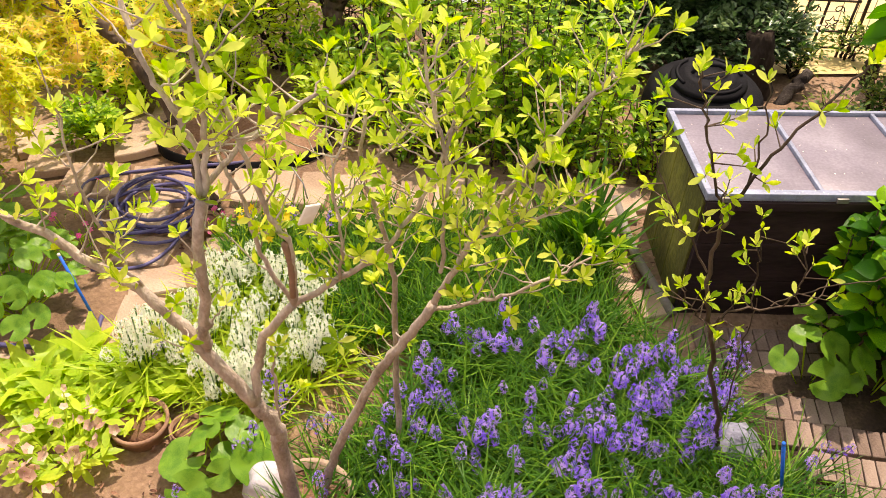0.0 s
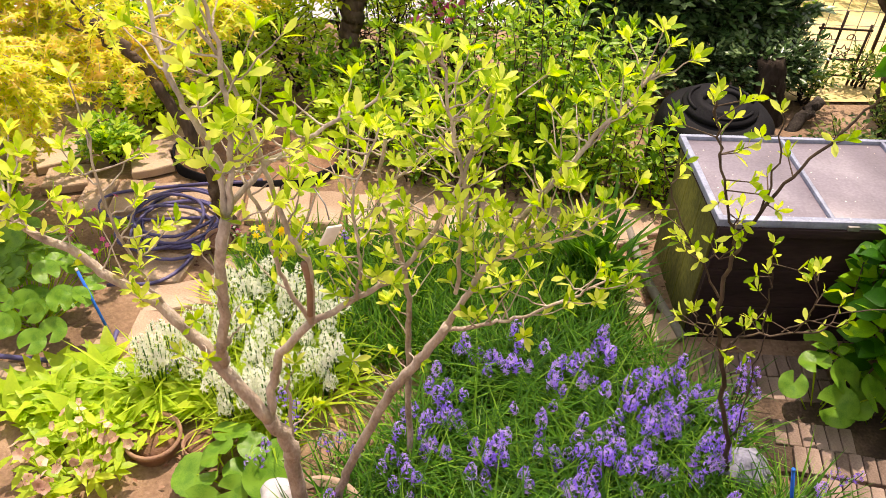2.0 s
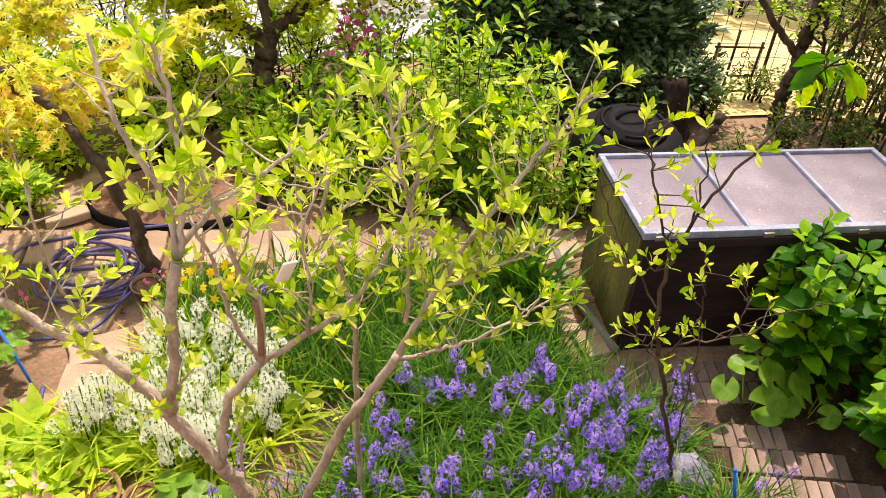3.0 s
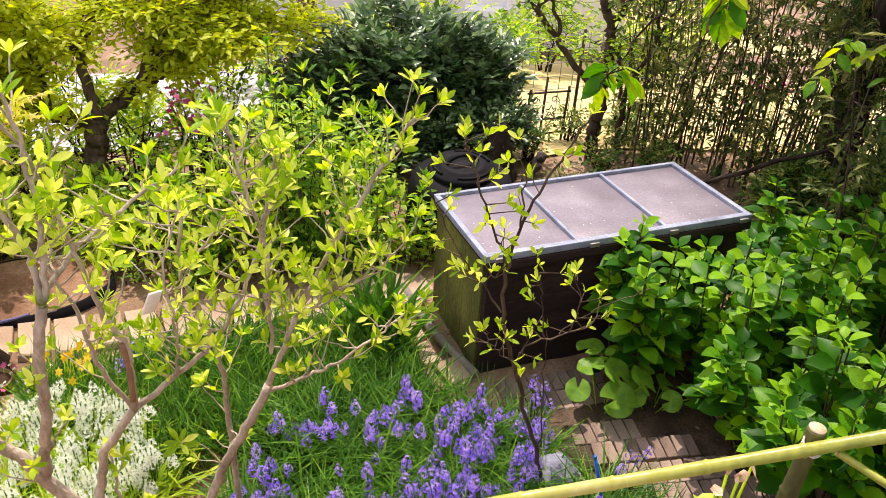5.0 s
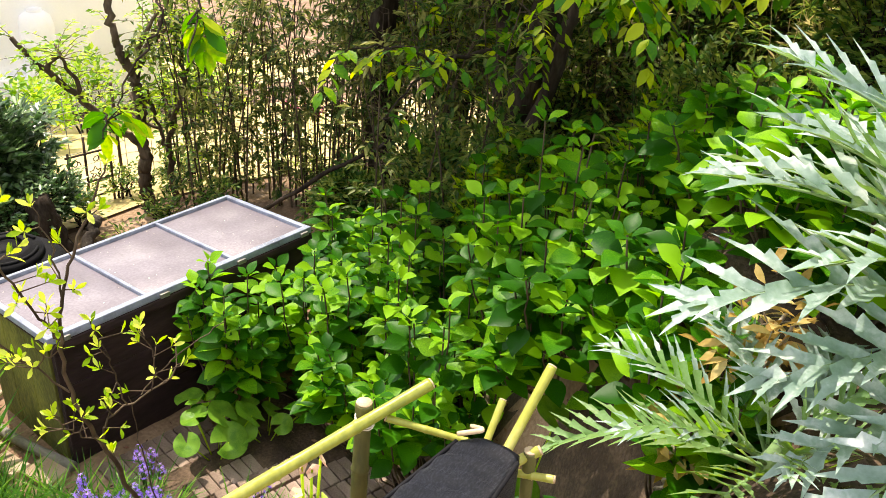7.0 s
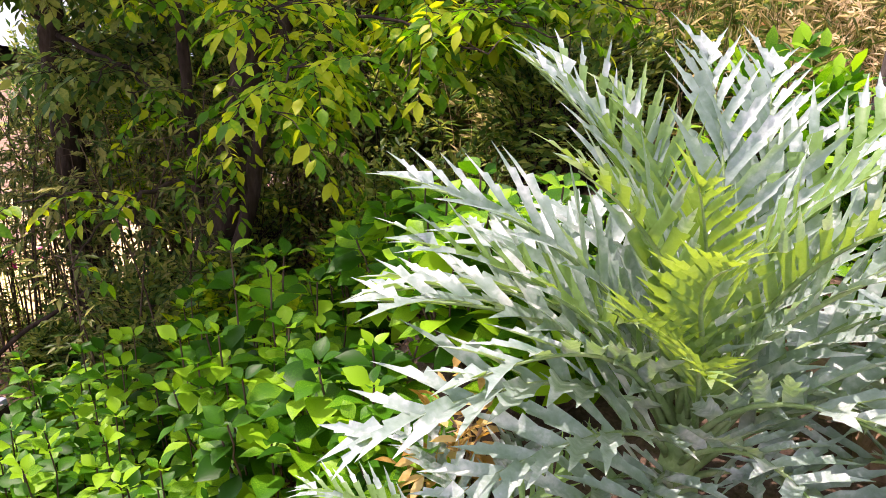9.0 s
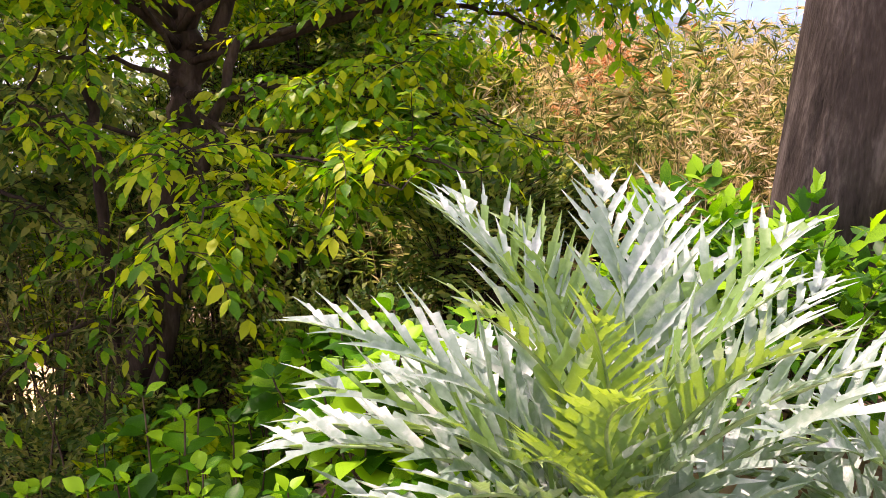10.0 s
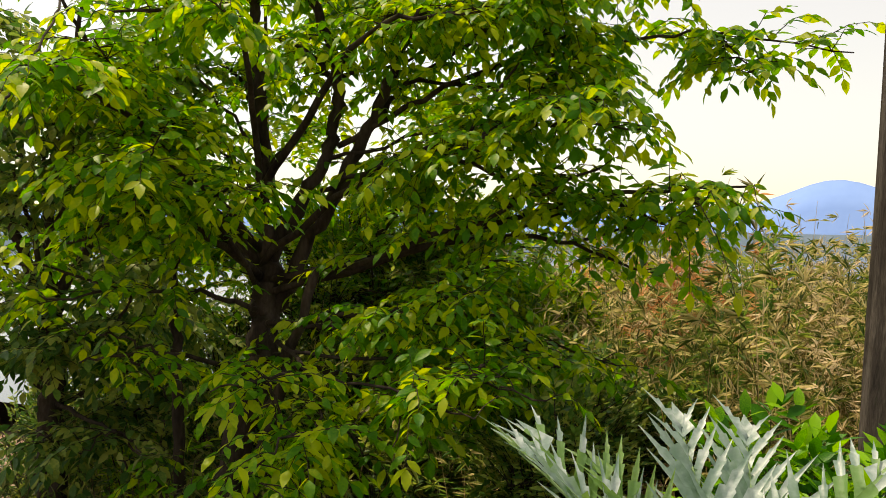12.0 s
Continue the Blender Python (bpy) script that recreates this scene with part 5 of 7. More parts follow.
# two trees over the bank
LEAF_CHERRY = blade(1, 0.52, 3, 0.45, 0.2, 0.22)
tree("cherry_tree", on_ground(3.3, -0.42, -0.1), [([(3.28, -0.42, -0.1), (3.32, -0.45, 1.0), (3.42, -0.58, 2.2), (3.62, -0.70, 3.2), (3.68, -0.70, 3.75)], 0.14, 0.085, 0), ([(3.18, -0.62, -0.1), (3.12, -0.70, 1.2), (3.28, -0.95, 2.6), (3.40, -1.25, 3.7)], 0.07, 0.03, 0.4), ([(3.42, -0.30, -0.1), (3.50, -0.15, 1.4), (3.52, -0.10, 2.8), (3.65, 0.05, 3.9)], 0.06, 0.025, 0.4), ([(3.68, -0.70, 3.7), (3.67, -0.68, 4.4), (3.72, -0.6, 5.2), (3.8, -0.4, 6.2)], 0.06, 0.02, 1.2)] + [([(3.68, -0.72, 3.7), (3.82, -1.05, 4.4), (3.86, -1.15, 4.95), (3.8, -0.95, 5.6), (3.7, -0.9, 6.3)], 0.055, 0.02, 1.2), ([(3.66, -0.72, 3.3), (3.85, -1.2, 4.3), (4.0, -1.6, 5.2), (4.1, -1.9, 6.0)], 0.055, 0.02, 1.2), ([(3.86, -1.15, 4.5), (3.95, -2.0, 4.9), (4.2, -2.8, 5.1), (4.3, -3.5, 5.15), (4.2, -4.3, 4.95)], 0.022, 0.004, 1.5), ([(3.95, -1.6, 4.9), (3.9, -2.4, 5.3), (3.8, -3.2, 5.4)], 0.018, 0.005, 1.4), ([(3.82, -1.05, 4.2), (3.5, -1.9, 4.4), (3.3, -2.7, 4.5), (3.2, -3.3, 4.45)], 0.018, 0.005, 1.2)] + [([(3.66, -0.70, 3.7), (3.0, -0.2, 4.6), (2.6, 0.0, 5.3)], 0.035, 0.01, 0.9), ([(3.68, -0.70, 3.5), (3.9, -0.1, 4.1), (4.2, 0.6, 4.5)], 0.035, 0.01, 1.1), ([(3.64, -0.70, 3.0), (2.64, -0.65, 3.23), (2.44, -0.30, 3.18)], 0.018, 0.005, 0.25), ([(3.64, -0.70, 2.8), (3.20, -1.24, 2.64), (2.77, -1.40, 2.49)], 0.03, 0.007, 0.7), ([(3.64, -0.70, 3.1), (3.55, -1.75, 2.96), (3.55, -2.70, 2.81)], 0.03, 0.007, 1.3), ([(3.64, -0.70, 3.3), (3.65, -1.87, 3.27), (3.68, -2.55, 3.22)], 0.025, 0.007, 1.2)] + [([(3.64, -0.70, 3.5), (2.83, -0.83, 4.06), (2.50, -0.45, 4.11)], 0.018, 0.005, 1.2), ([(3.64, -0.70, 3.3), (2.9, -1.5, 3.12), (2.4, -1.85, 2.98), (2.0, -2.0, 2.80)], 0.016, 0.004, 0.5), ([(2.9, -1.5, 3.12), (2.6, -2.2, 3.12), (2.45, -2.65, 3.06)], 0.010, 0.004, 0.5), ([(3.2, -1.2, 3.2), (2.95, -2.2, 3.2), (2.6, -2.95, 3.14)], 0.012, 0.004, 0.5), ([(2.9, -1.5, 3.12), (2.4, -1.6, 3.2), (1.9, -1.6, 3.2)], 0.010, 0.004, 0.4), ([(3.86, -1.15, 4.95), (4.10, -1.71, 5.14), (3.87, -2.34, 5.26)], 0.014, 0.004, 1.2), ([(3.95, -1.6, 4.9), (4.37, -2.30, 4.92), (4.28, -2.82, 4.98)], 0.014, 0.004, 1.2), ([(3.82, -1.05, 4.4), (4.09, -1.96, 4.60), (3.92, -2.73, 4.45)], 0.014, 0.004, 1.2), ([(3.8, -0.95, 5.6), (4.22, -1.14, 5.41), (4.18, -1.51, 5.75)], 0.014, 0.004, 1.2), ([(3.67, -0.68, 4.4), (3.47, -0.21, 5.02), (3.10, 0.16, 5.20)], 0.014, 0.004, 1.2), ([(3.66, -0.70, 4.0), (3.32, -0.56, 4.50), (2.83, -0.31, 4.63)], 0.014, 0.004, 1.0), ([(3.64, -0.70, 3.4), (2.89, -0.59, 3.56), (2.14, -0.38, 3.56)], 0.02, 0.005, 0.7), ([(3.64, -0.70, 3.8), (2.66, -0.55, 4.53), (1.87, -0.51, 4.71)], 0.03, 0.007, 1.2), ([(3.64, -0.70, 3.6), (2.63, -0.77, 4.01), (2.35, -0.31, 3.85)], 0.03, 0.007, 1.2), ([(3.64, -0.70, 3.7), (3.48, -1.76, 4.37), (3.41, -2.66, 4.18)], 0.03, 0.007, 1.2), ([(3.64, -0.70, 3.5), (3.49, -1.98, 3.89), (3.49, -2.99, 4.27)], 0.025, 0.007, 1.2)] + [([(3.64, -0.70, 4.2), (3.39, -1.61, 5.11), (3.26, -2.38, 5.14)], 0.03, 0.007, 1.2), ([(3.64, -0.70, 3.3), (3.12, -1.72, 3.44), (3.64, -2.43, 3.42)], 0.025, 0.007, 1.1), ([(3.64, -0.70, 4.0), (2.84, -1.07, 5.04), (2.27, -0.71, 5.06)], 0.025, 0.007, 1.1), ([(3.64, -0.70, 3.6), (3.75, -2.39, 3.89), (3.83, -3.16, 3.70)], 0.025, 0.006, 1.0), ([(3.64, -0.70, 3.5), (3.74, -2.74, 4.09), (3.50, -3.79, 4.16)], 0.025, 0.006, 0.8), ([(3.40, -0.56, 1.9), (2.50, -0.56, 2.04), (2.34, -0.61, 1.88)], 0.02, 0.006, 0.22)] + [([(2.6, 0.0, 5.3), (1.6, -0.8, 4.6), (0.8, -0.95, 3.9), (0.22, -1.12, 2.95)], 0.007, 0.005, 0), ([(0.8, -0.95, 3.9), (0.24, -1.26, 3.13), (0.14, -1.37, 2.92), (0.02, -1.47, 2.76)], 0.006, 0.003, 0.1, 0.16), ([(0.22, -1.12, 2.95), (0.10, -1.15, 2.75), (-0.03, -1.14, 2.58), (-0.12, -1.12, 2.42)], 0.005, 0.003, 0.1, 0.16)],
    "spreading tree with a dark forked trunk and drooping fresh leaves", LEAF_CHERRY, 0.10, L_CHERRY, BARK_DARK, 20, 0.50, 0.26, 8.5, 0.1, 2)
# shade on this tree is put into its leaf colour, the darker undergrowth green
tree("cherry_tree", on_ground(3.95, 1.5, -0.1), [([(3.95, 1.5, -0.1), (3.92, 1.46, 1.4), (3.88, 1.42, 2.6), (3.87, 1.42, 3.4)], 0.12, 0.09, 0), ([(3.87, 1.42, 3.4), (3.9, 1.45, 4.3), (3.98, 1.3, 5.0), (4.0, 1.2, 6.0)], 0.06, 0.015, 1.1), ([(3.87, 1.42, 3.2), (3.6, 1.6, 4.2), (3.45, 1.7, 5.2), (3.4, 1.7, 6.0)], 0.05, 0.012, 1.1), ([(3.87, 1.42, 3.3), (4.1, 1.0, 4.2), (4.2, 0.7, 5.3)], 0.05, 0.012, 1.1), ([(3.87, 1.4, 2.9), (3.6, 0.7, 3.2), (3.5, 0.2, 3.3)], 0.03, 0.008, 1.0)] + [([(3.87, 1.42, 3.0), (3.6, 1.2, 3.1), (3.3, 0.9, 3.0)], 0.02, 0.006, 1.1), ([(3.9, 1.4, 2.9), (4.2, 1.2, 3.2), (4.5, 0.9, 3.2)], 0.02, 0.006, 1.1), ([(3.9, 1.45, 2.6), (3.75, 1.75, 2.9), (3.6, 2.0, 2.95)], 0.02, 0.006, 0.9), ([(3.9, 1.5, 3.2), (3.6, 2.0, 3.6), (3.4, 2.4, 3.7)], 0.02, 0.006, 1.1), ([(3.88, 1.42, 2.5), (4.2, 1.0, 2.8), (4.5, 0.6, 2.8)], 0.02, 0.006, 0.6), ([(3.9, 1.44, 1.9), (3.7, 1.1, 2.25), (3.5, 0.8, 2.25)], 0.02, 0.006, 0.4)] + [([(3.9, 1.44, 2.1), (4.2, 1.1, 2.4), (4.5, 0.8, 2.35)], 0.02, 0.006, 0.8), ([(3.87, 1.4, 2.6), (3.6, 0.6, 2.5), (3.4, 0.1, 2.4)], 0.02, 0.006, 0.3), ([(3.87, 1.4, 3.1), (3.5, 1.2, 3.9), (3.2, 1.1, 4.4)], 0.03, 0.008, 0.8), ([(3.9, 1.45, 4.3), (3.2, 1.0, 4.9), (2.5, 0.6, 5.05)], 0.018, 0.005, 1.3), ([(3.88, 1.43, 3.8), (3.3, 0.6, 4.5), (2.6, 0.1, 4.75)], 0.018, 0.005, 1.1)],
    "slender tree with drooping leaves behind the bamboo, coloured darker for the shade there", LEAF_CHERRY, 0.105, L_UNDER, BARK_DARK, 32, 0.5, 0.25, 9, 0.1, 2)
tree("background_tree", on_ground(6.0, 0.4, -0.1), [([(6.0, 0.4, -0.9), (5.95, 0.4, 1.5), (5.9, 0.35, 3.0)], 0.12, 0.08, 0), ([(5.9, 0.35, 3.0), (5.6, 1.4, 4.2), (5.3, 2.4, 5.2)], 0.05, 0.012, 0.75), ([(5.9, 0.35, 3.0), (5.7, 0.6, 4.6), (5.6, 0.6, 6.3)], 0.05, 0.012, 0.75), ([(5.9, 0.35, 2.9), (5.8, -0.7, 4.2), (5.8, -1.4, 5.2)], 0.05, 0.012, 0.75), ([(5.9, 0.35, 2.8), (5.7, -0.8, 3.2), (5.6, -1.7, 3.7)], 0.04, 0.012, 0.75), ([(5.9, 0.35, 2.8), (5.4, 1.2, 3.2), (4.9, 2.2, 3.6)], 0.04, 0.012, 0.75)] + [([(5.9, 0.35, 2.4), (5.6, -0.4, 2.5), (5.4, -1.0, 2.4)], 0.04, 0.012, 0.75), ([(5.9, 0.35, 2.9), (6.2, -0.2, 3.6), (6.4, -0.9, 3.9), (6.5, -1.7, 3.8)], 0.04, 0.012, 0.8), ([(5.9, 0.35, 2.9), (6.1, 0.9, 3.5), (6.3, 1.6, 3.8)], 0.04, 0.012, 0.75)],
    "leafy tree behind the bamboo on the hillside", LEAF_LOW, 0.125, L_CHERRY, BARK_DARK, 46, 0.65, 0.2, 11, 0.2, 2)
tree("background_tree", on_ground(5.5, 3.2, -0.1), [
    ([(5.5, 3.2, -1.2), (5.5, 3.2, 1.0), (5.45, 3.1, 3.3)], 0.08, 0.05, 0),
    ([(5.45, 3.1, 3.3), (5.2, 2.6, 3.9), (4.9, 2.1, 4.4)], 0.04, 0.012, 1.2),
    ([(5.45, 3.1, 3.3), (5.6, 2.4, 3.7), (5.7, 1.6, 3.9)], 0.04, 0.012, 1.2),
    ([(5.45, 3.1, 3.3), (5.3, 3.2, 4.3), (5.1, 3.2, 5.2)], 0.04, 0.012, 1.2),
    ([(5.45, 3.1, 3.3), (5.5, 2.5, 4.5), (5.4, 2.0, 5.4)], 0.04, 0.012, 1.2)],
    "leafy tree on the slope behind the bamboo", LEAF_LOW, 0.125, L_CHERRY, BARK_DARK, 46, 0.6, 0.15, 11, 0.2, 2)
for x, y, w, ht in ((2.85, -0.75, 0.4, 1.3), (2.6, -1.6, 0.42, 1.2), (3.0, -1.9, 0.45, 1.3)):
    bush("shrub", on_ground(x, y), (w, w, ht), 8, 420, LEAF_CHERRY, 0.08, L_CHERRY, BARK_DARK, "leafy shrub under the trees beside the hydrangeas", "shrub", 0.2, 7, "shrubs under the trees", 0.4)
# leafy thicket behind the bamboo
for k, (x, y, w, ht) in enumerate(((5.5, 2.9, 0.7, 3.6), (5.7, 2.0, 0.7, 3.5), (5.8, 1.0, 0.7, 2.6), (6.2, 0.1, 0.8, 2.9), (6.4, -0.9, 0.8, 2.2), (6.3, -1.8, 0.75, 1.6), (5.2, -0.2, 0.7, 2.2))):
    bush("thicket", on_ground(x, y, -0.1), (w, w, ht), 9, 1150, LEAF_LOW, 0.10, L_CHERRY if k % 2 else L_UNDER, BARK_DARK, "dense leafy thicket on the shaded hillside", "shrub", 0.3, 7, "hillside thicket", 0.5)
# dark undergrowth below them
for x, y, w, h in ((3.1, -1.3, 0.6, 1.2), (3.6, -2.0, 0.6, 1.4), (2.6, -1.6, 0.5, 0.9), (4.2, -1.3, 0.7, 1.6), (3.2, -2.8, 0.5, 1.0), (4.4, -2.6, 0.6, 1.5), (3.1, 1.0, 0.4, 0.7), (4.0, -0.3, 0.6, 1.9), (3.7, -1.5, 0.5, 2.1), (5.6, -1.6, 0.9, 1.9), (6.0, -0.4, 1.0, 2.6), (5.0, -2.2, 0.7, 1.2), (6.6, -1.2, 0.9, 2.0), (4.9, -0.9, 0.8, 1.9), (5.4, 0.8, 0.8, 2.8), (5.3, 0.1, 0.8, 2.6), (3.35, 0.35, 0.5, 1.2)) + ((2.9, -0.3, 0.4, 0.95), (3.0, -1.1, 0.5, 1.3), (3.02, -0.66, 0.42, 1.6)):
    bush("undergrowth", on_ground(x, y), (w, w, h), 8, 380, LEAF_LOW, 0.075, L_UNDER, BARK_DARK, "tangled dark undergrowth in the shade of the trees", "shrub", 0.4, 7, "undergrowth", 0.35)


# hydrangeas on the bank
def hydrangea(x, y, w, h, n):
    at = on_ground(x, y, -0.03)
    h *= 1.28 if y > -1.9 else 0.95
    t = thing("hydrangea", at, "hydrangea bush with broad fresh green leaves", "shrub", "hydrangeas")
    g = Growth()
    for k in range(n):
        a, r = rng.uniform(0, 6.28), w * math.sqrt(rng.uniform(0.02, 1))
        e = np.array((r * math.cos(a), r * math.sin(a), h * rng.uniform(0.42, 1.18) * (1 - 0.38 * (r / w) ** 2)))
        line = g.limb(bend(e * (0.35, 0.35, 0), e * (0.8, 0.8, 0.5), e, n=4, jit=0.006), 0.006, 0.004, 5)
        for lev, (u, size, many, lift) in enumerate(((1.0, 0.085, 4, 0.75), (0.97, 0.13, 4, 0.32), (0.86, 0.155, 2, 0.12), (0.68, 0.14, 2, -0.05))):
            if lev == 3 and rng.uniform() < 0.4:
                continue
            p = line[int(u * (len(line) - 1))]
            a0 = rng.uniform(0, 3.14) + lev * 1.57
            for j in range(many):
                q = a0 + 2 * math.pi * j / many + rng.uniform(-0.2, 0.2)
                ax = (math.cos(q), math.sin(q), lift + rng.uniform(-0.2, 0.2))
                g.leaf(p + np.array((math.cos(q), math.sin(q), 0)) * 0.015, ax, np.array((0, 0, 1)) + rng.normal(0, 0.25, 3), size * rng.uniform(0.7, 1.2))
    g.wood("branchwork", BARK_MID, t)["kind"] = "stuff"
    g.foliage("foliage", blade(1, 0.70, 6, 0.47, 0.32, 0.22, 0.0, 0.05), L_HYDR, t)


for x, y, w, h, n in ((0.95, -0.25, 0.3, 0.82, 28), (1.45, -0.45, 0.4, 0.8, 34), (1.95, -0.7, 0.42, 1.0, 38), (1.35, -1.1, 0.42, 0.95, 38), (1.9, -1.35, 0.45, 1.24, 44), (1.1, -1.75, 0.4, 0.9, 38), (1.6, -2.0, 0.45, 1.35, 48), (1.15, -2.35, 0.36, 0.85, 36), (0.75, -2.05, 0.28, 0.6, 22), (1.85, -2.7, 0.42, 0.55, 30), (0.95, -2.85, 0.32, 0.66, 28), (0.55, -2.65, 0.24, 0.6, 20), (2.35, -2.1, 0.42, 1.22, 40), (2.4, -1.0, 0.4, 1.05, 34), (2.15, 0.0, 0.35, 0.8, 26), (0.62, -3.1, 0.2, 0.75, 16)) + ((1.35, -3.05, 0.3, 0.75, 24), (0.36, -2.80, 0.18, 0.42, 10), (0.24, -3.02, 0.14, 0.3, 7), (1.1, -3.35, 0.25, 0.5, 16), (1.55, -3.5, 0.3, 0.5, 18), (1.8, -3.2, 0.32, 0.6, 20)):
    hydrangea(x, y, w, h, n)


# round-leaved plants: every leaf is a part
def round_leaf():
    bm = bmesh.new()
    rows = []
    rings, seg = 4, 44
    c = bm.verts.new((0, 0, -0.10))
    for i in range(1, rings + 1):
        row = []
        for k in range(seg + 1):
            a = radians(-90 + 18) + radians(360 - 36) * k / seg
            s = i / rings
            r = s * (1 + 0.018 * math.sin(22 * a) * s + 0.10 * math.cos(a - math.pi / 2))
            row.append(bm.verts.new((r * 0.5 * math.cos(a), r * 0.5 * math.sin(a), -0.10 + 0.13 * s - 0.06 * s * s + 0.035 * math.sin(4 * a + 0.5) * s * s)))
        rows.append(row)
    for k in range(seg):
        bm.faces.new((c, rows[0][k], rows[0][k + 1]))
        for i in range(rings - 1):
            bm.faces.new((rows[i][k], rows[i + 1][k], rows[i + 1][k + 1], rows[i][k + 1]))
    me = bpy.data.meshes.new("leaf")
    bm.to_mesh(me)
    bm.free()
    me.materials.append(L_FARF)
    me.polygons.foreach_set("use_smooth", [True] * len(me.polygons))
    return me


ROUND = round_leaf()


def leopard_plant(x, y, spread, n, size, tall, label):
    at = on_ground(x, y)
    t = thing("leopard_plant", at, label, "plant", "round-leaved plants")
    stalks = []
    for k in range(n):
        a, r = 2.4 * k + rng.uniform(-0.3, 0.3), spread * math.sqrt((k + 0.5) / n)
        p = Vector((r * math.cos(a), r * math.sin(a), tall * rng.uniform(0.55, 1.1)))
        p.z += ground_at(x + p.x, y + p.y) - at[2]
        ob = new("leaf", ROUND)
        ob.parent = t
        tilt = Vector((0.5 * math.cos(a) + rng.normal(0, 0.2), 0.5 * math.sin(a) - 0.25 + rng.normal(0, 0.2), 1)).normalized()
        ob.matrix_local = Matrix.LocRotScale(p, tilt.to_track_quat("Z", "Y") @ Euler((0, 0, a)).to_quaternion(), [size * rng.uniform(0.65, 1.2)] * 3)
        stalks.append(tube(bend((p.x * 0.25, p.y * 0.25, 0), (p.x * 0.7, p.y * 0.7, p.z * 0.6), (p.x, p.y, p.z - 0.02), n=3), 0.004, 5))
    part("stalk_growth", join(*stalks), L_LILY, t)["kind"] = "stuff"


leopard_plant(-3.68, 0.02, 0.42, 62, 0.13, 0.34, "clump of leopard plants with glossy round leaves by the path")
leopard_plant(-3.95, 0.45, 0.30, 20, 0.15, 0.34, "clump of leopard plants with glossy round leaves")
leopard_plant(-2.36, -1.03, 0.24, 9, 0.20, 0.2, "leopard plant with large pale green round leaves")
leopard_plant(0.62, -0.50, 0.24, 7, 0.19, 0.30, "leopard plant with large round leaves by the pavers")
leopard_plant(0.92, -0.58, 0.22, 6, 0.18, 0.3, "leopard plant with large round leaves by the cold frame")
leopard_plant(0.45, -2.35, 0.26, 9, 0.21, 0.5, "leopard plant with large round leaves on the bank")
leopard_plant(0.78, -2.35, 0.22, 6, 0.21, 0.45, "leopard plant with large round leaves under hydrangeas")


# ---- flower beds ----
def clump(name, n_blades, blade_len, n_spikes, spike, petal, label, group, floret=0.017, blades=None, width=0.035, bloom=13):
    """A clump of strap leaves with flower spikes of small bells; built once, then copied."""
    t = thing(name, (0, 0, -5), label, "flowers", group)
    g = Growth()
    for k in range(n_blades):
        a = rng.uniform(0, 6.28)
        p = np.array((rng.normal(0, 0.05), rng.normal(0, 0.05), 0))
        s = rng.uniform(0.5, 1.0)
        g.leaf(p, (math.cos(a) * s, math.sin(a) * s, rng.uniform(0.5, 1.6)), (-math.cos(a), -math.sin(a), 0.8), blade_len * rng.uniform(0.6, 1.15))
    g.foliage("foliage", blade(1, width, 5, 0.35, 0.3, 0.42), blades or L_GRASS, t)
    stems, pos, ax, sz = [], [], [], []
    for k in range(n_spikes):
        a, r = rng.uniform(0, 6.28), rng.uniform(0.01, 0.07)
        top = np.array((r * 1.5 * math.cos(a), r * 1.5 * math.sin(a), spike * rng.uniform(0.75, 1.15)))
        line = bend(top * (0.4, 0.4, 0), top * (0.7, 0.7, 0.6), top, n=4)
        stems.append(tube(line, 0.003, 4))
        for j in range(bloom):
            u = j / bloom
            q = top - (0, 0, 0.08 * u)
            b = j * 2.4 + rng.uniform(-0.4, 0.4)
            d = np.array((math.cos(b), math.sin(b), 0.1))
            pos.append(q + d * (0.014 + 0.018 * u))
            ax.append(d + (0, 0, rng.uniform(-0.5, 0.3)))
            sz.append(floret * rng.uniform(0.7, 1.25) * (0.7 + 0.5 * u))
    part("stalk_growth", join(*stems), L_GRASS, t)["kind"] = "stuff"
    up = unit(np.array(ax))
    side = unit(np.cross(up, rng.normal(0, 1, (len(ax), 3))))
    part("blossom", strew(star(6, 0.3), pos, side, up, sz), petal, t, "small starry bells")["kind"] = "stuff"
    return t


def plant_out(models, spots, dz=0.0):
    """Copies of the models at the spots; the models themselves take the first spots."""
    spots = list(spots)
    for k, (x, y) in enumerate(spots):
        m = pose(x, y, ground_at(x, y) + dz, rng.uniform(-6, 6), rng.uniform(-6, 6), rng.uniform(0, 360))
        if k < len(models):
            models[k].matrix_basis = m
        else:
            ob = copy_thing(models[k % len(models)], m)
            s = rng.uniform(0.8, 1.15)
            ob.scale = (s, s, s)


def in_shape(n, inside, x0, x1, y0, y1, gap):
    out, tries = [], 0
    while len(out) < n and tries < 9000:
        tries += 1
        p = (rng.uniform(x0, x1), rng.uniform(y0, y1))
        if inside(*p) and all(math.hypot(p[0] - q[0], p[1] - q[1]) > gap for q in out):
            out.append(p)
    return out


def blue_bed(x, y):
    right = -0.12 + 0.6 * (-0.4 - y) if y < -0.4 else -0.12 - 1.5 * (y + 0.4)
    left = -1.42 - 0.65 * (-0.5 - y)
    return left < x < right and -1.5 < y < -0.15 and math.hypot(x - 0.12, y + 1.08) > 0.17


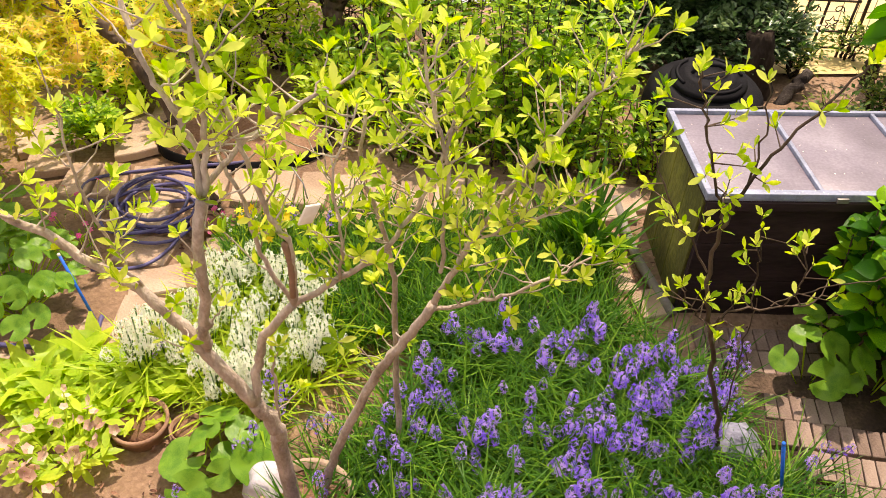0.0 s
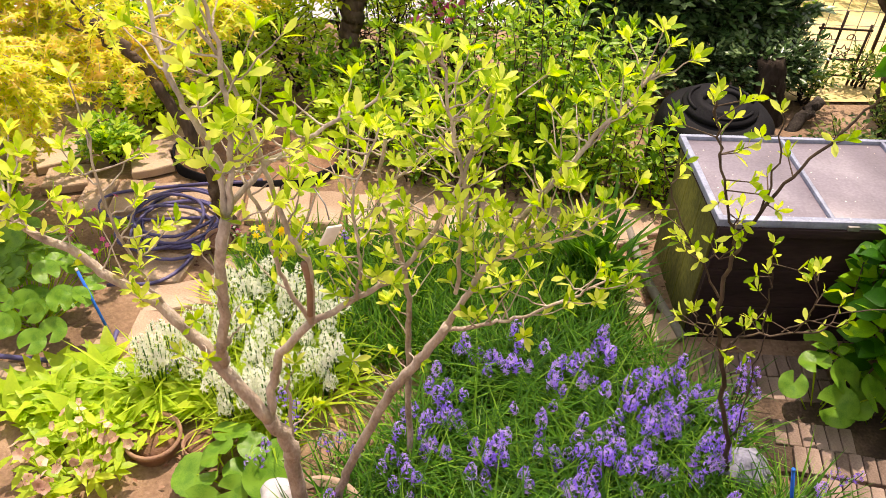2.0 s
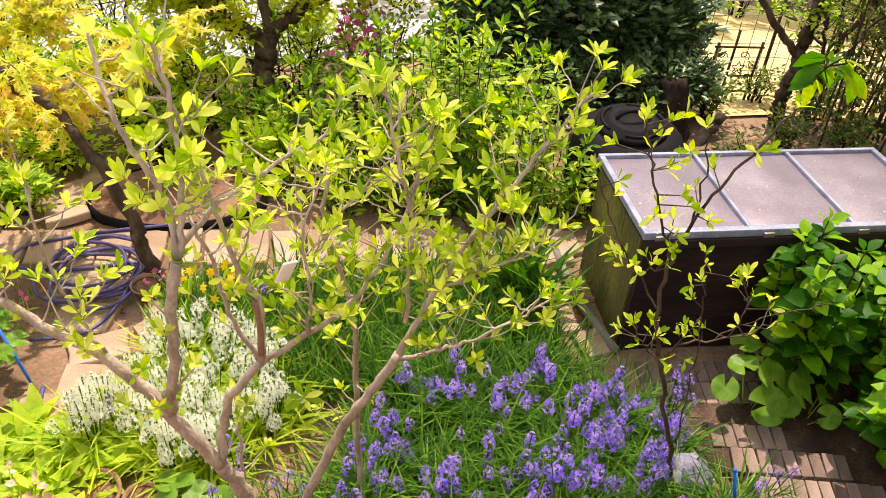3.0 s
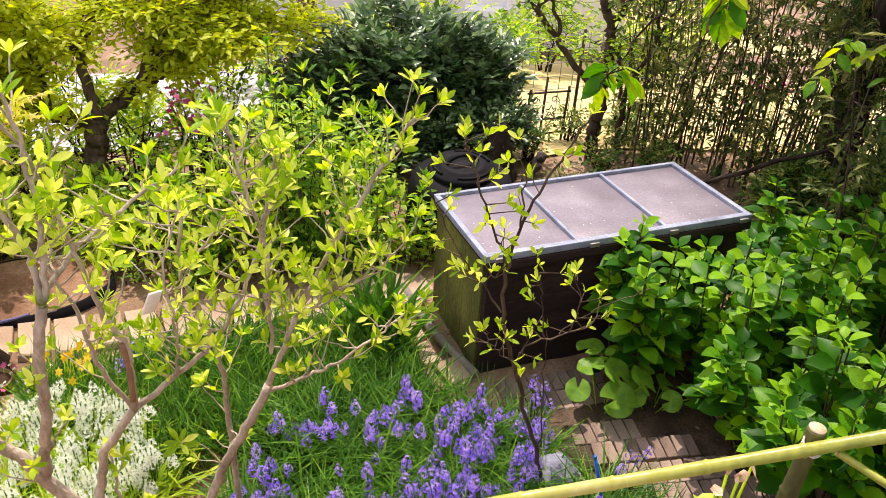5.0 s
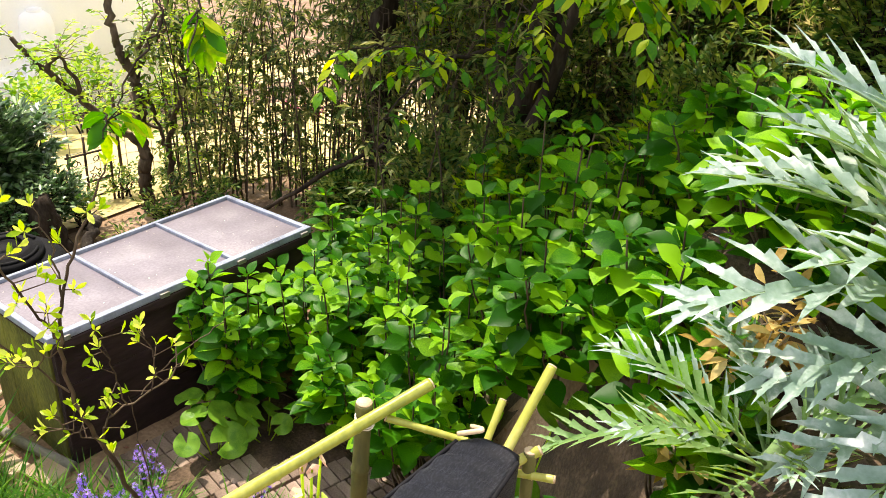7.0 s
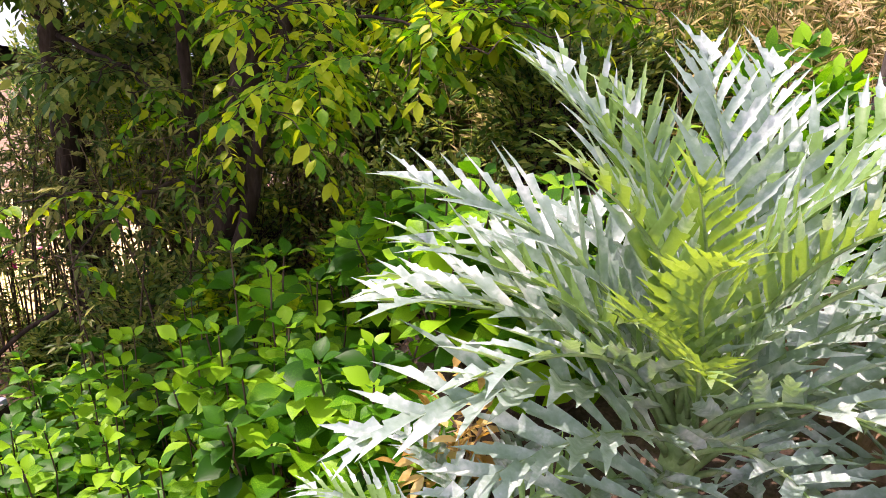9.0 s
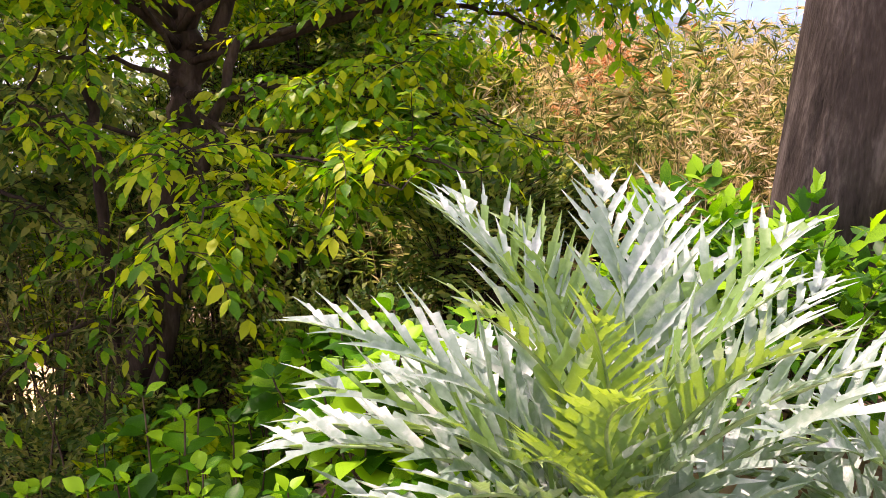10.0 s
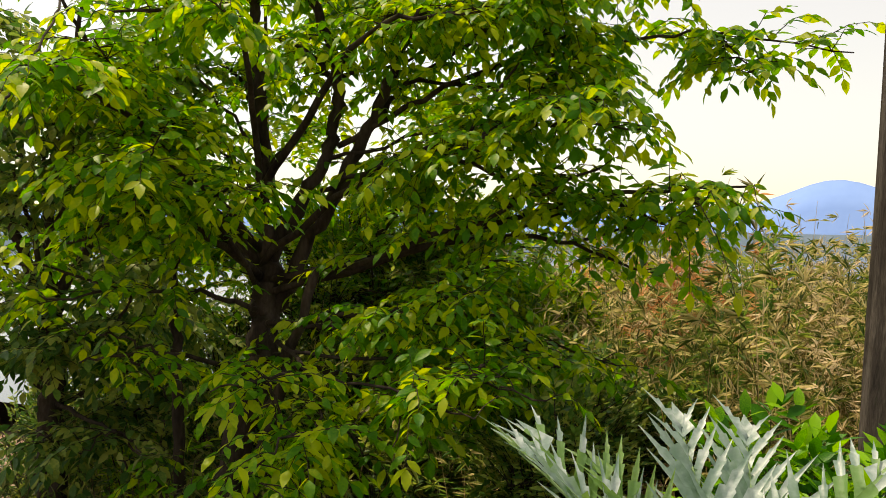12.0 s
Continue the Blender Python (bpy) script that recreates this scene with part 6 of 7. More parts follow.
thin = [clump("bluebell_clump", 58, 0.38, k, 0.30, P_BLUE, "bluebells with violet flower spikes among grassy leaves", "bluebells in the bed", 0.0235, None, 0.031, 12) for k in (1, 6, 1, 3)]
plant_out(thin, in_shape(120, blue_bed, -2.0, 0.6, -1.5, 0.0, 0.085))
pale = [clump("white_bluebell_clump", 34, 0.32, k, 0.34, P_WHITE, "white bluebells in dense bloom with pale leaves", "white bluebells", 0.024, L_LILY, 0.05, 10) for k in (9, 12)]
plant_out(pale, in_shape(34, lambda x, y: ((x + 2.3) / 0.42) ** 2 + ((y + 0.28) / 0.42) ** 2 < 1 or ((x + 2.72) / 0.25) ** 2 + ((y + 0.38) / 0.16) ** 2 < 1, -3, -1.8, -0.8, 0.2, 0.09))
plant_out([clump("bluebell_clump", 20, 0.26, 3, 0.3, P_BLUE, "small bluebell clump at the edge of the bed", "stray bluebells")], [(-2.2, -1.02), (-2.75, -0.42), (-2.52, -1.3), (0.5, -1.05), (0.16, -0.55), (0.12, -0.75), (0.2, -0.42), (-2.2, 0.62), (-1.98, 0.42), (-2.1, -0.75), (-1.9, -0.9)])


def strap_clump(name, n, length, width, mat, label, upright, group):
    t = thing(name, (0, 0, -5), label, "plant", group)
    g = Growth()
    for k in range(n):
        a, s = rng.uniform(0, 6.28), rng.uniform(0.2, 1.0)
        g.leaf((rng.normal(0, 0.05), rng.normal(0, 0.05), 0), (math.cos(a) * s, math.sin(a) * s, upright * rng.uniform(0.7, 1.3)), (-math.cos(a), -math.sin(a), 0.8), length * rng.uniform(0.6, 1.15))
    g.foliage("foliage", blade(1, width, 5, 0.35, 0.25, 0.35), mat, t)
    return t


grass = [strap_clump("grass_clump", 60, 0.32, 0.035, L_GRASS, "clump of dark green strap-leaved grass", 1.3, "grassy plants") for _ in range(2)]
plant_out(grass, in_shape(90, lambda x, y: (y < 0.72 and y > -0.3 and -2.5 < x < -0.3 - 0.35 * max(0, y + 0.2)) and not ((x + 2.3) / 0.42) ** 2 + ((y + 0.28) / 0.45) ** 2 < 1, -2.5, -0.2, -0.3, 1.0, 0.12))
iris = [strap_clump("iris_clump", 26, 0.55, 0.07, L_GRASS, "tall iris clump with broad upright leaves", 2.0, "irises")]
plant_out(iris, [(-0.5, 0.42), (-0.42, 0.55), (-0.55, 0.62), (-0.40, 0.32), (-1.9, 2.35), (-1.6, 2.55), (-1.35, 1.75), (-2.0, 2.6), (-0.75, 1.6), (-0.5, 1.45)])
lilies = [strap_clump("lily_clump", 24, 0.20, 0.42, L_LILY, "low clump of pale green lily leaves in the sun", 0.8, "lily leaves") for _ in range(2)]
plant_out(lilies, in_shape(20, lambda x, y: ((x + 3.15) / 0.42) ** 2 + ((y + 0.58) / 0.2) ** 2 < 1, -3.6, -2.7, -0.9, -0.3, 0.12) + [(-2.75, -0.2), (-2.6, -0.55), (-2.3, 0.62), (-2.45, 0.55)])


def daffodils(x, y):
    t = thing("daffodils", on_ground(x, y), "yellow flowers beside the path", "flowers")
    pos = rng.normal(0, 0.06, (9, 3)) * (1.2, 1, 0.3) + (0, 0, 0.28)
    part("branchwork", join(*[tube([(p[0] * 0.5, p[1] * 0.5, 0), tuple(p)], 0.003, 4) for p in pos]), L_LILY, t)["kind"] = "stuff"
    part("blossom", strew(star(6, 0.5), pos, rng.normal(0, 1, (9, 3)), rng.normal(0, 0.4, (9, 3)) + (0, -0.6, 0.8), 0.032), P_YELLOW, t)["kind"] = "stuff"


daffodils(-2.42, 0.58)
daffodils(-2.3, 0.5)


def small_flowers(name, x, y, n, r, tall, petal, size, label):
    t = thing(name, on_ground(x, y), label, "flowers")
    pos = rng.normal(0, r, (n, 3)) * (1, 1, 0.25) + (0, 0, tall)
    part("stalk_growth", join(*[tube([(p[0] * 0.6, p[1] * 0.6, 0), tuple(p)], 0.0025, 4) for p in pos]), L_LILY, t)["kind"] = "stuff"
    part("blossom", strew(star(6, 0.6), pos, rng.normal(0, 1, (n, 3)), rng.normal(0, 0.4, (n, 3)) + (0, -0.4, 0.9), size), petal, t)["kind"] = "stuff"
    m = 4 * n
    part("foliage", strew(blade(1, 0.3, 2), rng.normal(0, r, (m, 3)) * (1.2, 1.2, 0) + (0, 0, tall * 0.3), rng.normal(0, 1, (m, 3)) * (1, 1, 0.4) + (0, 0, 0.3), [(0, 0, 1)] * m, 0.07), L_SHRUB, t)


small_flowers("thrift", -3.55, 0.72, 6, 0.13, 0.22, P_MAGENTA, 0.022, "low plant with small pink round flowers by the path")
small_flowers("thrift", -3.42, 0.45, 4, 0.10, 0.2, P_MAGENTA, 0.022, "low plant with small pink flowers beside the hose")
small_flowers("primrose", -2.72, 0.74, 7, 0.05, 0.13, P_MAGENTA, 0.02, "red primrose in a small pot beside the hose")
small_flowers("alyssum", -2.58, 0.66, 22, 0.07, 0.12, P_WHITE, 0.014, "low cushion of tiny white flowers by the path")
small_flowers("tulip", -2.2, 0.55, 2, 0.03, 0.36, P_YELLOW, 0.045, "two orange-yellow tulips in the grassy bed")
small_flowers("azalea", 4.05, 2.55, 26, 0.16, 0.85, P_MAGENTA, 0.045, "pink azalea flowering behind the bamboo")


def hellebore(x, y, n, r, low=1.0):
    at = on_ground(x, y)
    t = thing("hellebore", at, "hellebore with dusty pink and cream nodding flowers", "flowers")
    pos = np.array([(r * math.sqrt(rng.uniform()) * math.cos(a), r * math.sqrt(rng.uniform()) * math.sin(a), low * rng.uniform(0.25, 0.42)) for a in rng.uniform(0, 6.28, n)])
    part("branchwork", join(*[tube([(p[0] * 0.5, p[1] * 0.5, 0), tuple(p)], 0.004, 4) for p in pos]), L_LILY, t)["kind"] = "stuff"
    pv, pf = blade(1, 0.95, 3, 0.58, 0.25, -0.25)
    cv, cf = [], []
    for k in range(5):
        a = 2 * math.pi * k / 5
        cf += [tuple(i + len(cv) for i in q) for q in pf]
        cv += [(p[0] * math.cos(a) - p[1] * math.sin(a), p[0] * math.sin(a) + p[1] * math.cos(a), p[2]) for p in pv]
    cup = (np.array(cv), cf)
    part("blossom", strew(cup, pos, rng.normal(0, 1, (n, 3)), rng.normal(0, 0.5, (n, 3)) + (0, -0.5, 0.8), rng.uniform(0.022, 0.036, n) * (1 if r > 0.1 else 0.75)), P_PINK, t)["kind"] = "stuff"
    lp = np.concatenate([pos * (1.1, 1.1, 0.6), pos * (0.8, 0.8, 0.45)])
    part("foliage", strew(blade(1, 0.36, 3), lp, rng.normal(0, 1, (2 * n, 3)) * (1, 1, 0.2), [(0, 0, 1)] * (2 * n), 0.12 if r > 0.1 else 0.055), L_LILY, t)


hellebore(-3.12, -0.98, 46, 0.27, 0.62)
hellebore(-0.52, -2.64, 4, 0.05, 0.8)


# ---- silver thistles: every leaf is a part ----
# stations along one lobe: how far out, half width, how far a tooth sweeps forward
LOBE = ((0.12, 0.105, 0.0), (0.26, 0.105, 0.0), (0.37, 0.140, 0.09), (0.47, 0.074, 0.0), (0.58, 0.096, 0.08), (0.68, 0.052, 0.0), (0.84, 0.029, 0.0), (1.0, 0.002, 0.0))


def thistle_leaf(length, reach, seed, rise=0.50, drop=0.72, mats=(L_THISTLE, L_THISTLE), pairs=9, cup=0.5, sweep_on=0.45, slim=1.0):
    """A long arching leaf, deeply cut into pointed lobes that carry teeth of their own and fold up from the midrib."""
    r = random.Random(seed)
    v, f, slot = [], [], []

    def spine(u):
        return np.array((0.03 * math.sin(u * 4 + seed), length * (u - 0.12 * u * u), length * (rise * u - drop * u * u)))

    gap = 0.80 / (pairs - 1)
    for i in range(pairs):
        u = 0.15 + gap * i
        fwd = unit(spine(min(1, u + 0.02)) - spine(u - 0.02))
        nor = unit(np.cross((1, 0, 0), fwd))
        full = reach * (0.50 + 0.80 * math.sin(math.pi * min(1, 0.16 + 0.78 * u)))
        for sgn in (-1, 1):
            w = full * r.uniform(0.82, 1.16)
            ax = unit(np.array((sgn, 0, 0)) + fwd * (sweep_on + 0.95 * u + r.uniform(-0.15, 0.2)) + nor * (cup + r.uniform(-0.25, 0.3)))
            side = unit(np.cross(nor, ax))
            if side @ fwd < 0:
                side = -side
            side = unit(side + nor * r.uniform(-0.35, 0.35))
            up = unit(np.cross(ax, side))
            if up @ nor < 0:
                up = -up
            sag = r.uniform(0.0, 0.22)
            c0 = spine(u)
            k0 = len(v)
            v.append(c0)
            v += [spine(u + q * gap * 0.36) + np.array((sgn * 0.004, 0, 0)) for q in (-1, 1)]
            for s, h, sweep in LOBE:
                c = c0 + ax * w * s - up * w * sag * s * s
                v.append(c)
                for q in (-1, 1):
                    big = h * slim * r.uniform(0.85, 1.2)
                    v.append(c + side * q * w * big + ax * w * sweep * r.uniform(0.6, 1.2) + up * w * big * 0.45)
            for j in range(len(LOBE)):
                p, n = k0 + 3 * j, k0 + 3 * j + 3
                for q, poly in ((1, (p, n, n + 1, p + 1)), (2, (p, p + 2, n + 2, n))):
                    f.append(poly if sgn > 0 else poly[::-1])
                    slot.append(1 if j < 4 else 0)
    a, b = spine(0.93), spine(1.0)
    tip = b + (b - a) * 1.1
    k0 = len(v)
    v += [a, a + np.array((reach * 0.15, length * 0.03, 0.006)), tip, a + np.array((-reach * 0.15, length * 0.03, 0.006))]
    f += [(k0, k0 + 1, k0 + 2), (k0, k0 + 2, k0 + 3)]
    slot += [0, 0]
    me = bpy.data.meshes.new("leaf")
    me.from_pydata([tuple(p) for p in v], [], f)
    for m in mats:
        me.materials.append(m)
    me.polygons.foreach_set("material_index", slot)
    me.polygons.foreach_set("use_smooth", [True] * len(me.polygons))
    rib = [spine(u) - np.array((0, 0, 0.004)) for u in np.linspace(-0.05, 0.97, 12)]
    return me, tube(rib, np.linspace(0.012, 0.002, 12), 6)


THISTLE = [thistle_leaf(0.92, 0.215, 1, 0.50, 0.78), thistle_leaf(0.88, 0.20, 2, 0.44, 0.66), thistle_leaf(0.80, 0.20, 3, 0.58, 0.92)]
# steep inner leaves, with the painted backlight green nearest the midrib
THISTLE += [thistle_leaf(0.90, 0.19, k, 0.22, 0.42, (L_THISTLE_GLOW if k == 5 else L_THISTLE, L_THISTLE_BACKLIT if k < 6 else L_THISTLE), 11, 0.60, 0.8, 0.60) for k in (4, 5, 6)]
RIBS = []
for me_leaf, rib in THISTLE:
    me_rib = bpy.data.meshes.new("midrib")
    fill(me_rib, *rib)
    me_rib.materials.append(STEM_THISTLE)
    RIBS.append(me_rib)


def thistle(x, y, leaves, scale, label, tall=0.25):
    """A cardoon: leaves as (compass angle, rise, size, kind) round a short crown, the steep ones in the middle."""
    at = on_ground(x, y, -0.02)
    t = thing("cardoon", at, label, "plant", "silver cardoons")
    part("crown", lathe([(0.055 * scale, 0), (0.06 * scale, 0.06), (0.04 * scale, tall * 0.6 + 0.06), (0.01, tall + 0.1)], 14), STEM_THISTLE, t)
    for turn, rise, size, kind in leaves:
        a = radians(turn + rng.uniform(-5, 5))
        ob = new("leaf", THISTLE[kind][0])
        ob.parent = t
        up = 0.06 + tall * 1.3 * rise / 80
        ob.matrix_local = pose(0.05 * math.cos(a), 0.05 * math.sin(a), up) @ pose(0, 0, 0, 0, 0, math.degrees(a) - 90) @ pose(0, 0, 0, rise + rng.uniform(-4, 4), rng.uniform(-12, 12), 0) @ Matrix.Scale(scale * size * rng.uniform(0.95, 1.06), 4)
        rb = new("midrib", RIBS[kind])
        rb.parent = ob
    return t


def whorl(n, low, high, kinds, turn=0.0):
    """Leaves spread by the golden angle, the later ones steeper and shorter."""
    return [(math.degrees(turn + 2.4 * k) % 360, low + (high - low) * k / (n - 1), 1.0 - 0.25 * k / n, kinds[k % len(kinds)]) for k in range(n)]


LOW = [(125, 30, 0.98, 0), (110, 38, 0.98, 1), (92, 34, 0.95, 0), (136, 27, 0.85, 2), (150, 12, 0.78, 1), (168, 14, 0.82, 2), (192, 8, 0.72, 0), (250, 14, 0.82, 2), (285, 22, 1.0, 0), (300, 30, 1.0, 1), (265, 36, 0.9, 2), (45, 38, 0.95, 0), (10, 34, 0.95, 1), (340, 38, 0.95, 2), (216, 28, 0.78, 1), (145, 44, 0.9, 1), (230, 40, 0.8, 0), (70, 42, 0.95, 2)]
STEEP = [(100, 57, 1.0, 5), (120, 52, 0.98, 3), (80, 66, 1.0, 5), (60, 67, 1.05, 3), (20, 70, 1.05, 5), (0, 66, 1.1, 5), (330, 65, 1.08, 3), (310, 60, 1.05, 5), (295, 50, 1.12, 5), (168, 60, 0.66, 4), (186, 50, 0.66, 4), (202, 68, 0.8, 4), (230, 68, 0.85, 3), (140, 66, 0.9, 3), (265, 62, 0.95, 5), (40, 76, 0.9, 4), (160, 76, 0.75, 4), (280, 76, 0.85, 3)]
thistle(0.82, -3.84, LOW + STEEP, 1.08, "large silver-leaved cardoon with jagged arching leaves", 0.30)
thistle(1.02, -4.72, whorl(20, 8, 66, (0, 1, 2, 5), 1.1), 0.95, "silver-leaved cardoon beside the larger one", 0.22)
thistle(0.50, -3.40, whorl(13, 5, 50, (4, 0, 3), 2.2), 0.66, "young silver-leaved cardoon at the edge of the terrace", 0.05)


def soil_mound(x0, x1, y0, y1, h):
    """A low heaped bed with a steep crumbling edge."""
    nx, ny = 40, 30
    v, f = [], []
    for i in range(nx + 1):
        for j in range(ny + 1):
            x, y = x0 + (x1 - x0) * i / nx, y0 + (y1 - y0) * j / ny
            d = min(i / nx * (x1 - x0), (nx - i) / nx * (x1 - x0), j / ny * (y1 - y0), (ny - j) / ny * (y1 - y0)) + 0.03 * noise.noise((x * 6, y * 6, 8))
            k = min(1, max(0, d / 0.07))
            v.append((x, y, ground_at(x, y) - 0.04 + (h + 0.04) * k * (2 - k) + k * (0.02 * noise.noise((x * 5, y * 5, 1)) + 0.012 * noise.noise((x * 19, y * 19, 4)))))
            if i and j:
                q = i * (ny + 1) + j
                f.append((q - ny - 2, q - 1, q, q - ny - 1))
    return tagged(part("soil_mound", (v, f), SOIL), "low mound of reddish brown earth beside the cardoons", "soil")


soil_mound(1.15, 2.7, -5.6, -4.32, 0.14)
for x, y in ((0.62, -3.12), (0.78, -3.2)):
    bush("withered_plant", on_ground(x, y), (0.2, 0.16, 0.42), 4, 30, blade(1, 0.4, 3, 0.5, 0.3, 0.3), 0.08, L_WITHER, BARK_PALE, "withered yellow-brown leaves under the cardoon", "plant", 0.2, 4, "withered leaves")

# bright shrub behind the cardoons
for x, y, w, h in ((1.85, -4.4, 0.42, 0.92), (2.2, -3.95, 0.42, 0.92), (2.25, -4.9, 0.45, 1.0)):
    bush("shrub", on_ground(x, y), (w, w, h), 7, 190, blade(1, 0.45, 3, 0.5, 0.2, 0.2), 0.105, L_HYDR, BARK_MID, "leafy bright green shrub behind the cardoons", "shrub", 0.5, 6, "terrace shrubs")


# dry bamboo grass on the hillside
def dry_clump(n, label, mat):
    t = thing("bamboo_grass", (0, 0, -6), label, "bamboo grass", "dry bamboo grass")
    g = Growth()
    for k in range(n):
        b = rng.normal(0, 0.28, 2)
        h = rng.uniform(0.8, 1.8) if k else 2.1
        lean = rng.normal(0, 0.22, 2)
        line = g.limb(bend((b[0], b[1], -0.3), (b[0] + lean[0] * 0.3, b[1] + lean[1] * 0.3, h * 0.6), (b[0] + lean[0], b[1] + lean[1], h), n=3), 0.0045, 0.0015, 3)
        for j in range(8):
            u = 0.25 + 0.75 * (j + rng.uniform(0, 1)) / 8
            p = line[min(int(u * (len(line) - 1) + 0.5), len(line) - 1)] + rng.normal(0, 0.05, 3)
            d = unit(rng.normal(0, 1, 3) * (1, 1, 0.3) + (0, 0, 0.5))
            for i in range(8):
                g.leaf(p, d + rng.normal(0, 0.55, 3) + (0, 0, 0.1), (0, 0, 1), rng.uniform(0.07, 0.165))
    g.wood("cane_growth", L_DRY, t)["kind"] = "stuff"
    g.foliage("foliage", kite(0.085, 0.4, 0.2, 0.22), mat, t)
    return t


dry = [dry_clump(20, "dry straw-coloured bamboo grass on the hillside", L_DRY)] + [dry_clump(19, "green and straw bamboo grass on the hillside", m) for m in (L_OLIVE, L_BAMBOO, L_OLIVE, L_UNDER, L_OLIVE)]
plant_out(dry, [(x + rng.uniform(-0.25, 0.25), y + rng.uniform(-0.25, 0.25)) for x in np.arange(4.9, 11.6, 0.62) for y in np.arange(-8.0, 0.8, 0.62)])
rust = [dry_clump(22, "rust-coloured dry bamboo grass on the hillside", L_RUST)]
plant_out(rust, [(7.2, -2.75), (7.3, -2.45), (7.0, -3.0), (7.1, -2.2), (7.5, -3.15)])

# dark evergreen growth at the foot of the dry grass
for x, y, w, h in ((4.49, -2.59, 0.4, 1.09), (4.84, -2.86, 0.4, 0.97), (5.20, -3.19, 0.4, 0.93), (5.22, -3.56, 0.4, 0.86), (5.65, -3.91, 0.4, 0.90)):
    bush("undergrowth", on_ground(x, y), (w, w, h), 7, 260, LEAF_LOW, 0.085, L_UNDER, BARK_DARK, "dark leafy growth at the foot of the dry bamboo grass", "shrub", 0.5, 7, "growth by the dry grass", 0.4)


# ---- paving: stepping slabs, clay pavers, mulch ----
def slab_mesh(w, d, h, seed):
    bm = bmesh.new()
    r = random.Random(seed)
    ring = [(-w / 2, -d / 2), (0, -d / 2), (w / 2, -d / 2), (w / 2, 0), (w / 2, d / 2), (0, d / 2), (-w / 2, d / 2), (-w / 2, 0)]
    ring = [(x + r.uniform(-0.015, 0.015), y + r.uniform(-0.015, 0.015)) for x, y in ring]
    lo = [bm.verts.new((x, y, -h)) for x, y in ring]
    mi = [bm.verts.new((x, y, -0.008)) for x, y in ring]
    hi = [bm.verts.new((x * 0.96, y * 0.96, r.uniform(-0.002, 0.002))) for x, y in ring]
    for k in range(8):
        j = (k + 1) % 8
        bm.faces.new((lo[k], lo[j], mi[j], mi[k]))
        bm.faces.new((mi[k], mi[j], hi[j], hi[k]))
    bm.faces.new(hi)
    me = bpy.data.meshes.new("slab")
    bm.to_mesh(me)
    bm.free()
    me.materials.append(SLAB)
    return me


path = thing("path", (0, 0, 0), "garden path of pale weathered stone slabs", "path", kind="structure")


def lay(name, mesh, parent, x, y, yaw, lift=0.02, sx=1.0, sy=1.0):
    ob = new(name, mesh)
    ob.parent = parent
    gx = (ground_at(x + 0.1, y) - ground_at(x - 0.1, y)) / 0.2
    gy = (ground_at(x, y + 0.1) - ground_at(x, y - 0.1)) / 0.2
    ob.matrix_local = pose(x, y, ground_at(x, y) + lift, math.degrees(math.atan(gy)) + rng.uniform(-1, 1), -math.degrees(math.atan(gx)) + rng.uniform(-1, 1), yaw) @ Matrix.Diagonal((sx, sy, 1, 1))
    return ob


TALL = [slab_mesh(0.195, 0.40, 0.06, k) for k in range(3)]
SQUARE = [slab_mesh(0.30, 0.27, 0.06, 10 + k) for k in range(3)]
# row of upright slabs along the path
for k, x in enumerate(np.arange(-3.72, 0.1, 0.225)):
    lay("slab", TALL[k % 3], path, x, 1.26 - 0.012 * k + rng.uniform(-0.015, 0.015), rng.uniform(-7, 7), 0.04)
# steps up to the back
for x, y, yaw, s in ((-3.46, 1.68, 20, 0.95), (-3.40, 1.95, 12, 0.95), (-3.32, 2.2, 5, 0.8), (-4.15, 1.75, 30, 1.1), (-3.98, 1.45, 10, 1.0)):
    lay("slab", SQUARE[0], path, x, y, yaw, 0.06, s, s)
# path towards the viewer
for x, y, yaw, sx, sy in ((-3.20, 0.86, 4, 1.15, 1.0), (-3.08, 0.50, -8, 1.1, 0.95), (-2.95, 0.22, 14, 1.1, 0.9), (-2.75, -0.06, 20, 1.2, 0.85), (-2.98, -0.05, -6, 0.8, 0.9), (-3.12, -0.24, -12, 1.1, 0.8), (-3.46, -0.46, 5, 1.2, 0.9), (-3.80, -0.42, -4, 1.1, 0.8), (-2.7, 0.36, 30, 0.5, 0.6), (-2.62, 0.15, 55, 0.5, 0.5), (-2.66, 0.55, 10, 0.45, 0.6)):
    lay("slab", SQUARE[rng.integers(3)], path, x, y, yaw, 0.04, sx, sy)
# slabs beside the cold frame
for x, y, yaw, sx, sy in ((-0.29, 0.98, 10, 0.9, 1.0), (-0.05, 1.1, 4, 0.7, 1.0), (-0.24, 0.55, 6, 0.4, 0.9), (-0.23, 0.28, 8, 0.42, 0.85), (-0.12, 0.06, 12, 0.5, 0.8)):
    lay("slab", SQUARE[rng.integers(3)], path, x, y, yaw, 0.03, sx, sy)


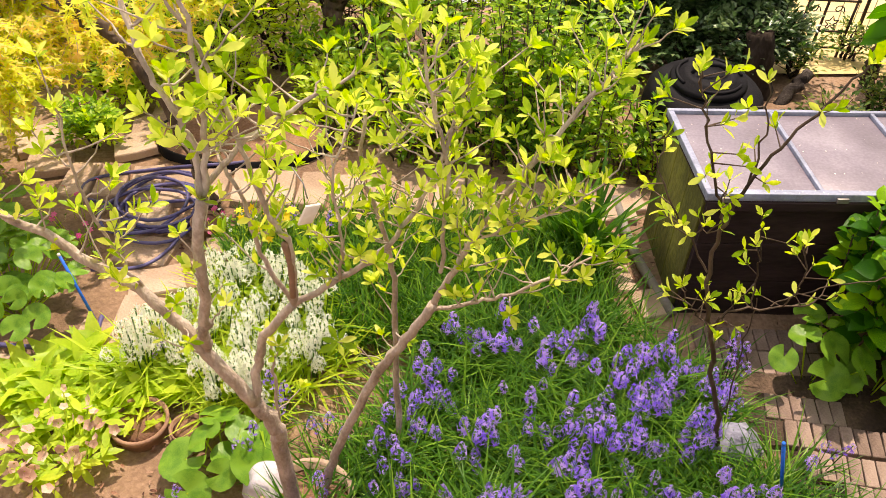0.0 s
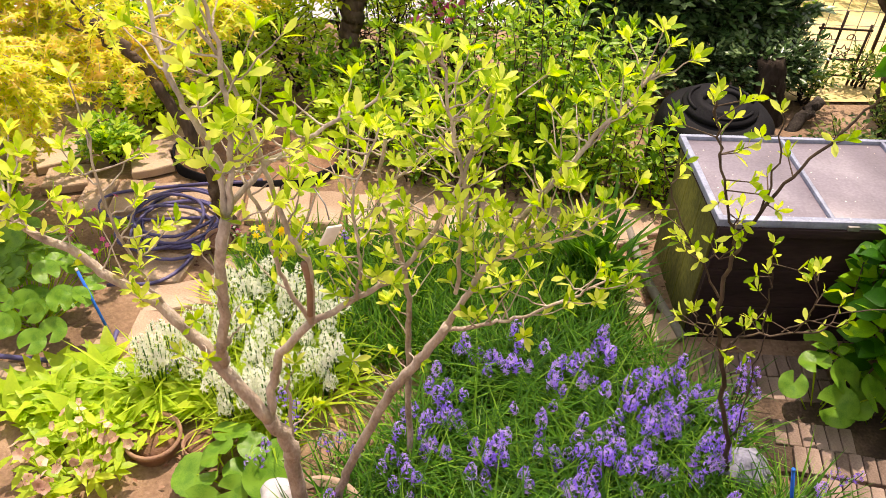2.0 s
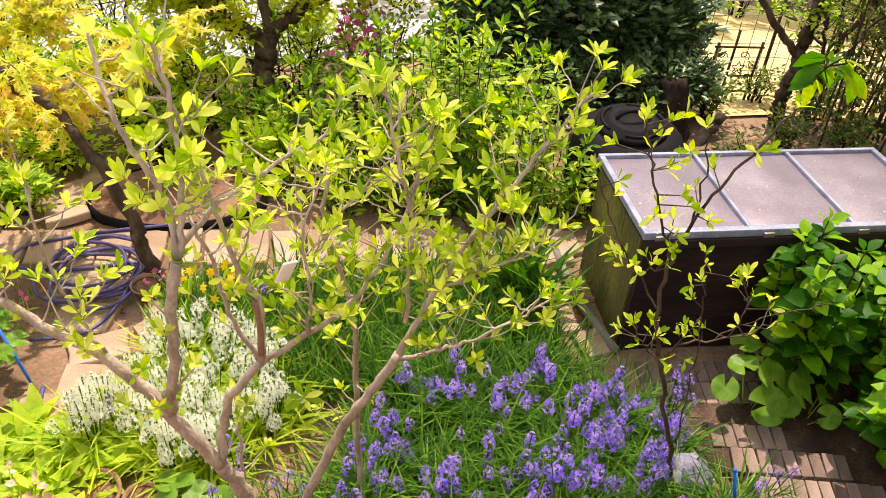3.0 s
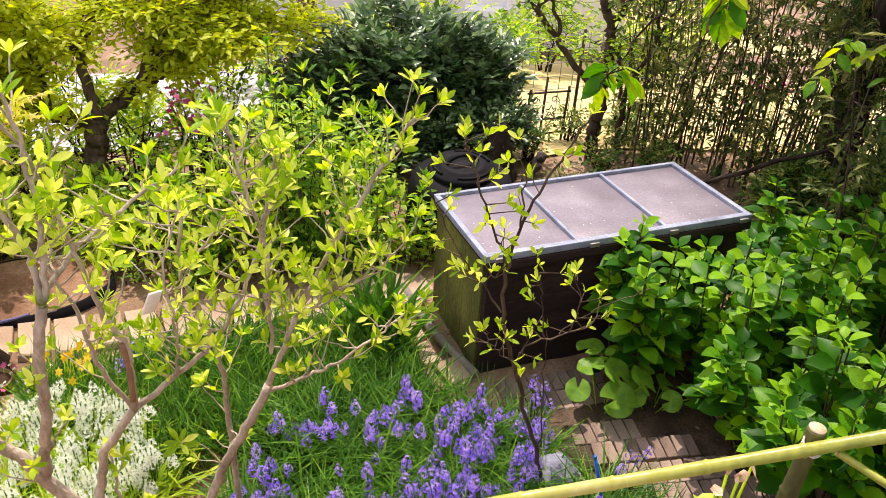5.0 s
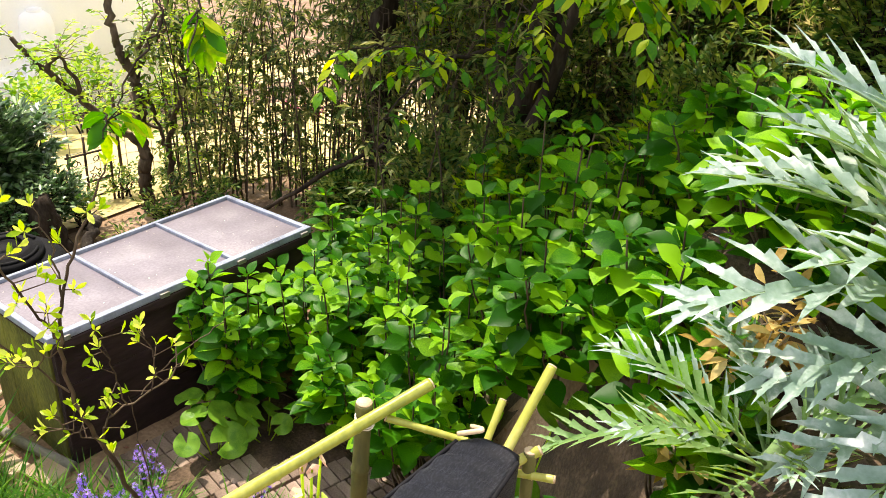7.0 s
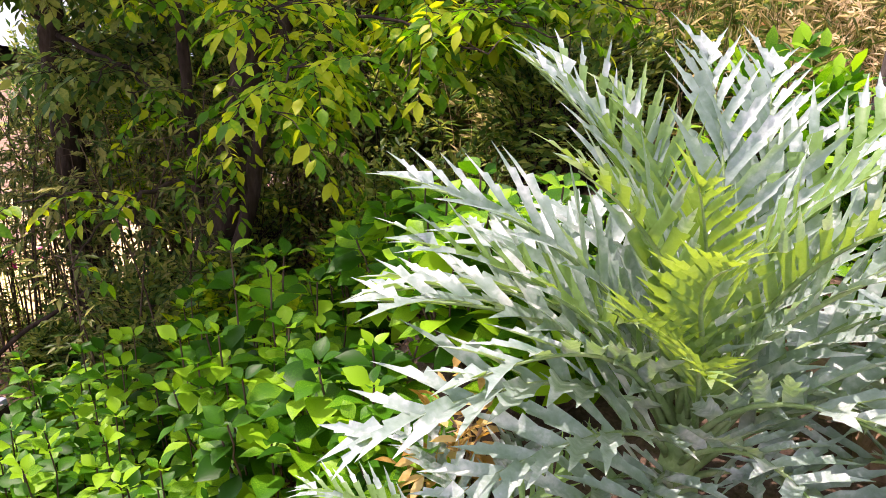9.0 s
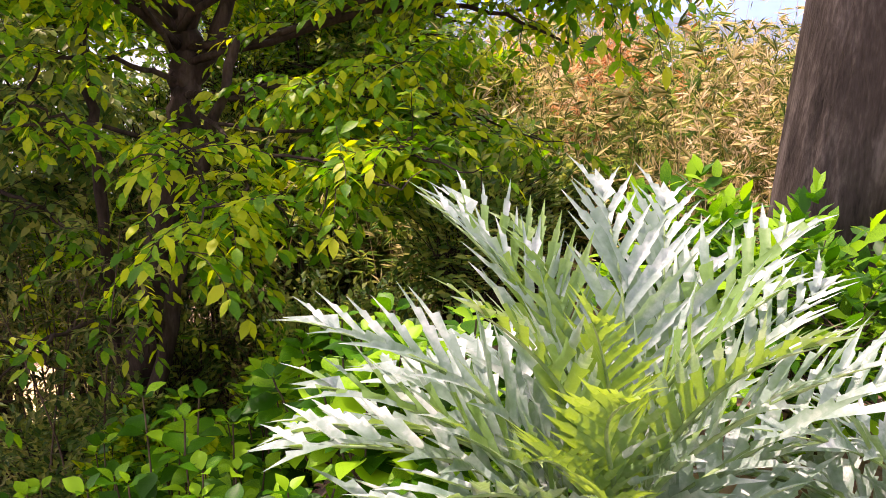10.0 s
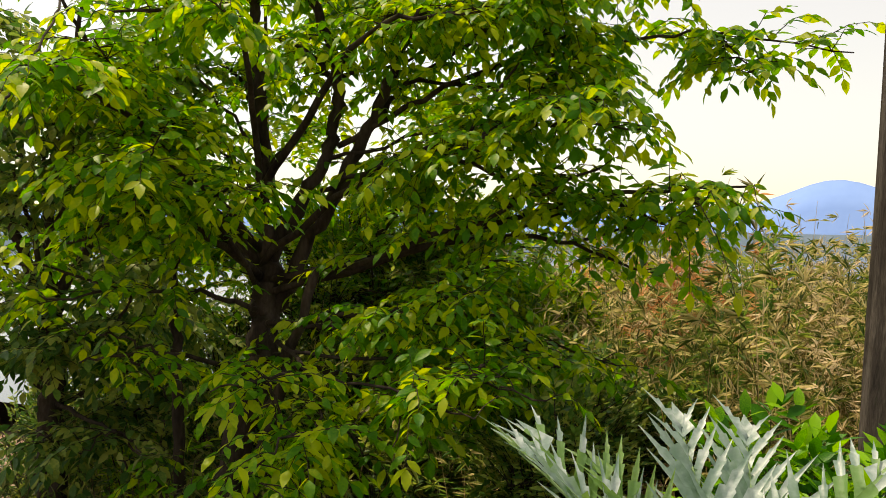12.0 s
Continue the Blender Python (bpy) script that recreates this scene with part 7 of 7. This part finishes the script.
def paver_mesh(seed):
    """A slim clay paver with softened edges."""
    bm = box(bmesh.new(), (-0.078, -0.031, -0.05), (0.078, 0.031, 0), 0.006)
    me = bpy.data.meshes.new("paver")
    bm.to_mesh(me)
    bm.free()
    me.materials.append(PAVER)
    return me


paving = thing("pavement", (0, 0, 0), "worn steps of narrow clay pavers beside the cold frame", "paving", kind="structure")
PAVE = paver_mesh(0)
for cx, cy, yaw, nx, ny, lift in ((0.42, -0.28, -4, 10, 2, 0.0), (0.55, -0.68, -8, 6, 1, 0.01), (0.70, -0.88, -10, 9, 1, 0.03), (0.78, -1.07, -10, 10, 1, 0.03), (0.90, -1.27, -10, 10, 1, 0.05), (1.0, -1.46, -10, 8, 1, 0.05), (1.12, -1.66, -10, 7, 1, 0.06), (1.2, -1.86, -10, 6, 1, 0.06)):
    for i in range(nx):
        for j in range(ny):
            u, v = (i - (nx - 1) / 2) * 0.068, (j - (ny - 1) / 2) * 0.163
            a = radians(yaw)
            lay("paver", PAVE, paving, cx + u * math.cos(a) - v * math.sin(a), cy + u * math.sin(a) + v * math.cos(a), yaw + 90 + rng.uniform(-3, 3), 0.018 + lift + rng.uniform(-0.004, 0.004))

edge = thing("bed_edging", (0, 0, 0), "row of old bricks edging the bed behind the path", "edging", kind="structure")
for k in range(9):
    lay("brick", PAVE, edge, -2.72 + 0.095 * k, 2.26 + 0.02 * math.sin(k), 80 + rng.uniform(-8, 8), 0.04 + rng.uniform(-0.01, 0.01))

# bark chips and leaf litter
spots = in_shape(2200, lambda x, y: (-0.22 < x < 0.02 and 0.0 < y < 1.2) or (-0.5 < x < 1.9 and -3.0 < y < -0.05) or (-3.3 < x < -2.4 and -1.4 < y < -0.7) or (-2.9 < x < -2.4 and -0.2 < y < 0.9), -3.3, 1.9, -3.0, 1.2, 0.006)
p = np.array([(x, y, ground_at(x, y) + 0.008) for x, y in spots])
litter = part("bark_litter", strew(blade(1, 0.45, 2, 0.5, 0.3, 0.05, 0.4), p, rng.normal(0, 1, (len(p), 3)) * (1, 1, 0.12), rng.normal(0, 0.3, (len(p), 3)) + (0, 0, 1), rng.uniform(0.012, 0.04, len(p))), MULCH)
tagged(litter, "reddish bark chips and dry leaf litter on the soil", "litter", kind="stuff")
